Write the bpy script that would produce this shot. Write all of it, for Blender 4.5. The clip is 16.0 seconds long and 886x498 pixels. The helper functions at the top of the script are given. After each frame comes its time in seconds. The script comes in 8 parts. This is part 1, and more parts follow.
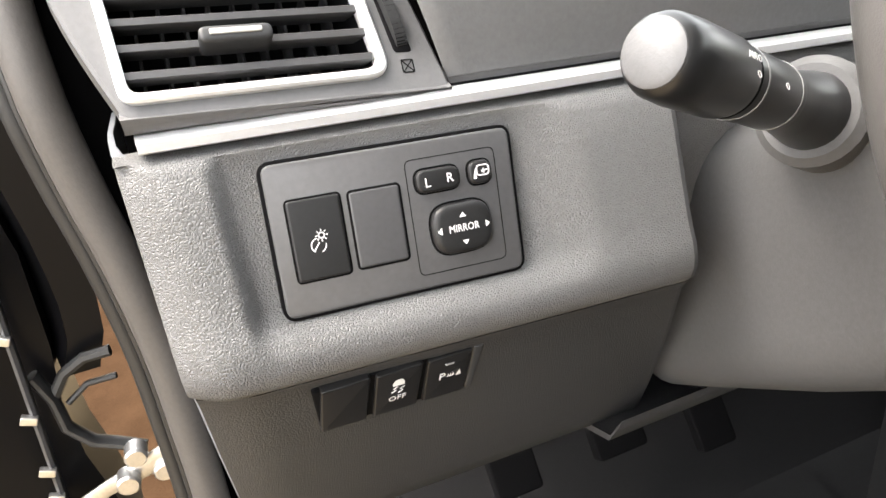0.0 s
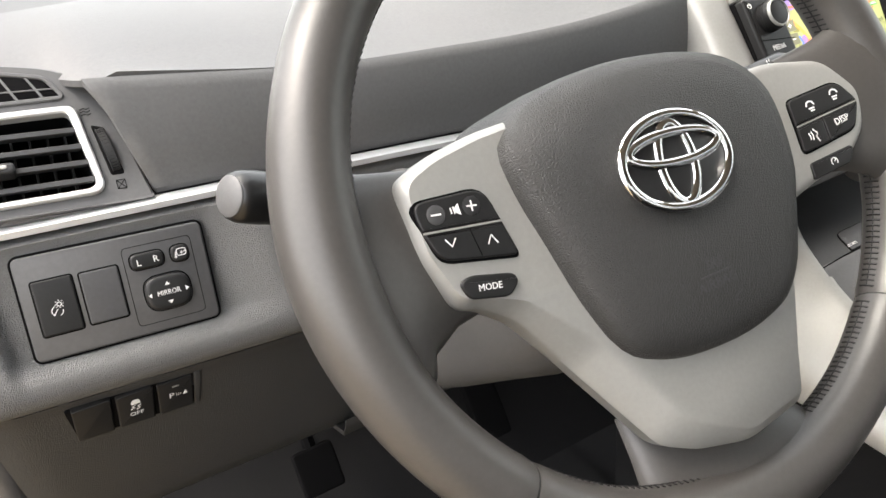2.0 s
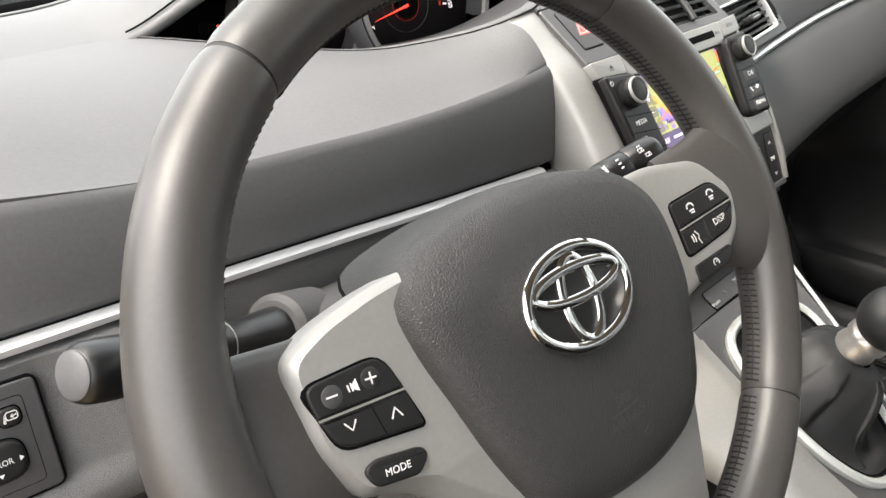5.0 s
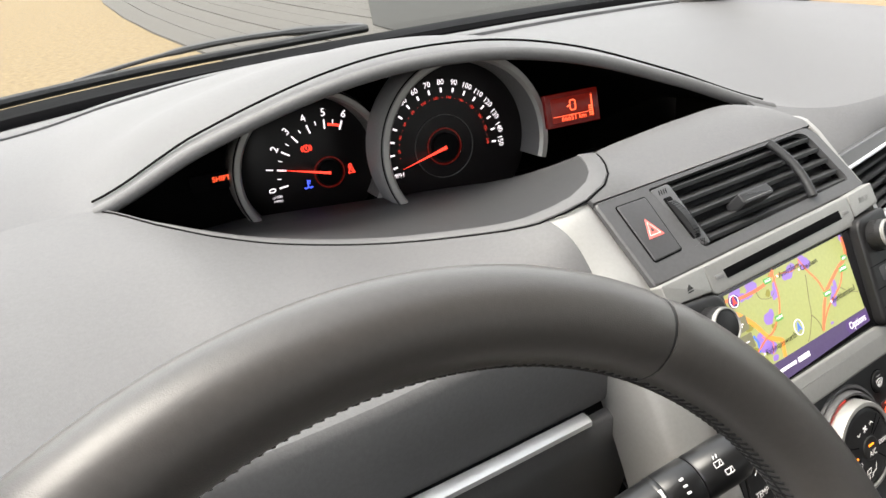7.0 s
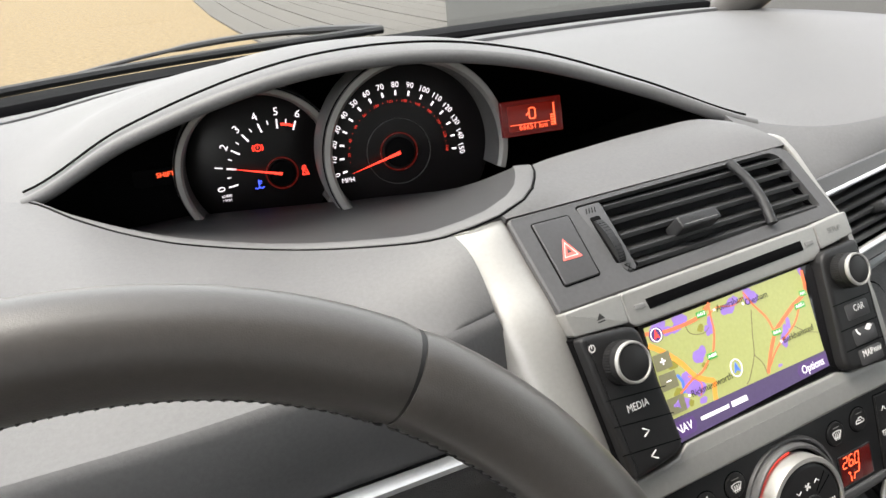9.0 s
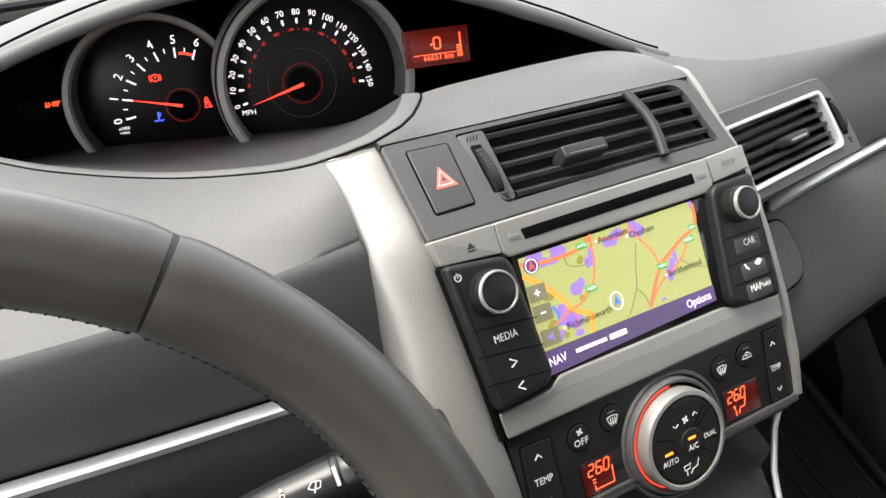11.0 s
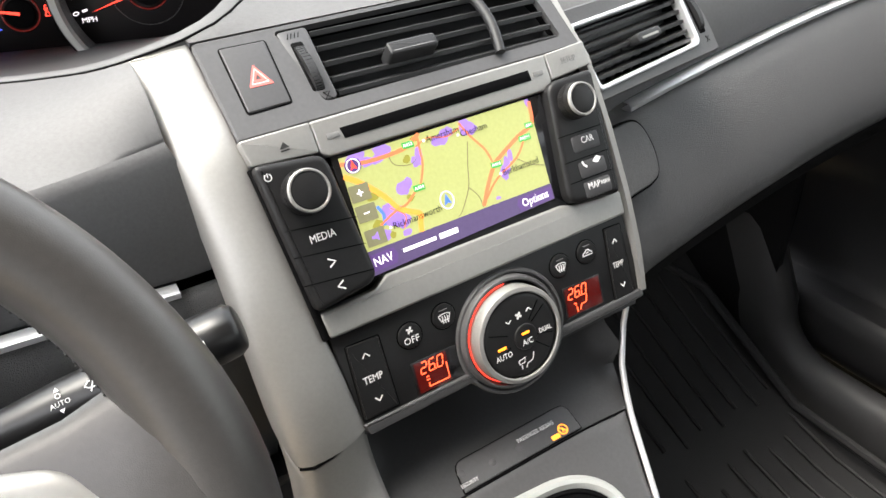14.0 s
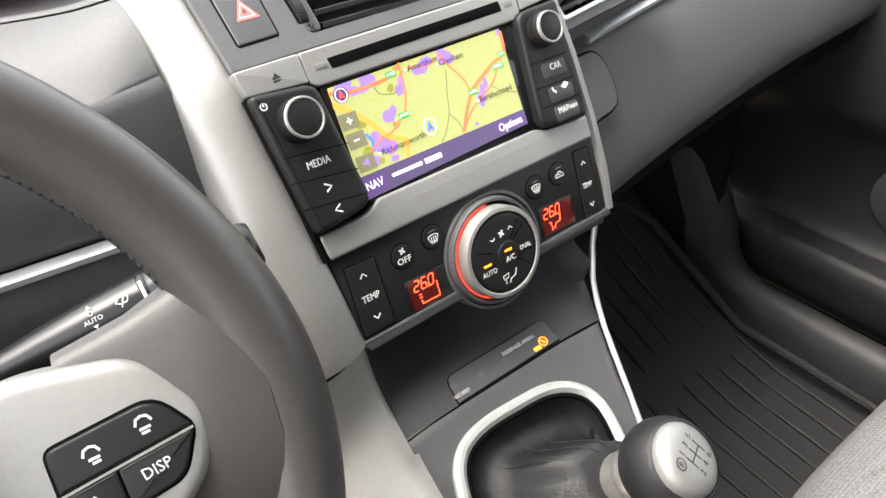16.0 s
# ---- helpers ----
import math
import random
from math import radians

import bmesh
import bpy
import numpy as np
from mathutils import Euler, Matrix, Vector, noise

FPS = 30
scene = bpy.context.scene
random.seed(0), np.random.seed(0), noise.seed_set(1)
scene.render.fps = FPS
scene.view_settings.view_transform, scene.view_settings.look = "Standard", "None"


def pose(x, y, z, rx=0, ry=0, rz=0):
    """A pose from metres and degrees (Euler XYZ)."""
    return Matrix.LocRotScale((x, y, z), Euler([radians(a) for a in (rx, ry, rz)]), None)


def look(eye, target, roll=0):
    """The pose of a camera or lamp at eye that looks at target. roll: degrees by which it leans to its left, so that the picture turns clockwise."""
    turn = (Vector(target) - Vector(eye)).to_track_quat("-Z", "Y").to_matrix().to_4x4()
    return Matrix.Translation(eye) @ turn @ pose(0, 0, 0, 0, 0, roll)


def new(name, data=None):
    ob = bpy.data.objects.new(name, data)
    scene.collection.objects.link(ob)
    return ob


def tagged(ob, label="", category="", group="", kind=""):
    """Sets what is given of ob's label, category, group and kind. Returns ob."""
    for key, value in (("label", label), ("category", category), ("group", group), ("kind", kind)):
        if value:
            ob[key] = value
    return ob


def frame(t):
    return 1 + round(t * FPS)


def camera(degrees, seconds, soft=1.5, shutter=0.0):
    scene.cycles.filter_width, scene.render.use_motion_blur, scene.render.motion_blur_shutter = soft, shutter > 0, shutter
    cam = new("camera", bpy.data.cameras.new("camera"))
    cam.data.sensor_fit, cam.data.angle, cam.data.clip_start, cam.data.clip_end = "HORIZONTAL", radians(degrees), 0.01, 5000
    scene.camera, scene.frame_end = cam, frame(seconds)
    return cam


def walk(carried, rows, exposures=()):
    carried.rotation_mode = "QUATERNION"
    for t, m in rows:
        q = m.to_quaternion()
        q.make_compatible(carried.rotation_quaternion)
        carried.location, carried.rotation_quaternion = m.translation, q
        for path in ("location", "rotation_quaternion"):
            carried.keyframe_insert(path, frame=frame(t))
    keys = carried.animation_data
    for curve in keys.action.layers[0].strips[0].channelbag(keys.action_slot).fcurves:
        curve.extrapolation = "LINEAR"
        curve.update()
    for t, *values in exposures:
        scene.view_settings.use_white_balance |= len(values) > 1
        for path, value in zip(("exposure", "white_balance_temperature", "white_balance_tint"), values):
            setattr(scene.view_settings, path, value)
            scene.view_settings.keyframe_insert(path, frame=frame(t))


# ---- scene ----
cam = camera(63.2, 16.0, soft=1.5)
PATH = [
    (0, (-0.3118, -0.0823, 1.0523), (0.2590, 1.6063, 0.1453), -7.69),
    (0.5, (-0.3036, -0.1137, 1.0774), (0.3128, 1.5665, 0.1848), -7.38),
    (1, (-0.2909, -0.1639, 1.1052), (0.3720, 1.4925, 0.2015), -6.98),
    (1.5, (-0.2763, -0.2106, 1.1233), (0.4674, 1.4172, 0.2304), -6.32),
    (2, (-0.2500, -0.2420, 1.1230), (0.5820, 1.3399, 0.2254), -6.16),
    (2.5, (-0.2441, -0.2745, 1.1302), (0.6862, 1.2458, 0.2230), -6.14),
    (3, (-0.2392, -0.2751, 1.1311), (0.7814, 1.1820, 0.2171), -6.20),
    (3.2, (-0.2382, -0.2738, 1.1312), (0.8105, 1.1629, 0.2168), -6.20),
    (5.3, (-0.2212, -0.1607, 1.1744), (0.9438, 1.2053, 0.2929), -4.03),
    (5.5, (-0.2040, -0.1410, 1.1848), (0.9567, 1.2312, 0.3073), -4.26),
    (6, (-0.1554, -0.1125, 1.2088), (0.9944, 1.2761, 0.3428), -4.05),
    (6.5, (-0.0914, -0.0854, 1.2223), (0.9928, 1.3576, 0.3607), -4.18),
    (7, (-0.0518, -0.0761, 1.2422), (0.9071, 1.4643, 0.4009), -4.61),
    (7.5, (-0.0155, -0.0856, 1.2419), (0.8552, 1.5127, 0.4130), -4.31),
    (8, (0.0177, -0.0960, 1.2327), (0.8392, 1.5329, 0.4132), -3.96),
    (8.2, (0.0350, -0.1000, 1.2313), (0.8244, 1.5479, 0.4181), -4.25),
    (10.3, (0.0671, -0.1108, 1.2165), (0.8743, 1.5054, 0.3584), -3.22),
    (10.5, (0.0801, -0.1195, 1.2132), (0.8843, 1.4895, 0.3389), -3.25),
    (11, (0.1100, -0.1307, 1.2047), (0.9125, 1.4481, 0.2756), -3.15),
    (11.5, (0.1360, -0.1425, 1.1999), (0.9307, 1.4006, 0.2063), -3.11),
    (12, (0.1605, -0.1583, 1.2027), (0.9523, 1.3522, 0.1580), -3.00),
    (12.5, (0.1693, -0.1624, 1.2035), (0.9746, 1.3282, 0.1408), -2.98),
    (13, (0.1710, -0.1637, 1.2021), (0.9944, 1.3108, 0.1306), -3.03),
    (13.5, (0.1741, -0.1674, 1.1938), (1.0083, 1.2926, 0.1109), -3.03),
    (14, (0.1736, -0.1736, 1.1831), (1.0196, 1.2690, 0.0862), -3.10),
    (14.5, (0.1796, -0.1778, 1.1651), (1.0501, 1.2310, 0.0438), -2.96),
    (15, (0.1781, -0.1826, 1.1584), (1.0594, 1.1983, 0.0110), -3.08),
    (15.5, (0.1748, -0.1904, 1.1585), (1.0768, 1.1572, -0.0121), -3.02),
    (16, (0.1294, -0.1869, 1.1776), (1.0735, 1.1187, -0.0074), -3.09),
]
EXPOSURES = [(0, 3.72, 7000, 11), (1, 3.3, 7000, 11), (2, 3.0, 7000, 11), (3.0, 2.95, 7000, 11), (5.5, 2.75, 7000, 11), (8, 2.6, 6900, 11), (10.5, 2.6, 6900, 11), (12, 2.75, 6800, 11), (16, 3.0, 6800, 11)]
walk(cam, [(t, look(eye, target, roll)) for t, eye, target, roll in PATH], EXPOSURES)

# ---- daylight ----
world = bpy.data.worlds.new("overcast_sky")
scene.world = world
world.use_nodes = True
wn = world.node_tree.nodes
sky = wn.new("ShaderNodeTexSky")
sky.sky_type = "NISHITA"
sky.sun_disc = False
sky.sun_elevation = radians(66)
sky.sun_rotation = radians(298)
sky.air_density, sky.dust_density, sky.ozone_density = 1.0, 2.5, 1.0
soft_sky = wn.new("ShaderNodeHueSaturation")
soft_sky.inputs["Saturation"].default_value = 0.25
world.node_tree.links.new(sky.outputs[0], soft_sky.inputs["Color"])
world.node_tree.links.new(soft_sky.outputs[0], wn["Background"].inputs[0])
wn["Background"].inputs[1].default_value = 0.15
sun = new("sun", bpy.data.lights.new("sun", "SUN"))
sun.data.energy, sun.data.angle, sun.data.color = 0.6, radians(35), (1.0, 0.94, 0.86)
sun.matrix_world = look((-1.8, 0.95, 5.57), (0, 0, 1))


# ---- materials ----
def mat(name, color, rough=0.5, metal=0.0, grain=None, bump=0.15, kind="noise", vary=0.12, glow=None, power=0.0, coat=0.0, spec=0.5):
    m = bpy.data.materials.new(name)
    m.use_nodes = True
    nt = m.node_tree
    b = nt.nodes["Principled BSDF"]
    b.inputs["Roughness"].default_value = rough
    b.inputs["Metallic"].default_value = metal
    b.inputs["Coat Weight"].default_value = coat
    b.inputs["Coat Roughness"].default_value = 0.08
    b.inputs["Specular IOR Level"].default_value = spec
    tc = nt.nodes.new("ShaderNodeTexCoord")
    big, fine = nt.nodes.new("ShaderNodeTexNoise"), nt.nodes.new("ShaderNodeTexNoise")
    big.inputs["Scale"].default_value, fine.inputs["Scale"].default_value = 14.0, 420.0
    big.inputs["Detail"].default_value = 4.0
    for n in (big, fine):
        nt.links.new(tc.outputs["Object"], n.inputs["Vector"])
    add = nt.nodes.new("ShaderNodeMath")
    add.operation = "ADD"
    nt.links.new(big.outputs["Fac"], add.inputs[0])
    nt.links.new(fine.outputs["Fac"], add.inputs[1])
    ramp = nt.nodes.new("ShaderNodeMapRange")
    ramp.inputs["From Min"].default_value, ramp.inputs["From Max"].default_value = 0.6, 1.4
    ramp.inputs["To Min"].default_value, ramp.inputs["To Max"].default_value = 1 - vary, 1 + vary
    nt.links.new(add.outputs[0], ramp.inputs["Value"])
    tint = nt.nodes.new("ShaderNodeVectorMath")
    tint.operation = "SCALE"
    tint.inputs[0].default_value = color[:3]
    nt.links.new(ramp.outputs[0], tint.inputs["Scale"])
    nt.links.new(tint.outputs[0], b.inputs["Base Color"])
    rr = nt.nodes.new("ShaderNodeMapRange")
    rr.inputs["To Min"].default_value, rr.inputs["To Max"].default_value = max(0.02, rough * 0.9), min(1, rough * 1.12)
    nt.links.new(big.outputs["Fac"], rr.inputs["Value"])
    nt.links.new(rr.outputs[0], b.inputs["Roughness"])
    if grain:
        if kind == "hide":
            g = nt.nodes.new("ShaderNodeTexVoronoi")
            g.feature = "DISTANCE_TO_EDGE"
            warp = nt.nodes.new("ShaderNodeTexNoise")
            warp.inputs["Scale"].default_value = grain * 0.6
            nt.links.new(tc.outputs["Object"], warp.inputs["Vector"])
            mixv = nt.nodes.new("ShaderNodeVectorMath")
            mixv.operation = "MULTIPLY_ADD"
            mixv.inputs[1].default_value = (0.9 / grain,) * 3
            nt.links.new(warp.outputs["Color"], mixv.inputs[0])
            nt.links.new(tc.outputs["Object"], mixv.inputs[2])
            nt.links.new(mixv.outputs[0], g.inputs["Vector"])
            g.inputs["Scale"].default_value = grain
            cut = nt.nodes.new("ShaderNodeMapRange")
            cut.inputs["From Max"].default_value = 0.25
            nt.links.new(g.outputs["Distance"], cut.inputs["Value"])
            out = cut.outputs[0]
        elif kind == "weave":
            g = nt.nodes.new("ShaderNodeTexVoronoi")
            g.inputs["Scale"].default_value = grain
            g.inputs["Randomness"].default_value = 0.35
            nt.links.new(tc.outputs["Object"], g.inputs["Vector"])
            out = g.outputs["Distance"]
            cr = nt.nodes.new("ShaderNodeMapRange")
            cr.inputs["To Min"].default_value, cr.inputs["To Max"].default_value = 1.35, 0.35
            nt.links.new(out, cr.inputs["Value"])
            t2 = nt.nodes.new("ShaderNodeVectorMath")
            t2.operation = "SCALE"
            nt.links.new(tint.outputs[0], t2.inputs[0])
            nt.links.new(cr.outputs[0], t2.inputs["Scale"])
            nt.links.new(t2.outputs[0], b.inputs["Base Color"])
        else:
            g = nt.nodes.new("ShaderNodeTexNoise")
            g.inputs["Scale"].default_value = grain
            g.inputs["Detail"].default_value = 3.0
            nt.links.new(tc.outputs["Object"], g.inputs["Vector"])
            out = g.outputs["Fac"]
        bp = nt.nodes.new("ShaderNodeBump")
        bp.inputs["Strength"].default_value = bump
        bp.inputs["Distance"].default_value = 0.5 / grain
        nt.links.new(out, bp.inputs["Height"])
        nt.links.new(bp.outputs[0], b.inputs["Normal"])
    if glow:
        b.inputs["Emission Color"].default_value = (*glow, 1)
        b.inputs["Emission Strength"].default_value = power * 0.26
    return m


def glass_mat(name, tint=(1, 1, 1)):
    m = bpy.data.materials.new(name)
    m.use_nodes = True
    nt = m.node_tree
    nt.nodes.remove(nt.nodes["Principled BSDF"])
    clear, gloss, mix = (nt.nodes.new(k) for k in ("ShaderNodeBsdfTransparent", "ShaderNodeBsdfGlossy", "ShaderNodeMixShader"))
    clear.inputs[0].default_value = (*tint, 1)
    gloss.inputs["Roughness"].default_value = 0.03
    mix.inputs[0].default_value = 0.06
    nt.links.new(clear.outputs[0], mix.inputs[1])
    nt.links.new(gloss.outputs[0], mix.inputs[2])
    nt.links.new(mix.outputs[0], nt.nodes["Material Output"].inputs[0])
    return m


DASH = mat("soft_grained_dash", (0.1, 0.1, 0.1), 0.5, grain=800, bump=0.62, kind="hide")
PAD = mat("dash_pad", (0.097, 0.097, 0.0985), 0.58, grain=900, bump=0.25, spec=0.45)
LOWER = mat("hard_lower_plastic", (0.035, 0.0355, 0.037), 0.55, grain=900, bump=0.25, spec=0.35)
SHROUD = mat("column_plastic", (0.076, 0.076, 0.078), 0.5, grain=1100, bump=0.25)
# darker copy of the column plastic, with the shade on the shroud in its colour
SHROUDSHADE = mat("shaded_column_plastic", (0.055, 0.0548, 0.0555), 0.55, grain=1100, bump=0.25, spec=0.35)
PLATE = mat("switch_plate", (0.06, 0.06, 0.062), 0.45, grain=1500, bump=0.06)
BUTTON = mat("button_black", (0.012, 0.012, 0.0125), 0.42, grain=1500, bump=0.05, spec=0.3)
GREYBTN = mat("button_grey", (0.045, 0.045, 0.047), 0.42, grain=1500, bump=0.05)
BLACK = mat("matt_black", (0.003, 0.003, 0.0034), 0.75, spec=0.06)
STALK = mat("stalk_plastic", (0.009, 0.0092, 0.0096), 0.3, grain=1500, bump=0.04, spec=0.5)
SLAT = mat("vent_slat_plastic", (0.02, 0.0205, 0.0215), 0.42, grain=1300, bump=0.08, spec=0.4)
DIALFACE = mat("gauge_face", (0.007, 0.006, 0.0065), 0.34, spec=0.32)
GLOSS = mat("gloss_black", (0.01, 0.01, 0.011), 0.12, coat=0.4)
SILVER = mat("satin_silver_paint", (0.34, 0.337, 0.322), 0.49, metal=0.6, grain=3000, bump=0.03, vary=0.05)
ALU = mat("bright_aluminium", (0.68, 0.69, 0.7), 0.36, metal=0.6, vary=0.04)
CHROME = mat("chrome", (0.9, 0.9, 0.9), 0.06, metal=1.0, vary=0.02)
LEATHER = mat("smooth_leather", (0.048, 0.045, 0.0428), 0.36, grain=1200, bump=0.07, kind="hide", spec=0.6)
HIDE = mat("grained_airbag_cover", (0.024, 0.0238, 0.0236), 0.5, grain=760, bump=0.45, kind="hide")
THREAD = mat("stitching_thread", (0.006, 0.006, 0.0065), 0.6)
LID = mat("dark_grained_lid", (0.1, 0.1, 0.101), 0.42, grain=600, bump=0.4, kind="hide", spec=0.4)
DOORTRIM = mat("door_trim_plastic", (0.0145, 0.0145, 0.0152), 0.55, grain=900, bump=0.25, spec=0.35)
WHITE = mat("white_print", (0.66, 0.66, 0.655), 0.5, vary=0.03)
WHITEGLOW = mat("lit_white_print", (0.8, 0.8, 0.8), 0.5, glow=(0.95, 0.9, 1.0), power=0.9)
GREYPRINT = mat("grey_print", (0.2, 0.2, 0.2), 0.5)
DARKPRINT = mat("dark_print", (0.03, 0.03, 0.03), 0.5)
REDGLOW = mat("red_light", (0.4, 0.02, 0.01), 0.4, glow=(1.0, 0.05, 0.03), power=1.6)
REDDIM = mat("red_backlight", (0.015, 0.003, 0.003), 0.25, glow=(0.9, 0.03, 0.015), power=0.05)
REDSOFT = mat("soft_red_figures", (0.12, 0.01, 0.008), 0.4, glow=(1.0, 0.06, 0.04), power=0.55)
REDMID = mat("red_display_glow", (0.07, 0.005, 0.004), 0.25, glow=(1.0, 0.05, 0.02), power=0.05)
ORANGE = mat("amber_light", (0.5, 0.2, 0.02), 0.4, glow=(1.0, 0.22, 0.015), power=1.6)
ORANGERED = mat("orange_red_light", (0.4, 0.05, 0.02), 0.4, glow=(1.0, 0.1, 0.035), power=1.7)
BLUEGLOW = mat("blue_light", (0.02, 0.03, 0.4), 0.4, glow=(0.05, 0.1, 1.0), power=1.4)
HAZRED = mat("hazard_red", (0.75, 0.13, 0.11), 0.45)
HAZPALE = mat("hazard_pale_line", (0.8, 0.6, 0.57), 0.45)
RUBBER = mat("rubber_mat", (0.02, 0.02, 0.0205), 0.65, grain=500, bump=0.3, spec=0.3)
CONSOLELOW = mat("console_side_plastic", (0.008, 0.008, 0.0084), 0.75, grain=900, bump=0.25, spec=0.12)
CARPET = mat("carpet", (0.01, 0.01, 0.0105), 0.95, grain=1200, bump=0.6, spec=0.1)
FABRIC = mat("woven_seat_fabric", (0.2, 0.2, 0.203), 0.85, grain=330, bump=0.8, kind="weave")
TRIM = mat("pillar_trim", (0.065, 0.06, 0.056), 0.6, grain=900, bump=0.25)
SILLTRIM = mat("sill_plastic", (0.027, 0.027, 0.0275), 0.55, grain=900, bump=0.25)
SIDE = mat("dash_end_cover", (0.11, 0.117, 0.13), 0.5, grain=900, bump=0.15)
HEADLINER = mat("headliner_cloth", (0.33, 0.32, 0.305), 0.9, grain=700, bump=0.3)
PAINT = mat("black_car_paint", (0.003, 0.003, 0.0035), 0.3, spec=0.12)
SEALR = mat("seal_rubber", (0.012, 0.012, 0.012), 0.55)
STEEL = mat("zinc_steel", (0.55, 0.54, 0.52), 0.35, metal=0.9, grain=300, bump=0.1)
BOOT = mat("boot_leather", (0.012, 0.0124, 0.0132), 0.42, grain=800, bump=0.3, kind="hide")
GRAVEL = mat("tan_gravel", (0.175, 0.135, 0.082), 0.95, grain=60, bump=0.8, vary=0.35, spec=0.05)
PAVING = mat("grey_paving", (0.09, 0.085, 0.077), 0.85, grain=40, bump=0.4, vary=0.2, spec=0.1)
BARK = mat("brown_boards", (0.026, 0.0145, 0.008), 0.9, grain=40, bump=0.4, vary=0.35, spec=0.0)
MAPGREEN = mat("map_land", (0.2, 0.22, 0.1), 0.3, glow=(0.47, 0.5, 0.16), power=0.52)
MAPPURPLE = mat("map_town", (0.15, 0.1, 0.25), 0.3, glow=(0.24, 0.14, 0.5), power=0.85)
MAPROAD = mat("map_main_road", (0.3, 0.1, 0.06), 0.3, glow=(0.85, 0.16, 0.05), power=0.8)
MAPWAY = mat("map_motorway", (0.3, 0.15, 0.05), 0.3, glow=(1.0, 0.3, 0.03), power=0.9)
MAPTHIN = mat("map_minor_road", (0.1, 0.08, 0.06), 0.3, glow=(0.16, 0.15, 0.06), power=0.6)
MAPBAR = mat("map_bar", (0.04, 0.03, 0.07), 0.25, glow=(0.1, 0.07, 0.16), power=0.6)
MAPKEY = mat("map_bar_button", (0.05, 0.03, 0.09), 0.25, glow=(0.09, 0.045, 0.17), power=0.7)
MAPSIGN = mat("map_road_sign", (0.02, 0.2, 0.05), 0.3, glow=(0.03, 0.36, 0.03), power=0.6)
MAPWATER = mat("map_water", (0.05, 0.1, 0.3), 0.3, glow=(0.05, 0.16, 0.8), power=0.8)
MAPSMOKE = mat("map_button_smoke", (0.1, 0.1, 0.07), 0.3, glow=(0.2, 0.19, 0.1), power=0.6)
MAPWOOD = mat("map_wood", (0.1, 0.1, 0.03), 0.3, glow=(0.27, 0.25, 0.03), power=0.8)
MAPTEXT = mat("map_black_text", (0.01, 0.01, 0.01), 0.3)
SCREENWHITE = mat("screen_white", (0.5, 0.5, 0.5), 0.3, glow=(0.85, 0.8, 0.9), power=0.9)
PALERING = mat("pale_satin_ring", (0.52, 0.54, 0.52), 0.38, metal=0.5, grain=2000, bump=0.03, vary=0.04)
PRINT = mat("backlit_print", (0.72, 0.72, 0.71), 0.5, glow=(1.0, 0.97, 0.95), power=0.12)
KNEELOW = mat("lower_knee_plastic", (0.032, 0.0324, 0.0335), 0.5, grain=700, bump=0.35, kind="hide")
BEZEL = mat("gauge_bezel_grey", (0.17, 0.17, 0.173), 0.38, grain=1500, bump=0.05)
ASPHALT = mat("dark_asphalt", (0.04, 0.04, 0.037), 0.9, grain=60, bump=0.4, spec=0.1)
GLASS = glass_mat("windscreen_glass", (0.86, 0.89, 0.88))
# dark tint added to cut the light through the unseen rear windows
REARCUT = glass_mat("light_cut_rear_glass", (0.22, 0.23, 0.225))
TINTED = glass_mat("tinted_side_glass", (0.6, 0.63, 0.61))


# ---- building helpers ----
def axes(o, xd, zd):
    x = Vector(xd).normalized()
    z = Vector(zd)
    z = (z - x * z.dot(x)).normalized()
    y = z.cross(x)
    m = Matrix((x, y, z)).transposed().to_4x4()
    m.translation = Vector(o)
    return m


def thing(name, m, label, category, group="", kind=""):
    ob = new(name)
    ob.matrix_world = m
    ob.empty_display_size = 0.02
    return tagged(ob, label, category, group, kind)


def part(name, bm, material, parent=None, label="", angle=38, m=None):
    bmesh.ops.recalc_face_normals(bm, faces=bm.faces)
    lim = radians(angle)
    for f in bm.faces:
        f.smooth = True
    for e in bm.edges:
        if len(e.link_faces) == 2 and e.calc_face_angle(0) > lim:
            e.smooth = False
    me = bpy.data.meshes.new(name)
    bm.to_mesh(me)
    bm.free()
    me.materials.append(material)
    ob = new(name, me)
    if parent:
        ob.parent = parent
    if m is not None:
        ob.matrix_basis = m
    if label:
        ob["label"] = label
    return ob


def single(name, bm, material, label, category, kind="", group="", m=None, angle=38):
    return tagged(part(name, bm, material, None, "", angle, m), label, category, group, kind)


def rounded(pts, r, n=4):
    """A polygon with its corners rounded; r one radius or one a corner."""
    out, k = [], len(pts)
    rs = r if isinstance(r, (list, tuple)) else [r] * k
    for i in range(k):
        p, a, b = Vector(pts[i]), Vector(pts[i - 1]), Vector(pts[(i + 1) % k])
        da, db = a - p, b - p
        ra, rb = min(rs[i], da.length * 0.49), min(rs[i], db.length * 0.49)
        s, e = p + da.normalized() * ra, p + db.normalized() * rb
        for j in range(n + 1):
            t = j / n
            q = s * (1 - t) ** 2 + p * 2 * t * (1 - t) + e * t * t
            out.append((q.x, q.y))
    return out


def rrect(w, h, r, cx=0.0, cz=0.0, n=4):
    return rounded([(cx - w / 2, cz + h / 2), (cx + w / 2, cz + h / 2), (cx + w / 2, cz - h / 2), (cx - w / 2, cz - h / 2)], r, n)


def oval(rx, rz, cx=0.0, cz=0.0, n=40, a0=0.0, a1=360.0):
    full = abs(a1 - a0) >= 360
    steps = n if full else n + 1
    return [(cx + rx * math.cos(radians(a0 + (a1 - a0) * i / n)), cz + rz * math.sin(radians(a0 + (a1 - a0) * i / n))) for i in range(steps)]


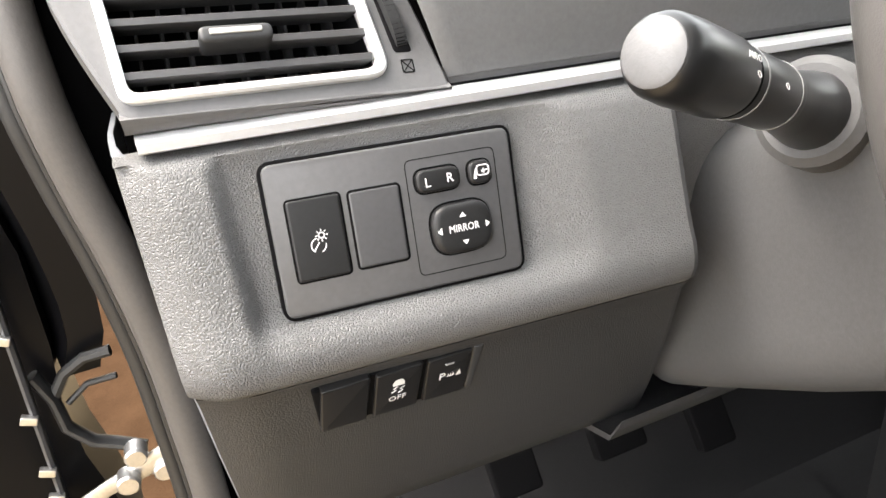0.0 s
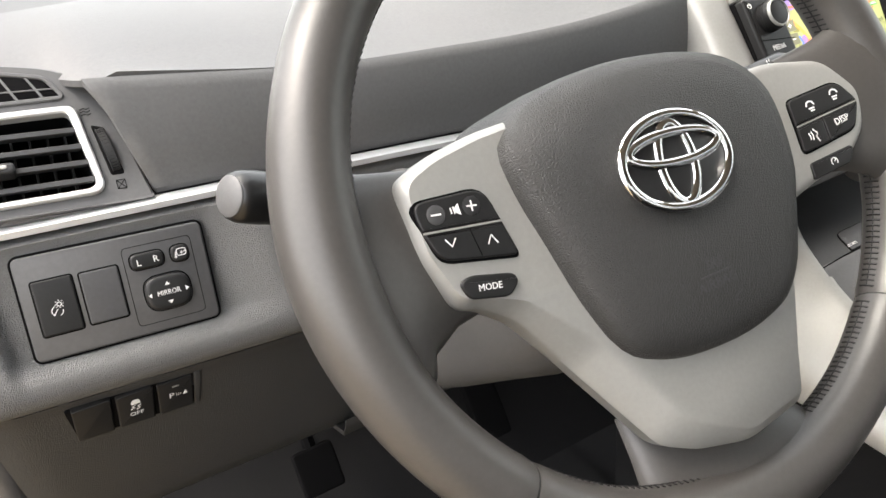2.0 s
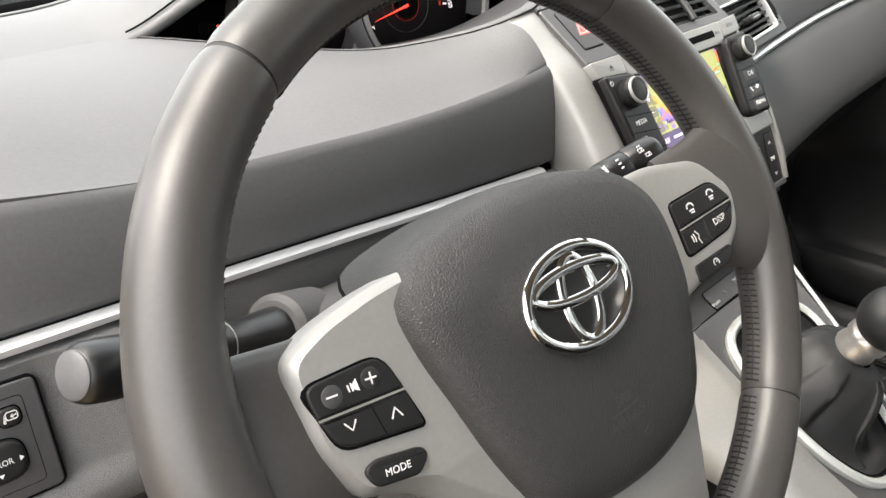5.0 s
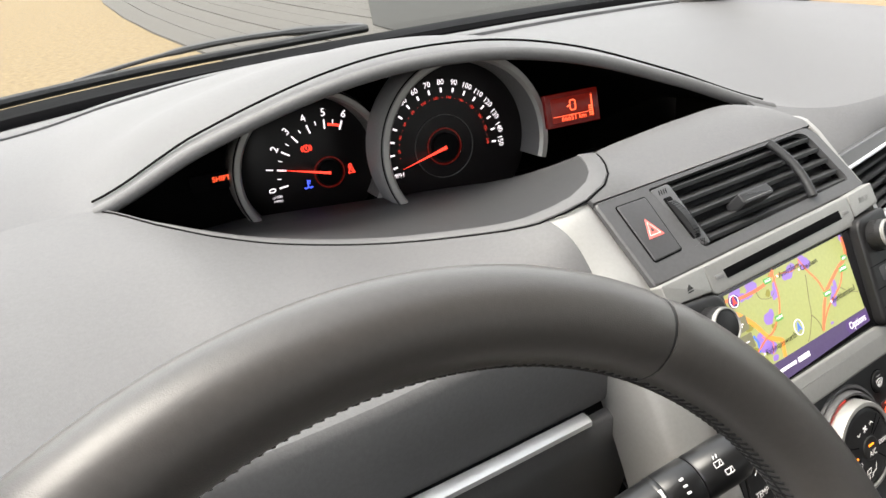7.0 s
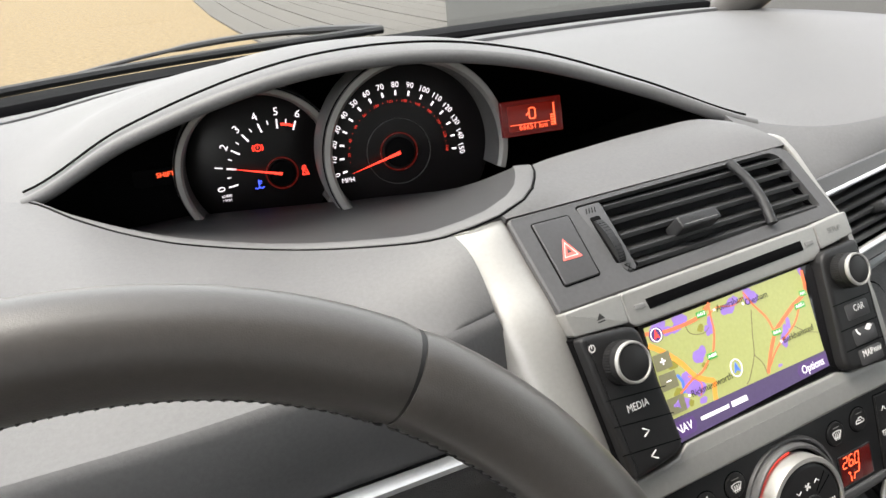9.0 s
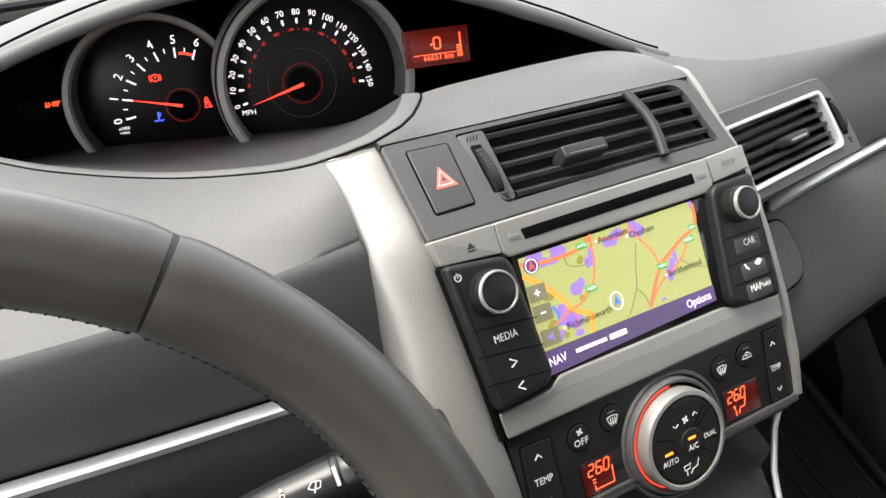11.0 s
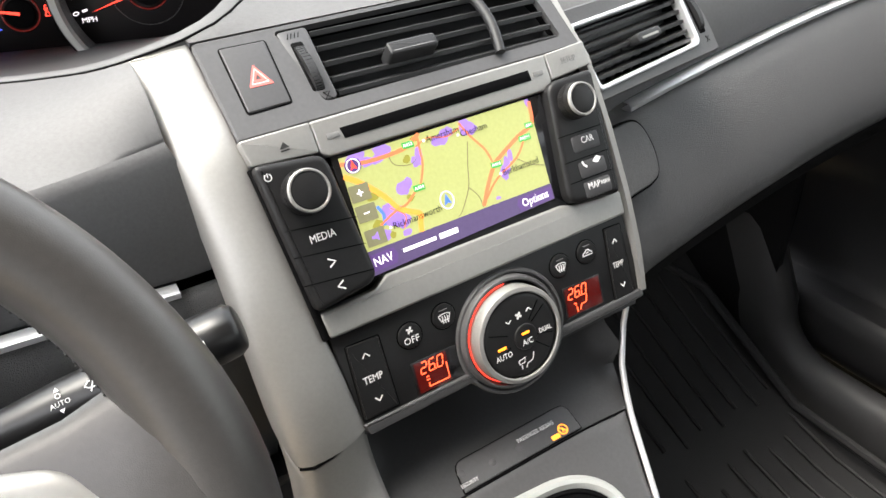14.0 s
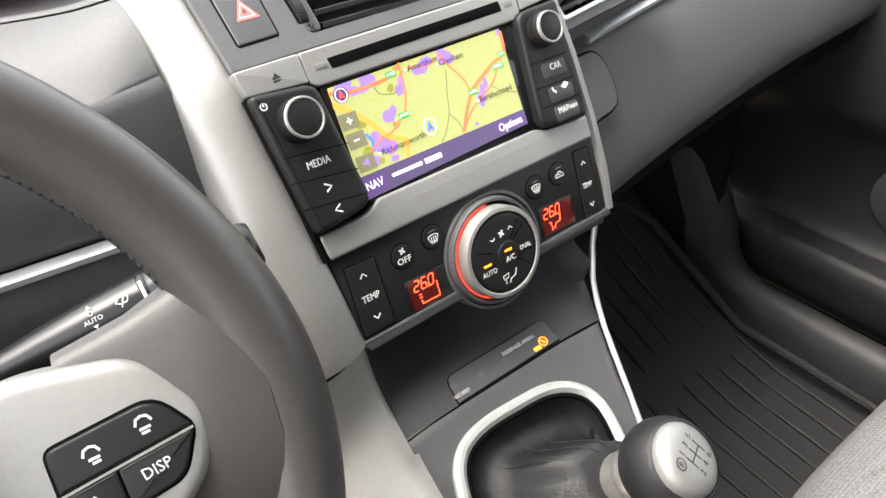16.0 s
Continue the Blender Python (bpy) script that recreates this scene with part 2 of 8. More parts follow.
def inset(pts, d):
    """The outline moved inwards by d."""
    k = len(pts)
    area = sum(pts[i][0] * pts[(i + 1) % k][1] - pts[(i + 1) % k][0] * pts[i][1] for i in range(k))
    s = 1 if area > 0 else -1
    out = []
    for i in range(k):
        a, p, b = Vector(pts[i - 1]), Vector(pts[i]), Vector(pts[(i + 1) % k])
        t = b - a
        if t.length < 1e-9:
            t = Vector((1, 0))
        t.normalize()
        out.append((p.x - t.y * s * d, p.y + t.x * s * d))
    return out


def stack(rings, cap0=True, cap1=True, bm=None):
    """Joins rings of (outline, depth) into a solid; depth grows away from the viewer."""
    bm = bm or bmesh.new()
    vs = []
    for pts, y in rings:
        ys = y if isinstance(y, (list, tuple)) else [y] * len(pts)
        vs.append([bm.verts.new((p[0], q, p[1])) for p, q in zip(pts, ys)])
    n = len(vs[0])
    for a, b in zip(vs, vs[1:]):
        for i in range(n):
            bm.faces.new((a[i], a[(i + 1) % n], b[(i + 1) % n], b[i]))
    if cap0:
        bm.faces.new(vs[0])
    if cap1:
        bm.faces.new(vs[-1])
    return bm


def slab(pts, front, back, bevel=0.0008, bm=None):
    """A plate with a bevelled front edge, front nearer the viewer."""
    return stack([(pts, back), (pts, front + bevel), (inset(pts, bevel * 0.4), front + bevel * 0.3), (inset(pts, bevel), front)], bm=bm)


def dome(pts, front, back, steps=5, rim=0.004, bm=None):
    """A plate with a softly rounded front edge."""
    rings = [(pts, back)]
    for i in range(steps + 1):
        a = math.pi / 2 * i / steps
        rings.append((inset(pts, rim * (1 - math.cos(a))), front + rim * 0.7 * (1 - math.sin(a))))
    return stack(rings, bm=bm)


def ringplate(outer, inner, front, back, bevel=0.0006, bm=None):
    bm = bm or bmesh.new()
    loops = [(outer, back), (outer, front + bevel), (inset(outer, bevel), front), (inset(inner, -bevel), front), (inner, front + bevel), (inner, back)]
    vs = [[bm.verts.new((p[0], y, p[1])) for p in pts] for pts, y in loops]
    n = len(outer)
    for a, b in zip(vs, vs[1:] + vs[:1]):
        for i in range(n):
            bm.faces.new((a[i], a[(i + 1) % n], b[(i + 1) % n], b[i]))
    return bm


def tube(path, radius, seg=12, closed=False, bm=None, caps=True, flat=1.0, side=None):
    """A swept round bar; radius a number or one a point; flat squeezes it along 'side'."""
    bm = bm or bmesh.new()
    pts = [Vector(p) for p in path]
    k = len(pts)
    rs = radius if isinstance(radius, (list, tuple)) else [radius] * k
    loops, ref = [], None
    for i in range(k):
        t = (pts[(i + 1) % k] - pts[i - 1]) if closed else (pts[min(i + 1, k - 1)] - pts[max(i - 1, 0)])
        t.normalize()
        if ref is None:
            ref = Vector(side) if side else (Vector((0, 0, 1)) if abs(t.z) < 0.9 else Vector((1, 0, 0)))
        u = (ref - t * ref.dot(t)).normalized()
        if not side:
            ref = u
        v = t.cross(u)
        loops.append([bm.verts.new(pts[i] + rs[i] * (u * math.cos(2 * math.pi * j / seg) * flat + v * math.sin(2 * math.pi * j / seg))) for j in range(seg)])
    pairs = list(zip(loops, loops[1:])) + ([(loops[-1], loops[0])] if closed else [])
    for a, b in pairs:
        for j in range(seg):
            bm.faces.new((a[j], a[(j + 1) % seg], b[(j + 1) % seg], b[j]))
    if caps and not closed:
        bm.faces.new(loops[0])
        bm.faces.new(loops[-1])
    return bm


def grid(rows, bm=None, thick=0.0, down=(0, 0.3, -1)):
    """A skin through rows of points; thick gives it a back."""
    bm = bm or bmesh.new()
    vs = [[bm.verts.new(p) for p in row] for row in rows]
    for a, b in zip(vs, vs[1:]):
        for i in range(len(a) - 1):
            bm.faces.new((a[i], a[i + 1], b[i + 1], b[i]))
    if thick:
        d = Vector(down).normalized() * thick
        bs = [[bm.verts.new(Vector(p) + d) for p in row] for row in rows]
        for a, b in zip(bs, bs[1:]):
            for i in range(len(a) - 1):
                bm.faces.new((a[i], b[i], b[i + 1], a[i + 1]))
        nr, nc = len(vs), len(vs[0])
        edge = [(0, i) for i in range(nc)] + [(j, nc - 1) for j in range(1, nr)] + [(nr - 1, i) for i in range(nc - 2, -1, -1)] + [(j, 0) for j in range(nr - 2, 0, -1)]
        for (a, b), (c, d2) in zip(edge, edge[1:] + edge[:1]):
            bm.faces.new((vs[a][b], bs[a][b], bs[c][d2], vs[c][d2]))
    return bm


def smooth_keys(keys):
    """A smooth function through keys of (x, value, value, ...)."""
    k = sorted(keys)
    xs = [q[0] for q in k]
    vals = np.array([q[1:] for q in k], float)
    n = len(xs)
    tang = [None] * n
    for i in range(n):
        a, b = max(i - 1, 0), min(i + 1, n - 1)
        tang[i] = (vals[b] - vals[a]) / (xs[b] - xs[a])

    def f(x):
        x = min(max(x, xs[0]), xs[-1])
        i = min(max(np.searchsorted(xs, x) - 1, 0), n - 2)
        h = xs[i + 1] - xs[i]
        t = (x - xs[i]) / h
        return (2 * t**3 - 3 * t**2 + 1) * vals[i] + (t**3 - 2 * t**2 + t) * h * tang[i] + (-2 * t**3 + 3 * t**2) * vals[i + 1] + (t**3 - t**2) * h * tang[i + 1]

    return f


def words(name, text, size, material, parent, x, z, y, label="", align="CENTER", turn=0.0, width=1.0):
    """Raised lettering in the plane that faces the viewer of its parent."""
    cu = bpy.data.curves.new(name, "FONT")
    cu.body, cu.size, cu.align_x, cu.align_y, cu.extrude = text, size, align, "CENTER", 0.00008
    cu.resolution_u = 2
    tmp = new("tmp_text", cu)
    me = bpy.data.meshes.new_from_object(tmp)
    bpy.data.objects.remove(tmp)
    bpy.data.curves.remove(cu)
    me.materials.clear()
    me.materials.append(material)
    me.name = name
    ob = new(name, me)
    ob.parent = parent
    ob.matrix_basis = Matrix.Translation((x, y, z)) @ pose(0, 0, 0, 90, 0, 0) @ pose(0, 0, 0, 0, 0, turn) @ Matrix.Diagonal((width, 1, 1, 1))
    if label:
        ob["label"] = label
    return ob


def lines(paths, width, y=0.0, thick=0.0002, bm=None):
    """Flat drawn lines in the plane of the parent's face; a path is a list of (x, z)."""
    bm = bm or bmesh.new()
    for path in paths:
        pts = [Vector(p) for p in path]
        k = len(pts)
        left, right = [], []
        for i in range(k):
            t = pts[min(i + 1, k - 1)] - pts[max(i - 1, 0)]
            t.normalize()
            nrm = Vector((-t.y, t.x)) * width / 2
            left.append(pts[i] + nrm)
            right.append(pts[i] - nrm)
        f = [bm.verts.new((p.x, y, p.y)) for p in left]
        g = [bm.verts.new((p.x, y, p.y)) for p in right]
        f2 = [bm.verts.new((p.x, y + thick, p.y)) for p in left]
        g2 = [bm.verts.new((p.x, y + thick, p.y)) for p in right]
        for i in range(k - 1):
            for a, b in ((f, g), (g, g2), (g2, f2), (f2, f)):
                bm.faces.new((a[i], a[i + 1], b[i + 1], b[i]))
        bm.faces.new((f[0], g[0], g2[0], f2[0]))
        bm.faces.new((f[-1], g[-1], g2[-1], f2[-1]))
    return bm


def shape(pts, y=0.0, thick=0.0002, bm=None):
    return stack([(pts, y), (pts, y + thick)], bm=bm)


def shift(pts, dx, dz, s=1.0):
    return [(p[0] * s + dx, p[1] * s + dz) for p in pts]


def wpart(name, bm, material, parent, label="", angle=38):
    """A part whose mesh is given in the world's metres."""
    return part(name, bm, material, parent, label, angle, parent.matrix_basis.inverted())


# ---- ground outside ----
bm = bmesh.new()
vs = [bm.verts.new(p) for p in ((-300, -300, 0), (300, -300, 0), (300, 300, 0), (-300, 300, 0))]
bm.faces.new(vs)
single("ground", bm, GRAVEL, "pale tan gravel drive round the car", "ground", "structure")
def flat_slab(pts, z0, z1, bm=None):
    bm = bm or bmesh.new()
    lo = [bm.verts.new((p[0], p[1], z0)) for p in pts]
    hi = [bm.verts.new((p[0], p[1], z1)) for p in pts]
    bm.faces.new(hi)
    for i in range(len(pts)):
        bm.faces.new((lo[i], lo[i - 1], hi[i - 1], hi[i]))
    return bm


def drive_edge(y, k):
    """Line of the paving beside the gravel; k counts strips to the right."""
    return 2.25 + 0.018 * max(0, y - 8.5) ** 1.7 * 0.8 + 0.42 * k


pavement = thing("pavement", Matrix.Translation((4, 10, 0)), "grey paving laid in long strips beside the gravel", "paving", kind="structure")
for k in range(14):
    ys_p = (4.0, 8.5, 11.0, 14.0, 18.0, 24.0)
    wpart("paving_strip", flat_slab([(drive_edge(y, k) + 0.012, y) for y in ys_p] + [(drive_edge(y, k + 1) - 0.012, y) for y in ys_p[::-1]], 0.0, 0.03 - 0.004 * (k % 3)), PAVING, pavement)
single("road", flat_slab([(3.9, 5.0), (4.45, 8.4), (6.3, 12.0), (9.2, 17.0), (14, 26), (60, 26), (60, 5)], 0.0, 0.04), ASPHALT, "dark asphalt beyond the paving", "asphalt", "structure")
single("patio", flat_slab([(-6.0, 0.3), (-0.42, 0.3), (-0.42, 4.0), (-1.0, 6.5), (-6.0, 6.5)], 0.0, 0.02), BARK, "brown boards beside the open door", "boards", "structure")

# ---- cabin shell ----
FLOOR_Z = 0.38
bm = bmesh.new()
bmesh.ops.create_cube(bm, size=1, matrix=Matrix.Translation((0.38, -0.5, FLOOR_Z - 0.03)) @ Matrix.Diagonal((1.44, 2.6, 0.06, 1)))
single("floor", bm, CARPET, "dark grey carpeted cabin floor", "floor", "structure")
rows = [[(x, y, z) for x in np.linspace(-0.34, 1.1, 8)] for y, z in ((0.36, 0.42), (0.5, 0.46), (0.6, 0.56), (0.66, 0.7), (0.68, 0.9), (0.7, 1.03))]
single("wall_front", grid(rows, thick=0.02, down=(0, 1, 0)), CARPET, "dark carpeted bulkhead behind the dashboard", "bulkhead", "structure")
rows = [[(x, y, 1.56 - 0.05 * ((x - 0.38) / 0.7) ** 2) for x in np.linspace(-0.26, 1.02, 12)] for y in np.linspace(-0.02, -1.8, 6)]
single("ceiling", grid(rows, thick=0.04, down=(0, 0, 1)), HEADLINER, "pale grey cloth headliner", "ceiling", "structure")
bm = bmesh.new()
bmesh.ops.create_cube(bm, size=1, matrix=Matrix.Translation((0.38, -1.82, 0.695)) @ Matrix.Diagonal((1.44, 0.05, 0.74, 1)))
single("wall_rear", bm, TRIM, "dark trimmed tailgate behind the seats", "tailgate", "structure")
for sx, nm in ((-0.4, "wall_left"), (1.16, "wall_right")):
    bm = bmesh.new()
    bmesh.ops.create_cube(bm, size=1, matrix=Matrix.Translation((sx, -1.21, 0.695)) @ Matrix.Diagonal((0.06, 1.22, 0.74, 1)))
    single(nm, bm, TRIM, "dark trimmed rear side panel", "side panel", "structure")
# unseen rear glass, closing the cabin behind the seats and darkened to hold back light, with a post at each corner
for nm, (xa, ya, xb, yb) in (("window_2", (-0.4, -0.62, -0.4, -1.8)), ("window_3", (1.16, -0.62, 1.16, -1.8)), ("window_4", (-0.36, -1.83, 1.12, -1.83))):
    rows = [[(xa + (xb - xa) * u, ya + (yb - ya) * u, 1.065 + 0.46 * t) for u in (0, 0.5, 1)] for t in (0, 0.5, 1)]
    rows = [[(0.38 + (x - 0.38) * (1 - 0.16 * (z - 1.065) / 0.46), y, z) for x, y, z in r] for r in rows]
    single(nm, grid(rows), REARCUT, "unseen rear cabin glass, darkened to hold back light", "car window", "structure")
for x in (-0.4, 1.16):
    for y in (-0.62, -1.81):
        single("window_post", tube([(0.38 + (x - 0.38) * (1 - 0.16 * t), y, 1.05 + 0.48 * t) for t in (0, 0.5, 1)], 0.03, 10), TRIM, "grey trimmed window post", "window post", "structure")

# windscreen, its posts and the sill of the bonnet edge
glass_foot = smooth_keys([(-0.36, 0.63), (-0.2, 0.735), (-0.04, 0.815), (0.16, 0.882), (0.41, 0.91), (0.74, 0.922), (1.0, 0.9), (1.14, 0.86)])
WS = [(x, float(glass_foot(x)[0]) + 0.06) for x in np.linspace(-0.33, 1.09, 24)]
rows = [[(0.38 + (x - 0.38) * (1 - 0.08 * t), y * (1 - t) - 0.02 * t, 1.045 + 0.5 * t + 0.05 * math.sin(math.pi * t)) for x, y in WS] for t in np.linspace(0, 1, 8)]
windscreen = single("window_1", grid(rows), GLASS, "clear raked windscreen", "windscreen", "structure")
windscreen.visible_shadow = False
for s, nm in ((-1, "post_left"), (1, "post_right")):
    pth = [(0.38 + s * (0.71 - 0.06 * t), 0.84 * (1 - t) - 0.02 * t, 1.06 + 0.49 * t + 0.05 * math.sin(math.pi * t)) for t in np.linspace(0, 1, 9)]
    single(nm, tube(pth, 0.035, 10), TRIM, "grey trimmed windscreen post", "windscreen post", "structure")
cowl = thing("wiper_cowl", Matrix.Translation((0.38, 0.9, 1.04)), "black cowl and wiper at the foot of the windscreen", "wiper cowl")
rows = [[(x, y + dy, z) for x, y in WS] for dy, z in ((-0.062, 1.045), (-0.06, 1.07), (-0.054, 1.0765), (-0.035, 1.079), (-0.012, 1.08), (0.0, 1.07), (0.06, 1.04))]
wpart("cowl_panel", grid(rows, thick=0.012), BLACK, cowl, "matt black foot of the windscreen")
wiper_y = lambda x: float(glass_foot(x)[0]) + 0.075
wpart("wiper_blade", tube([(x, wiper_y(x) - 0.004, 1.084 + 0.006 * (x - 0.1)) for x in np.linspace(-0.12, 0.5, 24)], 0.0065, 8), SEALR, cowl)
wpart("wiper_arm", tube([(x, wiper_y(x) + 0.012, 1.086 + 0.014 * math.sin((x - 0.06) * 7)) for x in np.linspace(0.06, 0.5, 20)], [0.005] * 6 + [0.008] * 8 + [0.011] * 6, 8, flat=0.6), SEALR, cowl)

# ---- dashboard ----
dash = thing("dashboard", Matrix.Translation((0.38, 0.3, 0.75)), "grey grained dashboard with silver trim strips", "dashboard")
strip_line = smooth_keys([(-0.335, 0.1815, 0.9842), (-0.2, 0.1815, 0.9752), (-0.1, 0.184, 0.9682), (0.0, 0.186, 0.9608), (0.1, 0.188, 0.9528), (0.212, 0.191, 0.9453)])
crease = smooth_keys([(-0.21, 0.194, 1.046), (-0.1, 0.191, 1.0285), (0.0, 0.191, 1.022), (0.06, 0.191, 1.0195), (0.12, 0.192, 1.0195), (0.19, 0.194, 1.0235), (0.26, 0.198, 1.031)])
lip = smooth_keys([(-0.35, 0.44, 1.066), (-0.1, 0.47, 1.067), (-0.004, 0.474, 1.066), (0.03, 0.415, 1.063), (0.055, 0.383, 1.058), (0.09, 0.352, 1.052), (0.15, 0.318, 1.045), (0.2, 0.27, 1.053), (0.222, 0.247, 1.0605), (0.26, 0.2415, 1.067)])
arch = smooth_keys([(-0.36, 0.44, 1.064), (-0.1, 0.47, 1.067), (-0.004, 0.474, 1.066), (0.073, 0.43, 1.109), (0.18, 0.4, 1.141), (0.276, 0.38, 1.146), (0.364, 0.36, 1.132), (0.454, 0.33, 1.101), (0.533, 0.29, 1.068), (0.6, 0.262, 1.06), (0.8, 0.262, 1.06), (1.12, 0.28, 1.06)])


def pad_column(x):
    x = float(x)
    (ys, zs), (yc, zc), (yl, zl) = strip_line(x), crease(x), lip(x)
    col = [(x, ys + 0.035, zs + 0.0042), (x, ys + 0.01, zs + 0.0048), (x, ys + 0.005, zs + 0.0066)]
    for t in (0.2, 0.4, 0.6, 0.8, 0.93):
        col.append((x, ys + 0.005 + (yc - ys - 0.005) * t - 0.003 * math.sin(math.pi * t), zs + 0.0066 + (zc - zs - 0.0066) * t))
    col += [(x, yc + 0.0006, zc + 0.0004), (x, yc + 0.0035, zc + 0.003)]
    for t in np.linspace(0.08, 1, 9):
        col.append((x, yc + (yl - yc) * t, zc + (zl - zc) * t + 0.012 * math.sin(math.pi * t) * (1 - 0.3 * t)))
    return col


cols = []
for x in np.linspace(-0.208, 0.2275, 60):
    s = (x + 0.208) / 0.4355
    cols.append([(p[0] - (1 - s) ** 6 * (0.014 * min(1, max(0, (p[2] - 0.98) / 0.056)) + 0.012 * max(0, (p[2] - 1.036) / 0.024)) + s ** 8 * 0.006 * min(1.0, max(0.0, (1.03 - p[2]) / 0.02)), p[1], p[2]) for p in pad_column(x)])
wpart("upper_pad", grid([r for r in zip(*cols)][:10], thick=0.004), PAD, dash, "smooth grey upper pad", angle=60)
shelf = []
for x in np.linspace(-0.348, 0.2275, 80):
    c_ = pad_column(max(x, -0.21))[9:]
    yl, zl = lip(x)
    if x < -0.21:
        k_ = min(1.0, max(0.0, (-0.226 - x) / 0.02))
        yc, zc = 0.194 + 0.006 * k_, 1.046 - 0.012 * k_
        c_ = [(x, yc + (yl - yc) * t, zc + (zl - zc) * t + 0.012 * math.sin(math.pi * t) * (1 - 0.3 * t)) for t in (0.014 + 0.16 * k_, *np.linspace(0.08 + 0.15 * k_, 1, 9))]
    shelf.append(c_)
wpart("upper_shelf", grid(list(zip(*shelf)), thick=0.004), PAD, dash, "pale grey shelf above the crease", angle=60)

# the padded top with the arched hood over the instruments
def top_column(x):
    ya, za = arch(x)
    yb = float(glass_foot(x)[0]) - 0.002
    zb = 1.064
    inside = max(0.0, min(1.0, (x + 0.004) / 0.06, (0.533 - x) / 0.06))
    col = []
    for t in np.linspace(0, 1, 16):
        rise = 0.016 * inside * math.sin(math.pi * min(1, t * 3.2)) if t < 0.3125 else 0
        base = za + (zb - za) * (t ** 1.15)
        col.append((x, ya + (yb - ya) * t, base + rise * 0.5 + 0.012 * math.sin(math.pi * t)))
    return col


cols = [top_column(x) for x in np.linspace(-0.345, 1.1, 110)]
wpart("top_pad", grid(list(zip(*cols)), thick=0.004), PAD, dash, "grey padded dashboard top", angle=60)
hood_x = np.linspace(-0.002, 0.531, 70)
hood_path = [(x, *arch(x)) for x in hood_x]
wpart("hood_rim", tube([(x, y + 0.001, z - 0.003) for x, y, z in hood_path], 0.0052, 10), PAD, dash, "rounded edge of the instrument hood")
wpart("hood_seam", tube([(x, y + 0.011, z + 0.0035 + 0.003 * math.sin(math.pi * i / 69)) for i, (x, y, z) in enumerate(hood_path)], 0.0009, 8), BLACK, dash)
# dark lining under the hood
lining = []
for x in hood_x:
    ya, za = arch(x)
    lining.append([(x, ya + 0.002, za - 0.006), (x, ya + 0.03, za - 0.005), (x, ya + 0.08, za - 0.006), (x, ya + 0.13, za - 0.012), (x, 0.575, 0.98)])
wpart("hood_lining", grid(list(zip(*lining)), thick=0.002, down=(0, 0, 1)), BLACK, dash, "matt black lining under the hood", angle=70)
# bowl below the gauges
rim_line = [(x, *lip(x)) for x in np.linspace(0.0, 0.222, 34)] + [(0.24, 0.2412, 1.0648), (0.257, 0.2402, 1.068), (0.2777, 0.2457, 1.0722), (0.29, 0.2545, 1.0745), (0.3, 0.267, 1.0756), (0.308, 0.279, 1.0757), (0.313, 0.289, 1.0755)]
rim_rows, bowl = [], []
for x, y, z in rim_line:
    o = Vector((x, y, z))
    d = Vector((min(x, 0.235) - x, (0.36 if x > 0.235 else y + 1.0) - y, 0)).normalized()
    w = 0.003 + 0.010 * min(1, max(0, x / 0.05))
    i = o + d * w + Vector((0, 0, -0.0012))
    rim_rows.append([o + Vector((0, 0, -0.006)), o + d * 0.0006 + Vector((0, 0, 0.0006)), o + d * 0.002 + Vector((0, 0, 0.0012)), i + Vector((0, 0, 0.0012)), i])
    e = Vector((0.02 + x * 0.87, 0.5 - 0.33 * max(0, x - 0.1), 1.02))
    bowl.append([i + (e - i) * t + Vector((0, 0, -0.004 * math.sin(math.pi * t))) for t in (0, 0.04, 0.1, 0.2, 0.35, 0.55, 0.8, 1.0)] + [e + Vector((0, 0.03, -0.05))])
wpart("bowl_rim", grid(list(zip(*rim_rows)), thick=0.002), PAD, dash, "pale rim of the gauge tray", angle=60)
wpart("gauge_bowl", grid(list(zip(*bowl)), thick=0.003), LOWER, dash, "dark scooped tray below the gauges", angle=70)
wpart("seam_line", tube([(x, y - 0.0008, z + 0.0002) for x, y, z in rim_line], 0.0007, 6), BLACK, dash)
# raised strip with the demister slot under the glass
cols = []
for x in np.linspace(-0.32, 1.05, 70):
    yb = float(glass_foot(x)[0]) - 0.002
    zt = [p[2] for p in top_column(x)]
    cols.append([(x, yb - 0.062, zt[13] - 0.002), (x, yb - 0.061, zt[13] + 0.0035), (x, yb - 0.055, zt[13] + 0.0048), (x, yb - 0.02, zt[15] + 0.005), (x, yb - 0.001, zt[15] + 0.003), (x, yb + 0.004, 1.05)])
wpart("demister_panel", grid(list(zip(*cols)), thick=0.003), PAD, dash, angle=50)

# bright strip on the driver's side
sx = np.linspace(-0.3285, 0.212, 50)


def strip_band(fn, xs, h=0.0066, out=0.004):
    rows = []
    for x in xs:
        y, z = fn(x)
        z -= 0.0005
        rows.append([(x, y + 0.006, z + h * 0.5), (x, y - out * 0.2, z + h * 0.5), (x, y - out, z + h * 0.22), (x, y - out, z - h * 0.3), (x, y - out * 0.2, z - h * 0.5), (x, y + 0.008, z - h * 0.5)])
    return grid(list(zip(*rows)))


bmx = strip_band(strip_line, sx)
wpart("trim_strip", bmx, ALU, dash, "bright aluminium trim strip")
rows = [[(x, strip_line(x)[0] + 0.004, strip_line(x)[1] + 0.004) for x in sx], [(x, strip_line(x)[0] + 0.02, strip_line(x)[1] + 0.0) for x in sx], [(x, strip_line(x)[0] + 0.03, strip_line(x)[1] - 0.03) for x in sx]]
wpart("strip_shadow_gap", grid(rows, thick=0.002), BLACK, dash)

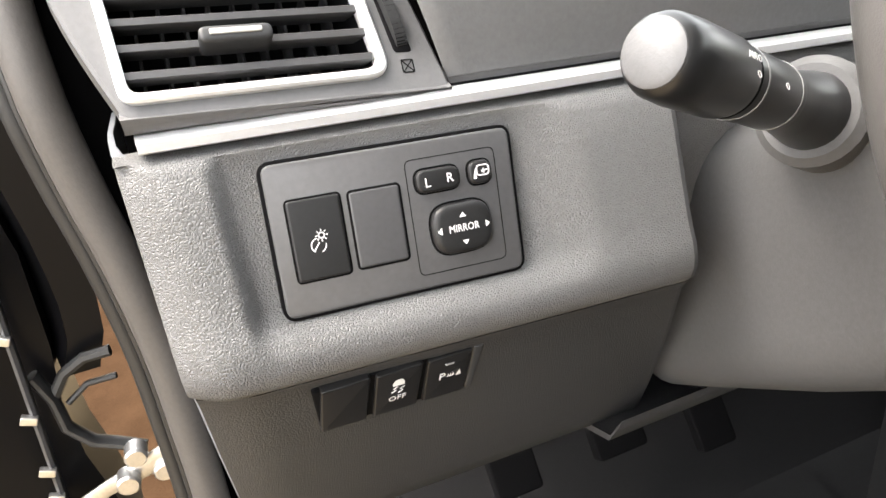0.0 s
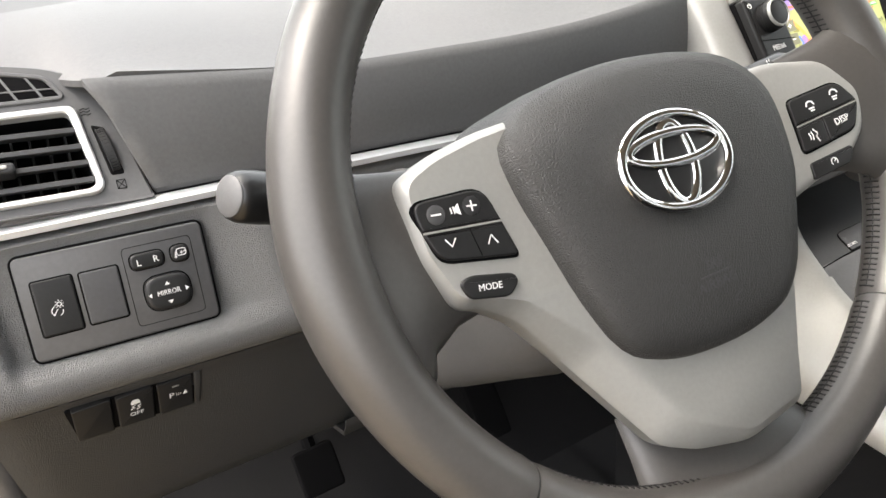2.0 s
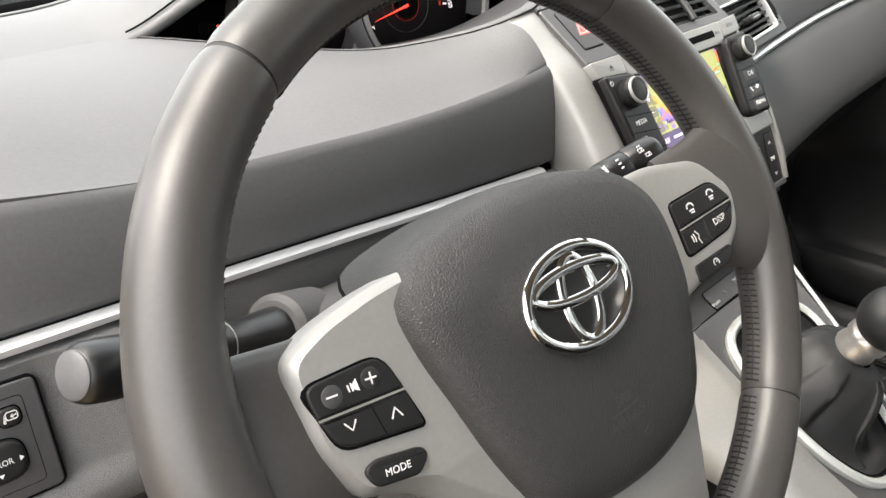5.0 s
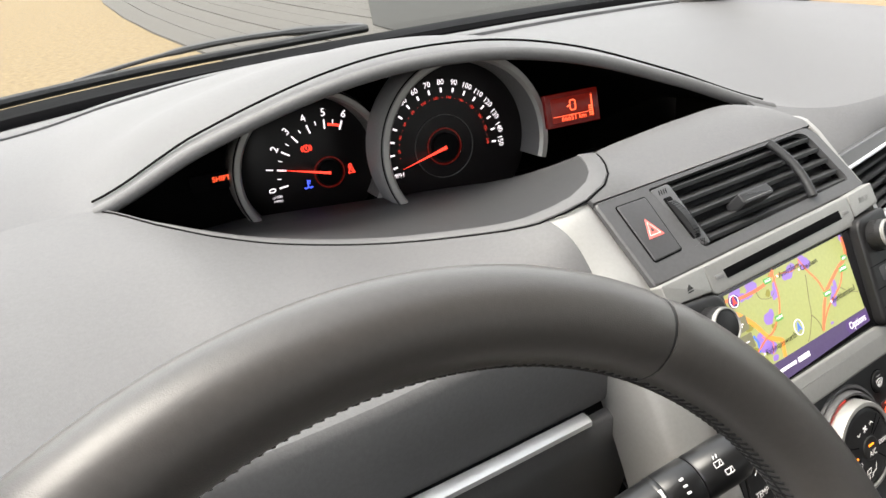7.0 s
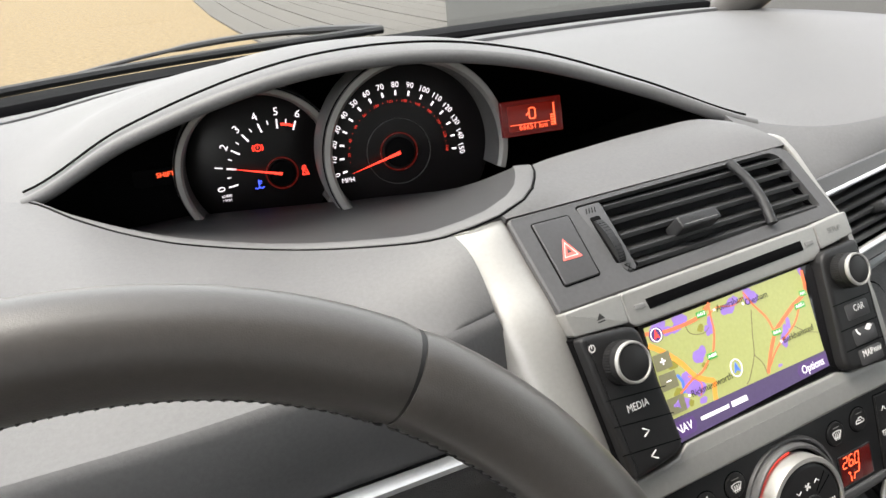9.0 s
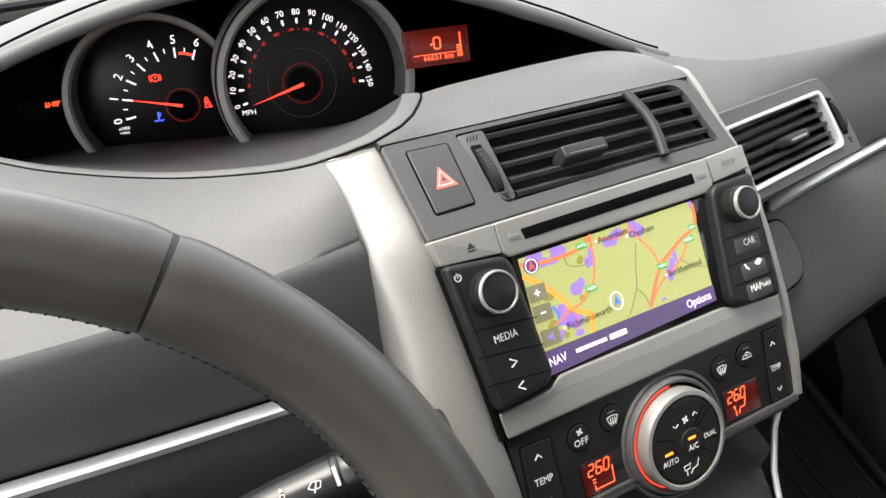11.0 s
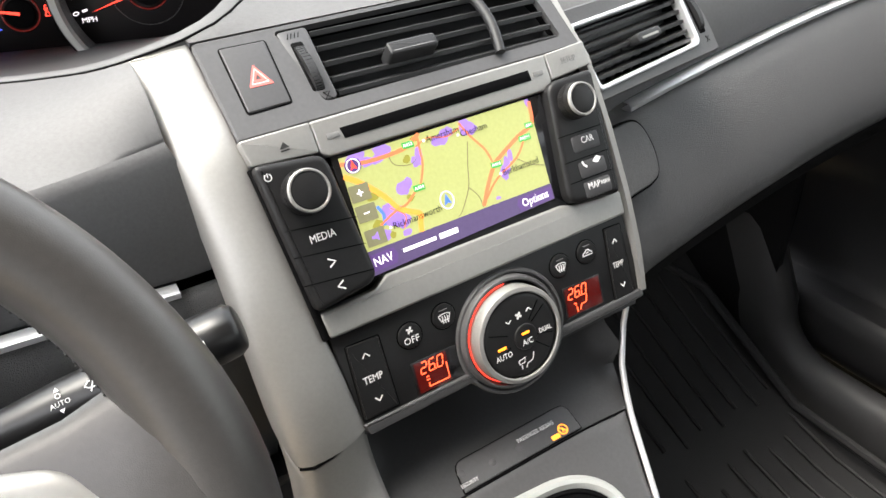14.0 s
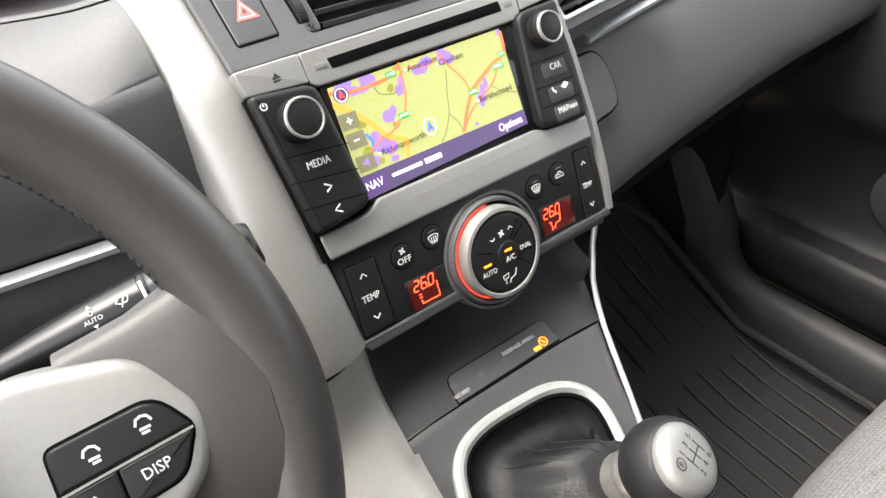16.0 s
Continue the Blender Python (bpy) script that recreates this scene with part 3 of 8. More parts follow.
# knee panel with the switch field, left of the column
def knee_column(x):
    ys, zs = strip_line(x)
    left = max(0.0, (-0.318 - x) / 0.02)
    off = 0.010 * left**2
    shoulder = max(0.0, min(1.0, (-0.302 - x) / 0.009))
    shoulder = shoulder * shoulder * (3 - 2 * shoulder)
    dz = -0.075 * (x + 0.2435)
    scoop = 1.0 - min(1.0, max(0.0, (x + 0.19) / 0.03))
    col = [(x, ys + 0.006, zs - 0.005), (x, ys - 0.002, zs - 0.006)]
    prof = [(0.176, 0.972), (0.1765, 0.967), (0.1745, 0.954), (0.172, 0.945), (0.169, 0.932), (0.1665, 0.9215), (0.1645, 0.912), (0.163, 0.908), (0.1535, 0.9035), (0.1505, 0.897), (0.15, 0.891), (0.152, 0.885), (0.1565, 0.8805)]
    flat = [(0.174, 0.972), (0.171, 0.967), (0.167, 0.954), (0.1645, 0.945), (0.161, 0.932), (0.158, 0.9215), (0.155, 0.912), (0.1535, 0.907), (0.1515, 0.902), (0.15, 0.896), (0.15, 0.891), (0.152, 0.885), (0.1565, 0.8805)]
    for (a, b), (c, _) in zip(prof, flat):
        w = scoop * (1 - shoulder)
        col.append((x, a * w + c * (1 - w) + off, min(b + dz, zs - 0.0064 - 0.0003 * len(col))))
    return col


KX = sorted(list(np.linspace(-0.338, -0.29, 30)) + list(np.linspace(-0.288, -0.114, 44)))
cols = [knee_column(x) for x in KX]
wpart("knee_panel", grid(list(zip(*cols)), thick=0.003, down=(0, 1, 0)), DASH, dash, "grained grey knee panel", angle=60)


def lower_column(x):
    dz = -0.075 * (x + 0.2435)
    off = 0.009 * max(0.0, (-0.312 - x) / 0.026) ** 2
    col = [(x, 0.158 + off, 0.879 + dz)]
    for t in np.linspace(0.05, 1, 10):
        col.append((x, 0.161 + off + 0.062 * t + 0.012 * t * t, 0.879 + dz * (1 - 0.5 * t) - 0.15 * t))
    col.append((x, 0.3, 0.71))
    return col


LOWER_X = np.linspace(-0.336, -0.114, 30)
cols = [[(p[0] + 0.024 * max(0, (p[0] + 0.2) / 0.086) * (0.879 - p[2]) / 0.137, p[1], p[2]) for p in lower_column(x)] for x in LOWER_X]
wpart("lower_panel", grid(list(zip(*cols)), thick=0.003, down=(0, 1, 0)), KNEELOW, dash, "dark plastic lower panel", angle=60)
# right edge of the knee panel beside the column
for nm, fn in (("knee_edge", knee_column), ("lower_edge", lower_column)):
    c = fn(-0.114) if nm == "knee_edge" else cols[-1]
    wpart(nm, grid([[p for p in c], [(p[0] + 0.004, p[1] + 0.012, p[2]) for p in c], [(p[0] + 0.004, p[1] + 0.09, p[2]) for p in c]], thick=0.002, down=(1, 0, 0)), LOWER, dash)
# matt black sheet, its colour giving the shade of the hollow behind the column
wpart("knee_filler", grid([[(x, y, z) for x in np.linspace(-0.12, 0.25, 12)] for y, z in ((0.245, 0.96), (0.25, 0.88), (0.27, 0.78), (0.33, 0.7), (0.4, 0.66))], thick=0.004, down=(0, 1, 0)), BLACK, dash, "black sheet in place of the shade behind the steering column")
rows = [[(x, y, z) for x in np.linspace(-0.12, 0.28, 16)] for y, z in ((0.2, 0.755), (0.212, 0.735), (0.25, 0.72), (0.34, 0.7))]
wpart("lower_bolster", grid(rows, thick=0.006), LOWER, dash)
# grained pocket wall between column and console
rows = []
for x in np.linspace(-0.112, 0.255, 34):
    ys, zs = strip_line(x)
    rows.append([(x, ys + 0.004, zs - 0.005), (x, ys - 0.001, zs - 0.009), (x, ys + 0.001, zs - 0.03), (x, ys + 0.006, zs - 0.075), (x, ys + 0.02, zs - 0.13), (x, ys + 0.06, zs - 0.22)])
wpart("inner_knee_panel", grid(list(zip(*rows)), thick=0.003, down=(0, 1, 0)), DASH, dash, angle=60)

# end cover and door-side trim
cols = [[(x, y, z) for (x, y, z) in ((-0.336 + 0.0, p[1] + 0.001, p[2]), (-0.3385, p[1] + 0.012, p[2] + 0.001), (-0.3395, p[1] + 0.03, p[2] + 0.002), (-0.338, p[1] + 0.06, p[2] + 0.003))] for p in knee_column(-0.338) + lower_column(-0.336)]
wpart("end_cover", grid(cols, thick=0.002, down=(1, 0, 0)), SIDE, dash, "blue-grey end cover beside the door", angle=60)

# ---- left vent module ----
def vent_slats(parent, xs, zs, tilt, depth, thick, material=SLAT):
    """Rows of vanes across an opening between xs, at heights zs."""
    for z in zs:
        prof = [(0, thick / 2), (0.0006, thick * 0.62), (depth * 0.5, thick * 0.5), (depth, thick * 0.25), (depth, -thick * 0.25), (depth * 0.5, -thick * 0.5), (0.0006, -thick * 0.62), (0, -thick / 2)]
        a = radians(tilt)
        rows = []
        for x in xs:
            rows.append([(x, y * math.cos(a) - q * math.sin(a), z + y * math.sin(a) + q * math.cos(a)) for y, q in prof + prof[:1]])
        part("slat", grid(rows), material, parent)


def cross_fins(parent, xs, z0, z1, y0, y1):
    for x in xs:
        part("fin", slab([(x - 0.0006, z1), (x + 0.0006, z1), (x + 0.0006, z0), (x - 0.0006, z0)], y0, y1, 0.0002), SLAT, parent)


def thumb_wheel(parent, x, z, r, w, m=None):
    """A ribbed wheel that stands out of its slot."""
    bm = bmesh.new()
    n = 36
    for i in range(n):
        a0, a1 = 2 * math.pi * i / n, 2 * math.pi * (i + 0.55) / n
        for rr, aa, ab in ((r, a0, a1), (r * 0.96, a1, 2 * math.pi * (i + 1) / n)):
            v = [bm.verts.new((x + s * w / 2, -math.cos(q) * rr * 0.35, z + math.sin(q) * rr)) for q in (aa, ab) for s in (-1, 1)]
            bm.faces.new((v[0], v[1], v[3], v[2]))
    for s in (-1, 1):
        bm.faces.new([bm.verts.new((x + s * w / 2, -math.cos(2 * math.pi * i / n) * r * 0.35, z + math.sin(2 * math.pi * i / n) * r)) for i in range(n)])
    return part("thumb_wheel", bm, SLAT, parent)


V1 = axes((-0.2825, 0.199, 1.0145), (0.097, 0.0015, -0.011), (0, 0.032, 0.044))
vent = thing("air_vent", V1, "grey outer air vent with a bright frame and horizontal vanes", "air vent", "dashboard vents")
outer = rounded([(-0.0495, 0.0255), (0.0458, 0.0275), (0.052, -0.0265), (-0.045, -0.028)], [0.006, 0.006, 0.009, 0.006], 5)
hole = rounded([(-0.0455, 0.0215), (0.0415, 0.0235), (0.048, -0.023), (-0.0415, -0.0243)], [0.004, 0.004, 0.007, 0.004], 5)
mod = rounded([(-0.044, -0.0335), (-0.058, 0.0), (-0.066, 0.03), (-0.0515, 0.062), (0.0, 0.0585), (0.048, 0.0515), (0.064, 0.024), (0.0755, -0.033)], [0.003, 0.02, 0.02, 0.012, 0.02, 0.03, 0.03, 0.003], 6)


def plate_with_hole(outer, inner, front, back, bm=None, bulge=None):
    """A face plate with an opening: outer outline projected from the inner one."""
    bm = bm or bmesh.new()
    n = 72
    def ray(pts, a):
        d = Vector((math.cos(a), math.sin(a)))
        best = None
        cx, cz = c
        for i in range(len(pts)):
            p, q = Vector(pts[i]) - Vector((cx, cz)), Vector(pts[(i + 1) % len(pts)]) - Vector((cx, cz))
            e = q - p
            den = d.x * e.y - d.y * e.x
            if abs(den) < 1e-12:
                continue
            t = (p.x * e.y - p.y * e.x) / den
            u = (p.x * d.y - p.y * d.x) / den
            if t > 0 and -1e-6 <= u <= 1 + 1e-6 and (best is None or t < best):
                best = t
        return (cx + d.x * best, cz + d.y * best)
    c = (sum(p[0] for p in inner) / len(inner), sum(p[1] for p in inner) / len(inner))
    angs = sorted({math.atan2(p[1] - c[1], p[0] - c[0]) for p in list(inner) + list(outer)} | {2 * math.pi * i / n - math.pi + 0.001 for i in range(n)})
    o, i_ = [ray(outer, a) for a in angs], [ray(inner, a) for a in angs]
    f = bulge or (lambda x, z: 0.0)
    loops = [[(p, back + f(*p)) for p in o], [(p, front + 0.0012 + f(*p)) for p in o], [(p, front + f(*p)) for p in inset(o, 0.0012)]]
    for t in (0.25, 0.5, 0.75):
        loops.append([((p[0] * (1 - t) + q[0] * t, p[1] * (1 - t) + q[1] * t), front + f(p[0] * (1 - t) + q[0] * t, p[1] * (1 - t) + q[1] * t)) for p, q in zip(inset(o, 0.0012), i_)])
    loops += [[(p, front + f(*p)) for p in i_], [(p, back + f(*p)) for p in i_]]
    vs = [[bm.verts.new((p[0], y, p[1])) for p, y in loop] for loop in loops]
    k = len(o)
    for a, b in zip(vs, vs[1:] + vs[:1]):
        for i in range(k):
            bm.faces.new((a[i], a[(i + 1) % k], b[(i + 1) % k], b[i]))
    return bm


part("surround", plate_with_hole(mod, outer, 0.0, 0.012), SHROUD, vent, "matt grey surround")
part("frame", ringplate(outer, hole, -0.003, 0.01, 0.0009), ALU, vent, "bright frame")
lip_rows = []
for x in np.linspace(-0.046, 0.0752, 24):
    e_ = V1 @ Vector((x, 0.0004, -0.0328))
    ys, zs = strip_line(e_.x)
    g_ = Vector((e_.x, ys - 0.0005, zs + 0.0046))
    lip_rows.append([e_ + Vector((0, 0.004, 0.002)), e_ + Vector((0, -0.001, 0.0006)), e_ * 0.7 + g_ * 0.3 + Vector((0, -0.0012, 0)), e_ * 0.3 + g_ * 0.7 + Vector((0, -0.0006, 0)), g_ + Vector((0, 0.0014, 0.0006)), g_ + Vector((0, 0.012, -0.001))])
wpart("lower_lip", grid(list(zip(*lip_rows)), thick=0.002), SHROUD, vent, "grey lip under the vent", angle=60)
part("duct", stack([(hole, 0.004), (inset(hole, 0.004), 0.045)], cap0=False), BLACK, vent)
vent_slats(vent, np.linspace(-0.0445, 0.0465, 6), (0.0135, 0.0035, -0.0065, -0.0168), 12, 0.014, 0.0024, GREYBTN)
cross_fins(vent, np.linspace(-0.036, 0.038, 9), -0.022, 0.021, 0.016, 0.03)
part("tab", dome(rrect(0.0258, 0.006, 0.0026, -0.003, -0.0065), -0.007, 0.004, rim=0.0018), SLAT, vent, "dark vane tab")
part("tab_insert", slab(rrect(0.0185, 0.0022, 0.001, -0.003, -0.0062), -0.0076, -0.006, 0.0003), SILVER, vent, "silver tab insert")
part("wheel_slot", slab(rounded([(0.0512, 0.015), (0.0577, 0.013), (0.0627, -0.0165), (0.0555, -0.0165)], 0.0015), -0.0005, 0.004, 0.0004), BLACK, vent)
thumb_wheel(vent, 0.0, 0.0, 0.0135, 0.0045).matrix_basis = Matrix.Translation((0.057, 0.0, -0.001)) @ pose(0, 0, 0, 0, -9, 0)
mark = rrect(0.0046, 0.0052, 0.0003)
part("closed_mark", lines([shift(mark, 0.0595, -0.0225) + shift(mark, 0.0595, -0.0225)[:1], [(0.0575, -0.0202), (0.0615, -0.0248)], [(0.0615, -0.0202), (0.0575, -0.0248)]], 0.0004, -0.0004), BLACK, vent)
part("open_mark", lines([[(0.0475, 0.021 + i * 0.0018), (0.0495, 0.0219 + i * 0.0018), (0.051, 0.0211 + i * 0.0018), (0.053, 0.022 + i * 0.0018)] for i in range(3)], 0.0004, -0.0004), BLACK, vent)
gril = rounded([(-0.0455, 0.0505), (0.012, 0.0495), (0.033, 0.045), (0.0395, 0.0345), (-0.042, 0.0325)], [0.003, 0.01, 0.003, 0.001, 0.002], 4)
part("demister_rim", ringplate(inset(gril, -0.0026), gril, -0.0014, 0.003, 0.0006), SHROUD, vent, "grey rim of the demister mouth")
# flat plate, painted black for the shade inside the open mouth
part("demister_mouth", slab(gril, -0.0006, 0.003, 0.0004), BLACK, vent)
part("demister_bar", slab([(-0.042, 0.0398), (0.0375, 0.0396), (0.0378, 0.0386), (-0.042, 0.0388)], -0.001, 0.002, 0.0002), SHROUD, vent)
for i in range(6):
    x0 = -0.04 + i * 0.0128
    part("demister_fin", slab([(x0, 0.0498 - max(0, x0) * 0.12), (x0 + 0.0014, 0.0498 - max(0, x0) * 0.12), (x0 + 0.0082, 0.0332), (x0 + 0.0066, 0.0332)], -0.0012, 0.002, 0.0002), SHROUD, vent)

# ---- switch field ----
P1 = axes((-0.2435, 0.1665, 0.9363), (0.099, -0.001, -0.0075), (0.004, 0.015, 0.0565))
sw = thing("switch_panel", P1, "dark grey switch panel with mirror controls", "switch panel")
field = rrect(0.0992, 0.0585, 0.0042, 0, 0, 5)
part("recess", slab(inset(field, -0.0013), -0.0003, 0.006, 0.0002), BLACK, sw)
part("plate", slab(field, -0.0012, 0.006, 0.0008), PLATE, sw, "dark grey plate")


def key(name, pts, front, material, parent, gap=0.0008, r=0.0012, label="", rim=0.001, back=0.003, base=-0.00145):
    part("gap", slab(inset(pts, -gap), base, back, 0.0001), BLACK, parent)
    return part(name, dome(pts, front, back, 4, rim), material, parent, label)


key("dimmer_switch", rrect(0.0202, 0.0308, 0.0014, -0.0329, -0.0005), -0.0022, BUTTON, sw, label="black dimmer switch")
key("blank_cover", rrect(0.02, 0.0297, 0.0014, -0.0092, -0.0005), -0.0018, GREYBTN, sw, label="plain grey blank")
part("mirror_field", ringplate(rrect(0.0382, 0.0465, 0.003, 0.0234, -0.0006), rrect(0.0375, 0.0458, 0.0027, 0.0234, -0.0006), -0.00135, 0.001, 0.0001), BLACK, sw, "thin groove round the mirror controls")
key("selector_rocker", rrect(0.018, 0.009, 0.0038, 0.0167, 0.0134, 6), -0.0038, BUTTON, sw, label="black mirror selector rocker", rim=0.0014)
key("fold_button", rrect(0.0095, 0.0093, 0.0036, 0.0348, 0.0134, 6), -0.0034, BUTTON, sw, label="black mirror folding button", rim=0.0014)
pad = rounded([(0.0112, 0.003), (0.0366, 0.0032), (0.0368, -0.017), (0.0118, -0.0174)], 0.0085, 7)
key("mirror_pad", pad, -0.005, BUTTON, sw, label="black four-way mirror pad", rim=0.003)
words("lettering", "L", 0.0052, WHITE, sw, 0.012, 0.0128, -0.0040)
words("lettering", "R", 0.0052, WHITE, sw, 0.0214, 0.0134, -0.0040)
words("lettering", "MIRROR", 0.0042, WHITE, sw, 0.0241, -0.0070, -0.0052, width=0.85)
tri = [(-0.0014, -0.0008), (0.0014, -0.0008), (0, 0.0011)]
part("arrows", shape([(0.0241 + p[0], -0.0018 + p[1]) for p in tri], -0.0052, bm=shape([(0.0241 + p[0], -0.0128 - p[1]) for p in tri], -0.0052, bm=shape([(0.0343 + p[1], -0.0070 + p[0]) for p in tri], -0.0052, bm=shape([(0.0139 - p[1], -0.0070 + p[0]) for p in tri], -0.0052)))), WHITE, sw)
part("fold_symbol", lines([[(0.0318, 0.0112), (0.0326, 0.0152), (0.0326, 0.0112), (0.0318, 0.0112)], rrect(0.0052, 0.004, 0.0015, 0.0357, 0.0142) + rrect(0.0052, 0.004, 0.0015, 0.0357, 0.0142)[:1], [(0.0378, 0.0142), (0.0352, 0.0138), (0.0362, 0.0148)], [(0.0352, 0.0138), (0.0364, 0.013)]], 0.0005, -0.0036), WHITE, sw)
ic = []
gx, gz = -0.0335, -0.002
ic.append([(gx + 0.0028 * math.cos(radians(a)), gz - 0.001 + 0.0028 * math.sin(radians(a))) for a in range(100, 250, 15)])
ic.append([(gx + 0.0028 * math.cos(radians(a)), gz - 0.001 + 0.0028 * math.sin(radians(a))) for a in range(-70, 20, 15)])
ic.append([(gx - 0.0018, gz - 0.0028), (gx + 0.0004, gz + 0.0001)])
sxx, szz = gx + 0.0016, gz + 0.0026
ic.append(oval(0.0011, 0.0011, sxx, szz, 12) + oval(0.0011, 0.0011, sxx, szz, 12)[:1])
ic += [[(sxx + 0.0016 * math.cos(radians(a)), szz + 0.0016 * math.sin(radians(a))), (sxx + 0.0024 * math.cos(radians(a)), szz + 0.0024 * math.sin(radians(a)))] for a in range(0, 360, 45)]
part("dimmer_symbol", lines(ic, 0.0004, -0.0024), WHITE, sw)

# row of three switches below
P2 = axes((-0.2535, 0.1712, 0.8603), (0.099, 0.006, -0.010), (-0.003, -0.02, 0.055))
low = thing("lower_switch_row", P2, "row of three dark switches set in the lower panel", "switch row")
recess = rounded([(-0.0415, 0.0118), (0.0375, 0.0142), (0.0355, -0.0172), (-0.037, -0.0168)], 0.002)
part("recess", slab(recess, -0.0032, 0.006, 0.0006), BLACK, low)
for i, (x0, mt, nm) in enumerate(((-0.0275, BUTTON, "blank_cover"), (-0.0035, BUTTON, "stability_switch"), (0.0203, BUTTON, "parking_sensor_switch"))):
    part(nm, dome(rounded([(x0 - 0.0118 + 0.0012, 0.0125), (x0 + 0.0108, 0.0135), (x0 + 0.0104, -0.0165), (x0 - 0.0102, -0.0163)], 0.0012), -0.0052, 0.003, 4, 0.001), mt, low, "black switch")
part("recess_end", dome(rounded([(0.0322, 0.0138), (0.0372, 0.0138), (0.0352, -0.0165), (0.0318, -0.0165)], 0.0012), -0.0046, 0.003, 4, 0.001), LOWER, low)
words("lettering", "OFF", 0.0048, WHITE, low, -0.0035, -0.006, -0.0055)
words("lettering", "P", 0.0066, WHITE, low, 0.0176, -0.0005, -0.0055)
part("sensor_symbol", lines([[(0.0203 + i * 0.0012, -0.0018), (0.0208 + i * 0.0012, -0.0006), (0.0203 + i * 0.0012 + 0.0002, 0.0006)] for i in range(3)], 0.0004, -0.0055, bm=shape([(0.0244, -0.0022), (0.0272, -0.0022), (0.0262, 0.0018)], -0.0055)), WHITE, low)
part("indicator", slab(rrect(0.0042, 0.0012, 0.0005, 0.0205, 0.0075), -0.0055, -0.005, 0.0001), GREYPRINT, low)
part("skid_symbol", lines([[(-0.0065, -0.0015), (-0.0045, -0.0003), (-0.0058, 0.0009), (-0.0038, 0.0021)], [(-0.0033, -0.0025), (-0.0013, -0.0011), (-0.0026, 0.0003), (-0.0006, 0.0015)]], 0.0006, -0.0055, bm=shape(rounded([(-0.0062, 0.003), (-0.0008, 0.003), (-0.0008, 0.0049), (-0.002, 0.007), (-0.005, 0.007), (-0.0062, 0.0049)], 0.0006), -0.0055)), WHITE, low)

# ---- steering column ----
WM = pose(0.004, 0, 1.0, -29, 0, 0)
col = thing("steering_column", WM, "grey plastic steering column shroud with two stalks", "steering column")
sec = lambda w, h, cz, r: rrect(w, h, r, 0.0, cz, 6)
part("shroud", stack([(sec(0.098, 0.085, -0.033, 0.026), 0.046), (sec(0.132, 0.116, -0.037, 0.033), 0.06), (sec(0.152, 0.129, -0.0375, 0.035), 0.08), (sec(0.158, 0.135, -0.0385, 0.035), 0.13), (sec(0.17, 0.141, -0.0405, 0.035), 0.19), (sec(0.186, 0.143, -0.0415, 0.035), 0.27), (sec(0.18, 0.141, -0.0455, 0.035), 0.31)]), SHROUDSHADE, col, "two-piece grey shroud")


def along(a, b, t):
    return Vector(a) * (1 - t) + Vector(b) * t


WI = WM.inverted()
# light stalk
A, B = Vector((-0.07, 0.128, 0.948)), Vector((-0.188, 0.083, 1.0035))
wpart("light_stalk", tube([along(A, B, t) for t in (0, 0.08, 0.18, 0.3, 0.36, 0.4)], [0.0175, 0.0165, 0.0145, 0.012, 0.0115, 0.0117], 28), STALK, col, "black light stalk")
wpart("stalk_collar", tube([along(A, B, t) for t in (-0.1, 0.12, 0.14)], [0.0235, 0.022, 0.0185], 32), SHROUDSHADE, col)
wpart("stalk_barrel", tube([along(A, B, t) for t in (0.4, 0.42, 0.66, 0.68)], [0.0118, 0.0121, 0.0122, 0.0117], 32), STALK, col, "black stalk barrel")
wpart("stalk_ring", tube([along(A, B, t) for t in (0.675, 0.68, 0.695, 0.7)], [0.0118, 0.0124, 0.0124, 0.0118], 32), BLACK, col)
for q in (0.43, 0.64):
    wpart("stalk_line", tube([along(A, B, t) for t in (q, q + 0.006)], [0.01235, 0.01235], 32), GREYPRINT, col)
wpart("stalk_knob", tube([along(A, B, t) for t in (0.695, 0.72, 0.9, 0.965, 0.99, 1.0)], [0.0126, 0.0132, 0.0132, 0.0126, 0.0114, 0.0098], 32), STALK, col, "black twist knob")
wpart("stalk_cap", tube([along(A, B, t) for t in (0.985, 1.004, 1.012)], [0.0102, 0.01, 0.0085], 32), SHROUD, col, "grey end cap")


def stalk_words(text, size, a, b, t, r, up, parent=col):
    """Printed lettering on the side of a stalk that faces the driver."""
    x = (Vector(b) - Vector(a)).normalized()
    if x.x < 0:
        x = -x
    f = Vector((0, -1, 0.55))
    f = (f - x * f.dot(x)).normalized()
    base = along(a, b, t) + f * r
    m = axes(base, x, Vector((0, 0.5, 1)))
    o = words("lettering", text, size, WHITE, parent, 0, up, -0.0003)
    o.matrix_basis = WI @ m @ o.matrix_basis
    return o


stalk_words("AUTO", 0.0034, A, B, 0.735, 0.013, 0.002)
stalk_words("O", 0.0036, A, B, 0.73, 0.013, -0.0035)
stalk_words("O", 0.0036, A, B, 0.55, 0.0122, -0.003)
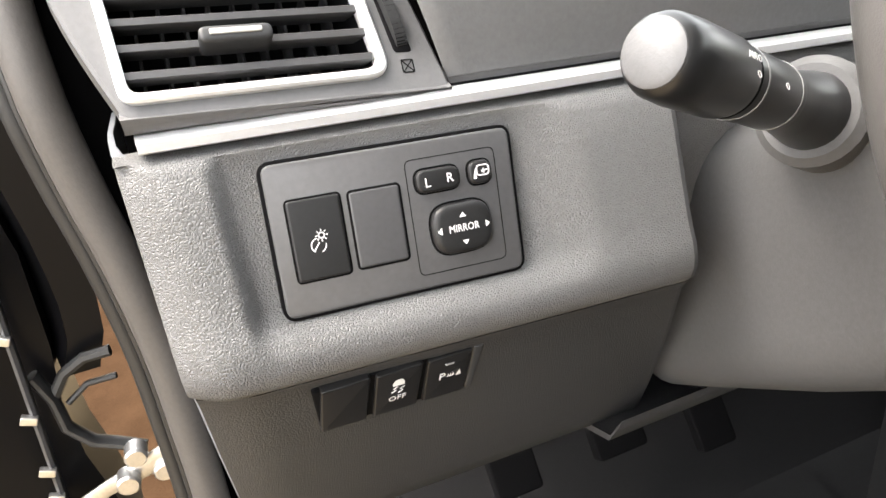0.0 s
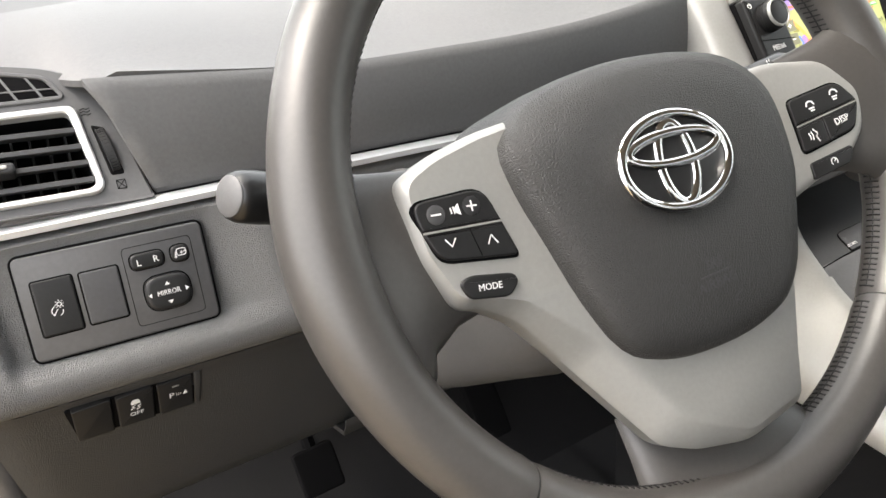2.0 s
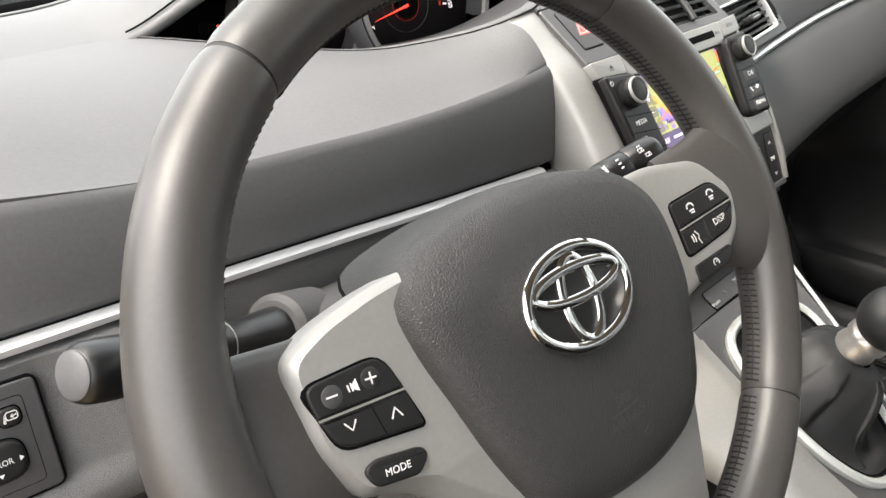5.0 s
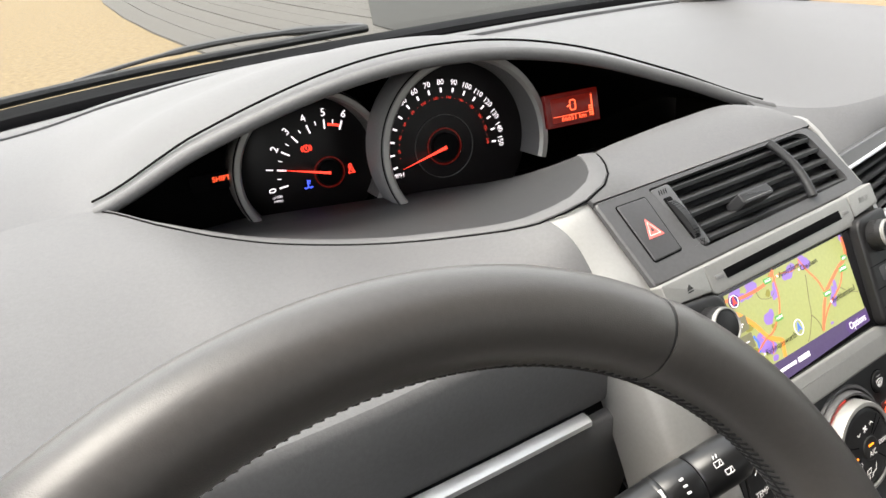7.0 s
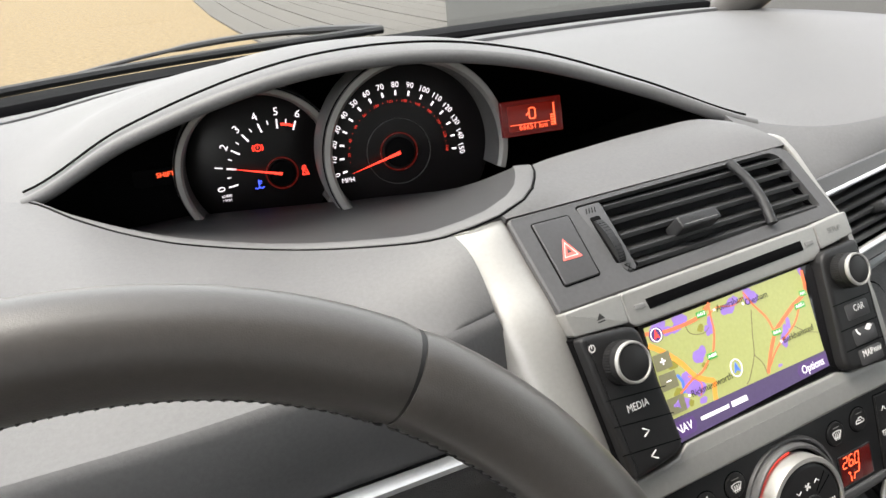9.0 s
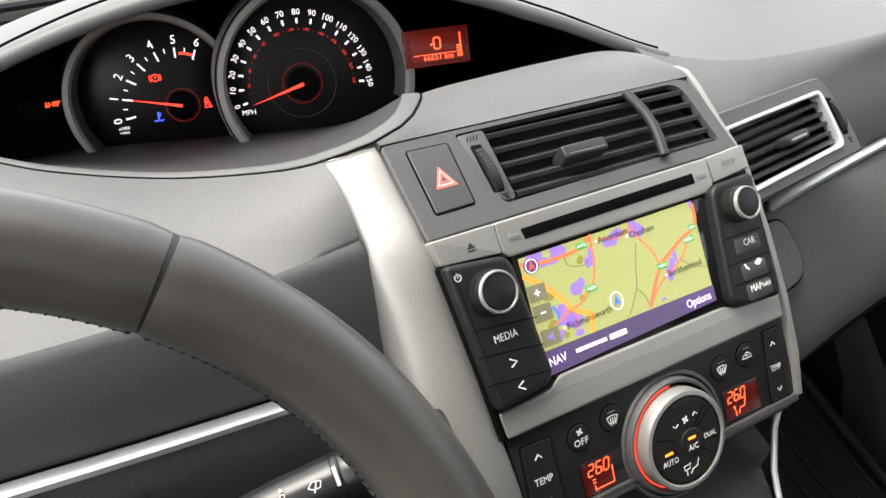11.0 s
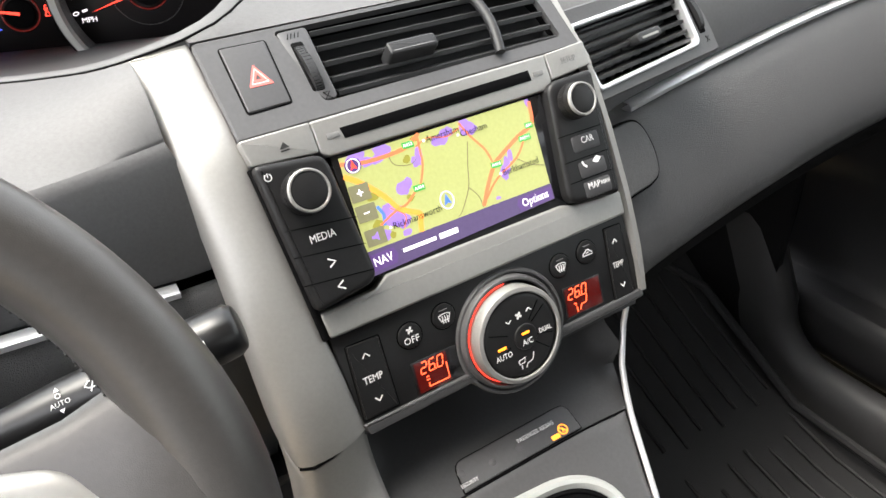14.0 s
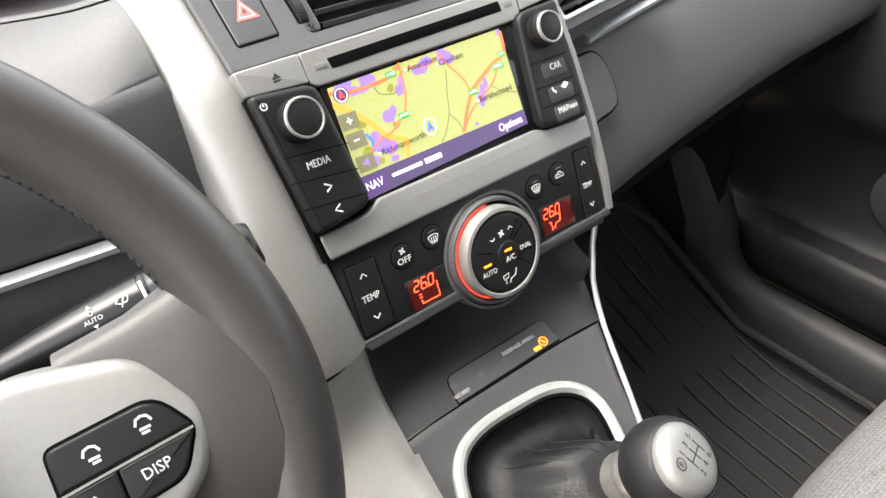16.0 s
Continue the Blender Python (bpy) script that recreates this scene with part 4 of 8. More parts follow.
# wiper stalk
C, D = Vector((0.075, 0.118, 0.948)), Vector((0.222, 0.0915, 0.982))
wpart("wiper_stalk", tube([along(C, D, t) for t in (0, 0.1, 0.2, 0.34, 0.48, 0.645)], [0.0095, 0.0088, 0.009, 0.0108, 0.0122, 0.0126], 28), STALK, col, "black wiper stalk")
wpart("wiper_collar", tube([along(C, D, t) for t in (-0.1, 0.09, 0.11)], [0.0215, 0.019, 0.016], 28), SHROUDSHADE, col)
wpart("wiper_ring", tube([along(C, D, t) for t in (0.645, 0.65, 0.665, 0.67)], [0.0122, 0.0128, 0.0128, 0.0122], 28), STALK, col)
wpart("wiper_barrel", tube([along(C, D, t) for t in (0.67, 0.675, 0.79, 0.795)], [0.0126, 0.0129, 0.0129, 0.0124], 28), STALK, col)
wpart("wiper_knob", tube([along(C, D, t) for t in (0.8, 0.806, 0.93, 0.975, 0.995, 1.0)], [0.0122, 0.0128, 0.0127, 0.0122, 0.0105, 0.009], 28), STALK, col, "black wiper knob")


def on_wiper(t, r):
    """Frame on the side of the wiper stalk that faces the driver."""
    x = (D - C).normalized()
    f = Vector((0.1, -0.62, 0.78))
    f = (f - x * f.dot(x)).normalized()
    m = Matrix((x, -f, x.cross(-f))).transposed().to_4x4()
    m.translation = along(C, D, t) + f * r
    return WI @ m


def stalk_part(o, t, r):
    o.matrix_basis = on_wiper(t, r) @ o.matrix_basis


stalk_part(part("white_band", slab(rrect(0.0016, 0.0085, 0.0002, 0, 0.001), -0.0005, 0.001, 0.0001), WHITE, col), 0.655, 0.0127)
for q, o in ((0.0058, part("arrow_mark", shape([(-0.0011, 0.0044), (0.0011, 0.0044), (0, 0.0062)], -0.0002), WHITE, col)), (0, words("lettering", "O", 0.0034, WHITE, col, 0, 0.0022, -0.0003)), (0, words("lettering", "AUTO", 0.0031, WHITE, col, 0, -0.0012, -0.0003)), (0, part("arrow_mark", shape([(-0.0011, -0.0036), (0.0011, -0.0036), (0, -0.0054)], -0.0002), WHITE, col))):
    stalk_part(o, 0.5, 0.0124)
stalk_part(part("wiper_symbol", lines([[(0.0, -0.0018), (0.002, 0.0022)], [(-0.002, 0.001), (0.0, 0.0027), (0.002, 0.0028), (0.004, 0.0018), (0.003, -0.0004), (0.0, -0.0003), (-0.002, 0.001)]], 0.0005, -0.0003), WHITE, col), 0.585, 0.0126)
for i in range(3):
    stalk_part(part("speed_mark", slab(rrect(0.0022, 0.0011, 0.0002, 0.0, 0.004 - i * 0.0034), -0.0004, 0.0008, 0.0001), WHITE, col), 0.735, 0.013)
stalk_part(part("rear_symbol", lines([[(-0.0022, 0.0), (0.0022, 0.0), (0.0022, 0.0026), (-0.0022, 0.0026), (-0.0022, 0.0)], [(0.0, 0.0), (0.0012, 0.0022)], [(-0.001, 0.004), (-0.0002, 0.0056)], [(0.0008, 0.004), (0.0016, 0.0056)]], 0.0005, -0.0003), WHITE, col), 0.87, 0.0129)
stalk_part(part("rear_symbol", lines([[(-0.0022, -0.0052), (0.0022, -0.0052), (0.0022, -0.0028), (-0.0022, -0.0028), (-0.0022, -0.0052)], [(0.0, -0.0052), (0.0012, -0.0032)]], 0.0005, -0.0003), WHITE, col), 0.89, 0.0129)

# ---- steering wheel ----
wheel = thing("steering_wheel", WM, "leather-covered steering wheel with silver spokes and buttons", "steering wheel")
RC, RY, RR, RS, RT = (0.0029, -0.0093), 0.0082, 0.1809, 0.935, 0.016


def rim_point(a, r=RR, y=RY):
    return Vector((RC[0] + r * math.cos(radians(a)), y + 0.0287 * r * math.cos(radians(a)), RC[1] + r * RS * math.sin(radians(a))))


def rim_arc(a0, a1, n):
    return [rim_point(a0 + (a1 - a0) * i / n) for i in range(n + 1)]


def swell(a0, a1, n, wide=()):
    out = []
    for i in range(n + 1):
        a = a0 + (a1 - a0) * i / n
        k = 0.0
        for c, w, g in wide:
            d = abs((a - c + 180) % 360 - 180)
            k = max(k, g * max(0.0, 1 - d / w) ** 2 * (3 - 2 * max(0.0, 1 - d / w)))
        e = min(i, n - i)
        out.append(RT * (1 + k) * (0.965 if e == 0 else (1.008 if e == 1 else 1.0)))
    return out


bumps = ((180, 26, 0.10), (0, 26, 0.10), (-95, 30, 0.12))
SEAMS = (52.0, 128.5, 221.0, 315.0)
for i, (a0, a1) in enumerate(((52, 128.5), (128.5, 221), (221, 315), (315, 412))):
    n = int((a1 - a0) / 2)
    part("rim_cover", tube(rim_arc(a0 + 0.25, a1 - 0.25, n), swell(a0, a1, n, bumps), 28, side=(0, 1, 0), flat=1.06), LEATHER, wheel, "dark grey leather rim cover")
for a in SEAMS:
    part("rim_seam", tube(rim_arc(a - 0.35, a + 0.35, 2), RT * 0.955, 24, side=(0, 1, 0), flat=1.05), THREAD, wheel)
# stitches along the inner side of the rim
for a0, a1, step in ((52, 128.5, 1.25), (130, 172, 1.25), (192, 220, 1.25), (222.5, 255, 1.25), (284, 314, 1.25), (316.5, 350, 1.25), (370, 411, 1.25)):
    bmx = bmesh.new()
    a = a0 + 0.6
    while a < a1:
        pth = []
        for da, q in ((-0.25, 171), (-0.05, 181), (0.1, 191), (0.25, 203)):
            c = rim_point(a + da)
            rad = Vector((math.cos(radians(a)), 0, math.sin(radians(a)) * RS)).normalized()
            pth.append(c + (rad * math.cos(radians(q)) + Vector((0, -1.06, 0)) * math.sin(radians(q))) * swell(a, a, 2, bumps)[2] / 0.965)
        tube(pth, 0.0006, 5, bm=bmx)
        a += step
    groove = []
    for a in np.linspace(a0 + 0.5, a1 - 0.5, 40):
        rad = Vector((math.cos(radians(a)), 0, math.sin(radians(a)) * RS)).normalized()
        groove.append(rim_point(a) - (rad * 0.99 - Vector((0, 0.12, 0))) * swell(a, a, 2, bumps)[2] / 0.965)
    tube(groove, 0.0005, 5, bm=bmx)
    part("rim_stitching", bmx, THREAD, wheel, "dark stitching")

# leather spokes
def spoke(path, rads, flat):
    return tube(path, rads, 24, side=(0, 1, 0), flat=flat)


part("spoke_cover", spoke([(-0.178, 0.006, -0.02), (-0.171, 0.007, -0.018), (-0.162, 0.0085, -0.015), (-0.151, 0.0105, -0.0125), (-0.13, 0.0145, -0.0105), (-0.1, 0.02, -0.0105)], [0.04, 0.0545, 0.05, 0.0425, 0.036, 0.033], 0.25), LEATHER, wheel, "leather spoke cover")
part("spoke_cover", spoke([(0.184, 0.0105, -0.012), (0.178, 0.0105, -0.0115), (0.169, 0.0115, -0.0105), (0.158, 0.0135, -0.0095), (0.144, 0.0175, -0.0085), (0.12, 0.024, -0.0075)], [0.04, 0.0565, 0.053, 0.0455, 0.0395, 0.035], 0.26), LEATHER, wheel, "leather spoke cover")
part("spoke_cover", spoke([(-0.012, 0.0135, -0.178), (-0.0125, 0.0135, -0.171), (-0.0135, 0.0145, -0.162), (-0.015, 0.017, -0.151), (-0.016, 0.022, -0.138), (-0.016, 0.028, -0.12)], [0.045, 0.062, 0.058, 0.051, 0.0465, 0.044], 0.24), LEATHER, wheel, "leather spoke cover")

bezel_raw = [(-0.141, 0.0195), (-0.122, 0.0268), (-0.098, 0.031), (-0.05, 0.034), (0.02, 0.034), (0.062, 0.03), (0.079, 0.02), (0.0795, -0.03), (0.0735, -0.05), (0.064, -0.075), (0.027, -0.1425), (-0.0135, -0.1465), (-0.0397, -0.1405), (-0.0588, -0.131), (-0.0864, -0.0816), (-0.106, -0.052), (-0.12, -0.0425), (-0.1325, -0.0385), (-0.1415, -0.013)]


def mitred(pts, ws):
    """The outline moved inwards by its own width at each corner."""
    out, k = [], len(pts)
    for i in range(k):
        a, p, b = Vector(pts[i - 1]), Vector(pts[i]), Vector(pts[(i + 1) % k])
        n0, n1 = Vector(((p - a).y, -(p - a).x)).normalized(), Vector(((b - p).y, -(b - p).x)).normalized()
        m = (n0 + n1).normalized()
        q = p + m * ws[i] / max(0.5, m.dot(n0))
        out.append((q.x, q.y))
    return out


# its lower arms carry a broad chamfer with a crisp ridge
ridge_w = [0.0035 + (0.0115 if p[0] < -0.03 else 0.003) * min(1.0, max(0.0, (-0.04 - p[1]) / 0.03)) * (0.7 if p[1] < -0.138 else 1.0) for p in bezel_raw]
ring_of = lambda k: rounded(mitred(bezel_raw, [w * k for w in ridge_w]), 0.006, 3)
depth_of = lambda c, k: [c + k * w for w in ridge_w for _ in range(4)]
bezel_mesh = stack([(ring_of(0.0), 0.018), (ring_of(0.0), depth_of(0.003, 0.42)), (ring_of(0.08), depth_of(0.0015, 0.42)), (ring_of(0.5), depth_of(0.0, 0.23)), (ring_of(0.93), depth_of(-0.001, 0.03)), (ring_of(1.08), -0.0015)])
for v in bezel_mesh.verts:
    v.co.y += 0.17 * min(0.0, v.co.z + 0.085)
# the right spoke leans back and outwards with the dish of the wheel
KR = axes((0.1248, 0.0075, 0.0023), (0.0327, -0.0065, 0.0012), (0, 0.1, 1)) @ Matrix.Diagonal((0.92, 1, 1, 1)) @ Matrix.Translation((-0.1094, 0.0033, -0.0041))
right_trim = rounded([(0.05, 0.03), (0.0905, 0.0295), (0.1276, 0.0205), (0.1465, -0.003), (0.137, -0.026), (0.119, -0.0385), (0.087, -0.0445), (0.0635, -0.05), (0.052, -0.03)], 0.008, 4)
part("spoke_trim", dome(right_trim, -0.0018, 0.016, 6, 0.006), SILVER, wheel, "satin silver trim of the right spoke").matrix_basis = KR
part("spoke_bezel", bezel_mesh, SILVER, wheel, "satin silver spoke trim", angle=32)

# airbag cover
edge = [(-0.079, 0.0375, 0.047), (-0.058, 0.0445, 0.046), (-0.033, 0.048, 0.042), (-0.001, 0.0492, 0.042), (0.03, 0.0455, 0.04), (0.056, 0.037, 0.034), (0.0715, 0.022, 0.022), (0.0762, 0.003, 0.008), (0.0735, -0.0285, 0.0), (0.0665, -0.047, -0.001), (0.0575, -0.068, -0.001), (0.05, -0.082, 0.0), (0.037, -0.0935, 0.0), (0.018, -0.099, 0.0), (-0.003, -0.1008, 0.0), (-0.03, -0.0985, 0.0), (-0.05, -0.0925, 0.0), (-0.064, -0.0825, 0.0), (-0.0755, -0.056, 0.0), (-0.0835, -0.026, 0.001), (-0.0905, 0.0, 0.006), (-0.0925, 0.022, 0.018)]
k = len(edge)
closed = []
for i in range(k):
    p0, p1, p2, p3 = (np.array(edge[(i + j) % k]) for j in (-1, 0, 1, 2))
    for t in (0, 0.33, 0.66):
        closed.append(tuple(0.5 * ((2 * p1) + (-p0 + p2) * t + (2 * p0 - 5 * p1 + 4 * p2 - p3) * t * t + (-p0 + 3 * p1 - 3 * p2 + p3) * t**3)))
mid = np.array((-0.006, -0.022))
rings = []
for s, d in ((1.0, 0.006), (1.0, 0.0), (0.993, -0.32), (0.975, -0.6), (0.93, -0.8), (0.83, -0.92), (0.65, -0.98), (0.45, -1.0), (0.2, -1.0)):
    front = -0.0155
    pts = [tuple(mid + (np.array(p[:2]) - mid) * s) for p in closed]
    ys = [p[2] + d if d > 0 else p[2] + (p[2] - front) * d for p in closed]
    rings.append((pts, ys))
part("airbag_cover", stack(rings), HIDE, wheel, "dark grained airbag cover", angle=70)
part("cover_gap", stack([([tuple(mid + (np.array(p[:2]) - mid) * 0.985) for p in closed], [p[2] + 0.004 for p in closed]), ([tuple(mid + (np.array(p[:2]) - mid) * 0.985) for p in closed], [p[2] + 0.012 for p in closed])]), BLACK, wheel)

# chrome badge: an oval ring with two crossing ovals
EM = Matrix.Translation((-0.0105, -0.0162, -0.0096)) @ pose(0, 0, 0, 0, 4, 0)
badge = part("badge", slab(oval(0.0325, 0.0225), -0.0005, 0.004, 0.0006), BUTTON, wheel, "dark badge field")
badge.matrix_basis = EM


def oval_path(rx, rz, cx=0, cz=0, n=48, y=-0.001):
    return [(cx + rx * math.cos(2 * math.pi * i / n), y, cz + rz * math.sin(2 * math.pi * i / n)) for i in range(n)]


part("badge_ring", tube(oval_path(0.0322, 0.022), 0.0027, 10, closed=True, side=(0, 1, 0), flat=0.8), CHROME, badge, "chrome oval ring")
part("badge_oval", tube(oval_path(0.0102, 0.019, 0, -0.001, y=-0.0006), 0.0026, 10, closed=True, side=(0, 1, 0), flat=0.7), CHROME, badge, "chrome upright oval")
part("badge_oval", tube(oval_path(0.027, 0.0072, 0, 0.0062, y=-0.0012), 0.0025, 10, closed=True, side=(0, 1, 0), flat=0.7), CHROME, badge, "chrome flat oval")
words("lettering", "SRS", 0.0068, GREYBTN, wheel, -0.0085, -0.0605, -0.0158, "embossed lettering")
words("lettering", "AIRBAG", 0.0068, GREYBTN, wheel, -0.0095, -0.0695, -0.0156, "embossed lettering", width=1.05)
part("cover_line", lines([[(-0.019, -0.065), (0.001, -0.0652)]], 0.0008, -0.0157), GREYBTN, wheel)
part("horn_symbol", lines([[(-0.003, -0.0795), (0.003, -0.0775), (0.003, -0.0815), (-0.003, -0.081), (-0.003, -0.0795)]], 0.0005, -0.0153), GREYBTN, wheel)

# buttons on the left spoke
def quadkey(name, pts, r, front, material, parent, label):
    return part(name, dome(rounded(pts, r, 4), front, 0.006, 4, 0.0012), material, parent, label)


keys = [(-0.1395, 0.0092), (-0.1045, 0.0072), (-0.0972, -0.0262), (-0.134, -0.0178)]
part("button_gap", slab(inset(rounded(keys, [0.006, 0.008, 0.003, 0.006], 4), -0.0006), -0.0019, 0.004, 0.0002), BLACK, wheel)
quadkey("volume_rocker", [(-0.1387, 0.0088), (-0.105, 0.0068), (-0.1008, -0.0086), (-0.1374, -0.0036)], [0.006, 0.007, 0.001, 0.001], -0.0033, BUTTON, wheel, "black volume rocker")
quadkey("seek_rocker", [(-0.1371, -0.0048), (-0.1006, -0.0098), (-0.098, -0.0254), (-0.1338, -0.0172)], [0.001, 0.001, 0.003, 0.006], -0.0033, BUTTON, wheel, "black seek rocker")
part("key_divider", lines([[(-0.1376, -0.0042), (-0.1005, -0.0092)]], 0.0009, -0.0034), SILVER, wheel)
quadkey("mode_key", [(-0.1295, -0.0282), (-0.1235, -0.0265), (-0.1035, -0.0318), (-0.1022, -0.036), (-0.1085, -0.0408), (-0.1268, -0.0362)], 0.003, -0.0036, BUTTON, wheel, "black mode key")
words("lettering", "MODE", 0.004, WHITE, wheel, -0.1168, -0.0338, -0.0042, turn=-10)
part("minus_dish", slab(oval(0.0042, 0.0042, -0.1294, 0.0016, 20), -0.0036, -0.003, 0.0002), GREYBTN, wheel)
part("plus_dish", slab(oval(0.0042, 0.0042, -0.1125, 0.0008, 20), -0.0035, -0.003, 0.0002), GREYBTN, wheel)
part("minus_sign", lines([[(-0.1318, 0.002), (-0.1272, 0.0013)]], 0.0007, -0.0038), WHITE, wheel)
part("plus_sign", lines([[(-0.1149, 0.0012), (-0.1101, 0.0004)], [(-0.1128, -0.0015), (-0.1122, 0.0031)]], 0.0007, -0.0036), WHITE, wheel)
part("speaker_sign", lines([[(-0.1210, 0.0028), (-0.1210, -0.0004)], [(-0.1224, 0.0026), (-0.1224, 0.0)]], 0.0006, -0.0036, bm=shape([(-0.1206, 0.002), (-0.1184, 0.0036), (-0.1184, -0.0014), (-0.1206, 0.0002)], -0.0036)), WHITE, wheel)
part("arrow_signs", lines([[(-0.1292, -0.0092), (-0.127, -0.0128), (-0.1244, -0.0098)], [(-0.1108, -0.0168), (-0.1082, -0.0134), (-0.1061, -0.0176)]], 0.0006, -0.0036), WHITE, wheel)
part("key_split", lines([[(-0.1168, -0.0078), (-0.1152, -0.0205)]], 0.0003, -0.0035), BLACK, wheel)

# buttons on the right spoke
keys_before = set(wheel.children)
rout = [(0.0895, 0.0042), (0.1292, 0.0052), (0.1382, -0.0099), (0.128, -0.0248), (0.0858, -0.028), (0.0878, -0.0119)]
part("button_gap", slab(inset(rounded(rout, [0.004, 0.007, 0.004, 0.006, 0.004, 0.001], 4), -0.0006), -0.0019, 0.004, 0.0002), BLACK, wheel)
quadkey("phone_keys", [(0.09, 0.0036), (0.1288, 0.0046), (0.137, -0.0092), (0.0887, -0.0112)], [0.003, 0.007, 0.002, 0.001], -0.0033, BUTTON, wheel, "black phone keys")
quadkey("voice_key", [(0.0886, -0.0126), (0.108, -0.0118), (0.1068, -0.026), (0.0864, -0.0272)], [0.001, 0.001, 0.001, 0.003], -0.0033, BUTTON, wheel, "black voice key")
quadkey("display_key", [(0.1086, -0.0118), (0.137, -0.0106), (0.1276, -0.0242), (0.1074, -0.026)], [0.001, 0.002, 0.006, 0.001], -0.0033, BUTTON, wheel, "black display key")
part("key_divider", lines([[(0.0884, -0.0119), (0.1372, -0.0099)]], 0.0009, -0.0034), SILVER, wheel)
words("lettering", "DISP", 0.0056, WHITE, wheel, 0.1202, -0.0172, -0.0036, turn=3)


def receiver(cx, cz, flip=1):
    return lines([[(cx - 0.003, cz + 0.0004), (cx - 0.002, cz + 0.0024), (cx, cz + 0.003), (cx + 0.002, cz + 0.0024), (cx + 0.003, cz + 0.0004)], [(cx - 0.0018 * flip, cz - 0.0012), (cx + 0.0022 * flip, cz - 0.0012)], [(cx - 0.001 * flip, cz - 0.0026), (cx + 0.002 * flip, cz - 0.0026)]], 0.0009, -0.0036)


part("pickup_sign", receiver(0.1035, -0.0036), WHITE, wheel)
part("hangup_sign", receiver(0.1228, -0.002, -1), WHITE, wheel)
part("voice_sign", lines([[(0.0978, -0.016), (0.1, -0.019), (0.0985, -0.0208), (0.0995, -0.024)], [(0.0958, -0.017), (0.0965, -0.0195), (0.0958, -0.022)], [(0.094, -0.0175), (0.0945, -0.0195), (0.094, -0.0215)]], 0.0007, -0.0036), WHITE, wheel)
quadkey("cruise_key", [(0.0868, -0.0335), (0.1192, -0.0322), (0.1205, -0.035), (0.114, -0.0418), (0.0855, -0.0432)], 0.0022, -0.003, BUTTON, wheel, "black cruise key")
part("cruise_sign", lines([oval(0.0022, 0.0022, 0.103, -0.0376, 14, -40, 220), [(0.103, -0.0376), (0.1045, -0.0362)]], 0.0005, -0.0033), WHITE, wheel)
for o in [q for q in wheel.children if q not in keys_before]:
    o.matrix_basis = KR @ o.matrix_basis

# ---- instruments ----
clus = thing("instrument_cluster", Matrix.Translation((0.24, 0.48, 1.0)), "lit instrument cluster with two round gauges under a hood", "instrument cluster")
CI = clus.matrix_basis.inverted()


def gauge(m, cx, cz, r, deep, name, a0, a1):
    """A round dial in its hooded bezel."""
    g = part(name, slab(oval(r * 0.98, r * 0.98, cx, cz, 56), 0.006, 0.012, 0.0004), DIALFACE, clus, "black gauge face")
    g.matrix_basis = CI @ m
    n = 60
    angs = [radians(a0 + (a1 - a0) * i / n) for i in range(n + 1)]
    prof = [(1.0, 0.006), (0.985, -deep * 0.5), (0.97, -deep * 0.92), (0.985, -deep), (1.035, -deep), (1.06, -deep * 0.93), (1.085, -deep * 0.6), (1.09, 0.01)]
    part("bezel", grid([[(cx + r * s * math.cos(a), y, cz + r * s * math.sin(a)) for a in angs] for s, y in prof]), BEZEL, g, "rounded grey bezel")
    inner = [(0.99, 0.005), (0.962, -deep * 0.85)]
    part("bezel_ring", grid([[(cx + r * s * math.cos(a), y - 0.0006, cz + r * s * math.sin(a)) for a in angs] for s, y in ((0.955, -deep * 0.9), (0.985, -deep * 1.03), (1.045, -deep * 1.03))]), SILVER, g, "pale inner bezel ring")
    part("dial_wall", grid([[(cx + r * s * math.cos(a), y, cz + r * s * math.sin(a)) for a in angs] for s, y in ((0.955, -deep * 0.9), (0.935, 0.0055))]), DASH, g, "grey inner wall of the bezel")
    part("bezel_groove", grid([[(cx + r * s * math.cos(a), y - 0.0004, cz + r * s * math.sin(a)) for a in angs] for s, y in ((1.055, -deep * 0.985), (1.068, -deep * 0.96))]), BLACK, g, "dark groove round the bezel")
    return g


CL = axes((0.16, 0.497, 1.06), (0.98, -0.17, 0), (0.02, 0.1, 1))
tach = gauge(CL, 0.014, -0.008, 0.064, 0.022, "tachometer", -35, 230)
hub = (0.0317, -0.0176)
for i in range(7):
    a = radians(187 - 20 * i)
    words("lettering", str(i), 0.0095, WHITEGLOW, tach, hub[0] + 0.0525 * math.cos(a), hub[1] + 0.0525 * math.sin(a), 0.0052, turn=math.degrees(a) - 90 if i else 97)
    part("tick", lines([[(hub[0] + 0.0385 * math.cos(a), hub[1] + 0.0385 * math.sin(a)), (hub[0] + 0.0465 * math.cos(a), hub[1] + 0.0465 * math.sin(a))]], 0.0014, 0.0052), WHITEGLOW, tach)
    if i < 6:
        a = radians(177 - 20 * i)
        part("tick", lines([[(hub[0] + 0.043 * math.cos(a), hub[1] + 0.043 * math.sin(a)), (hub[0] + 0.0465 * math.cos(a), hub[1] + 0.0465 * math.sin(a))]], 0.0008, 0.0052), WHITEGLOW, tach)
part("red_zone", lines([[(hub[0] + 0.042 * math.cos(radians(a)), hub[1] + 0.042 * math.sin(radians(a))) for a in range(67, 87, 4)]], 0.0022, 0.0053), REDGLOW, tach)
part("hub", slab(oval(0.011, 0.011, *hub, 28), 0.001, 0.006, 0.001), BLACK, tach, "black needle hub")
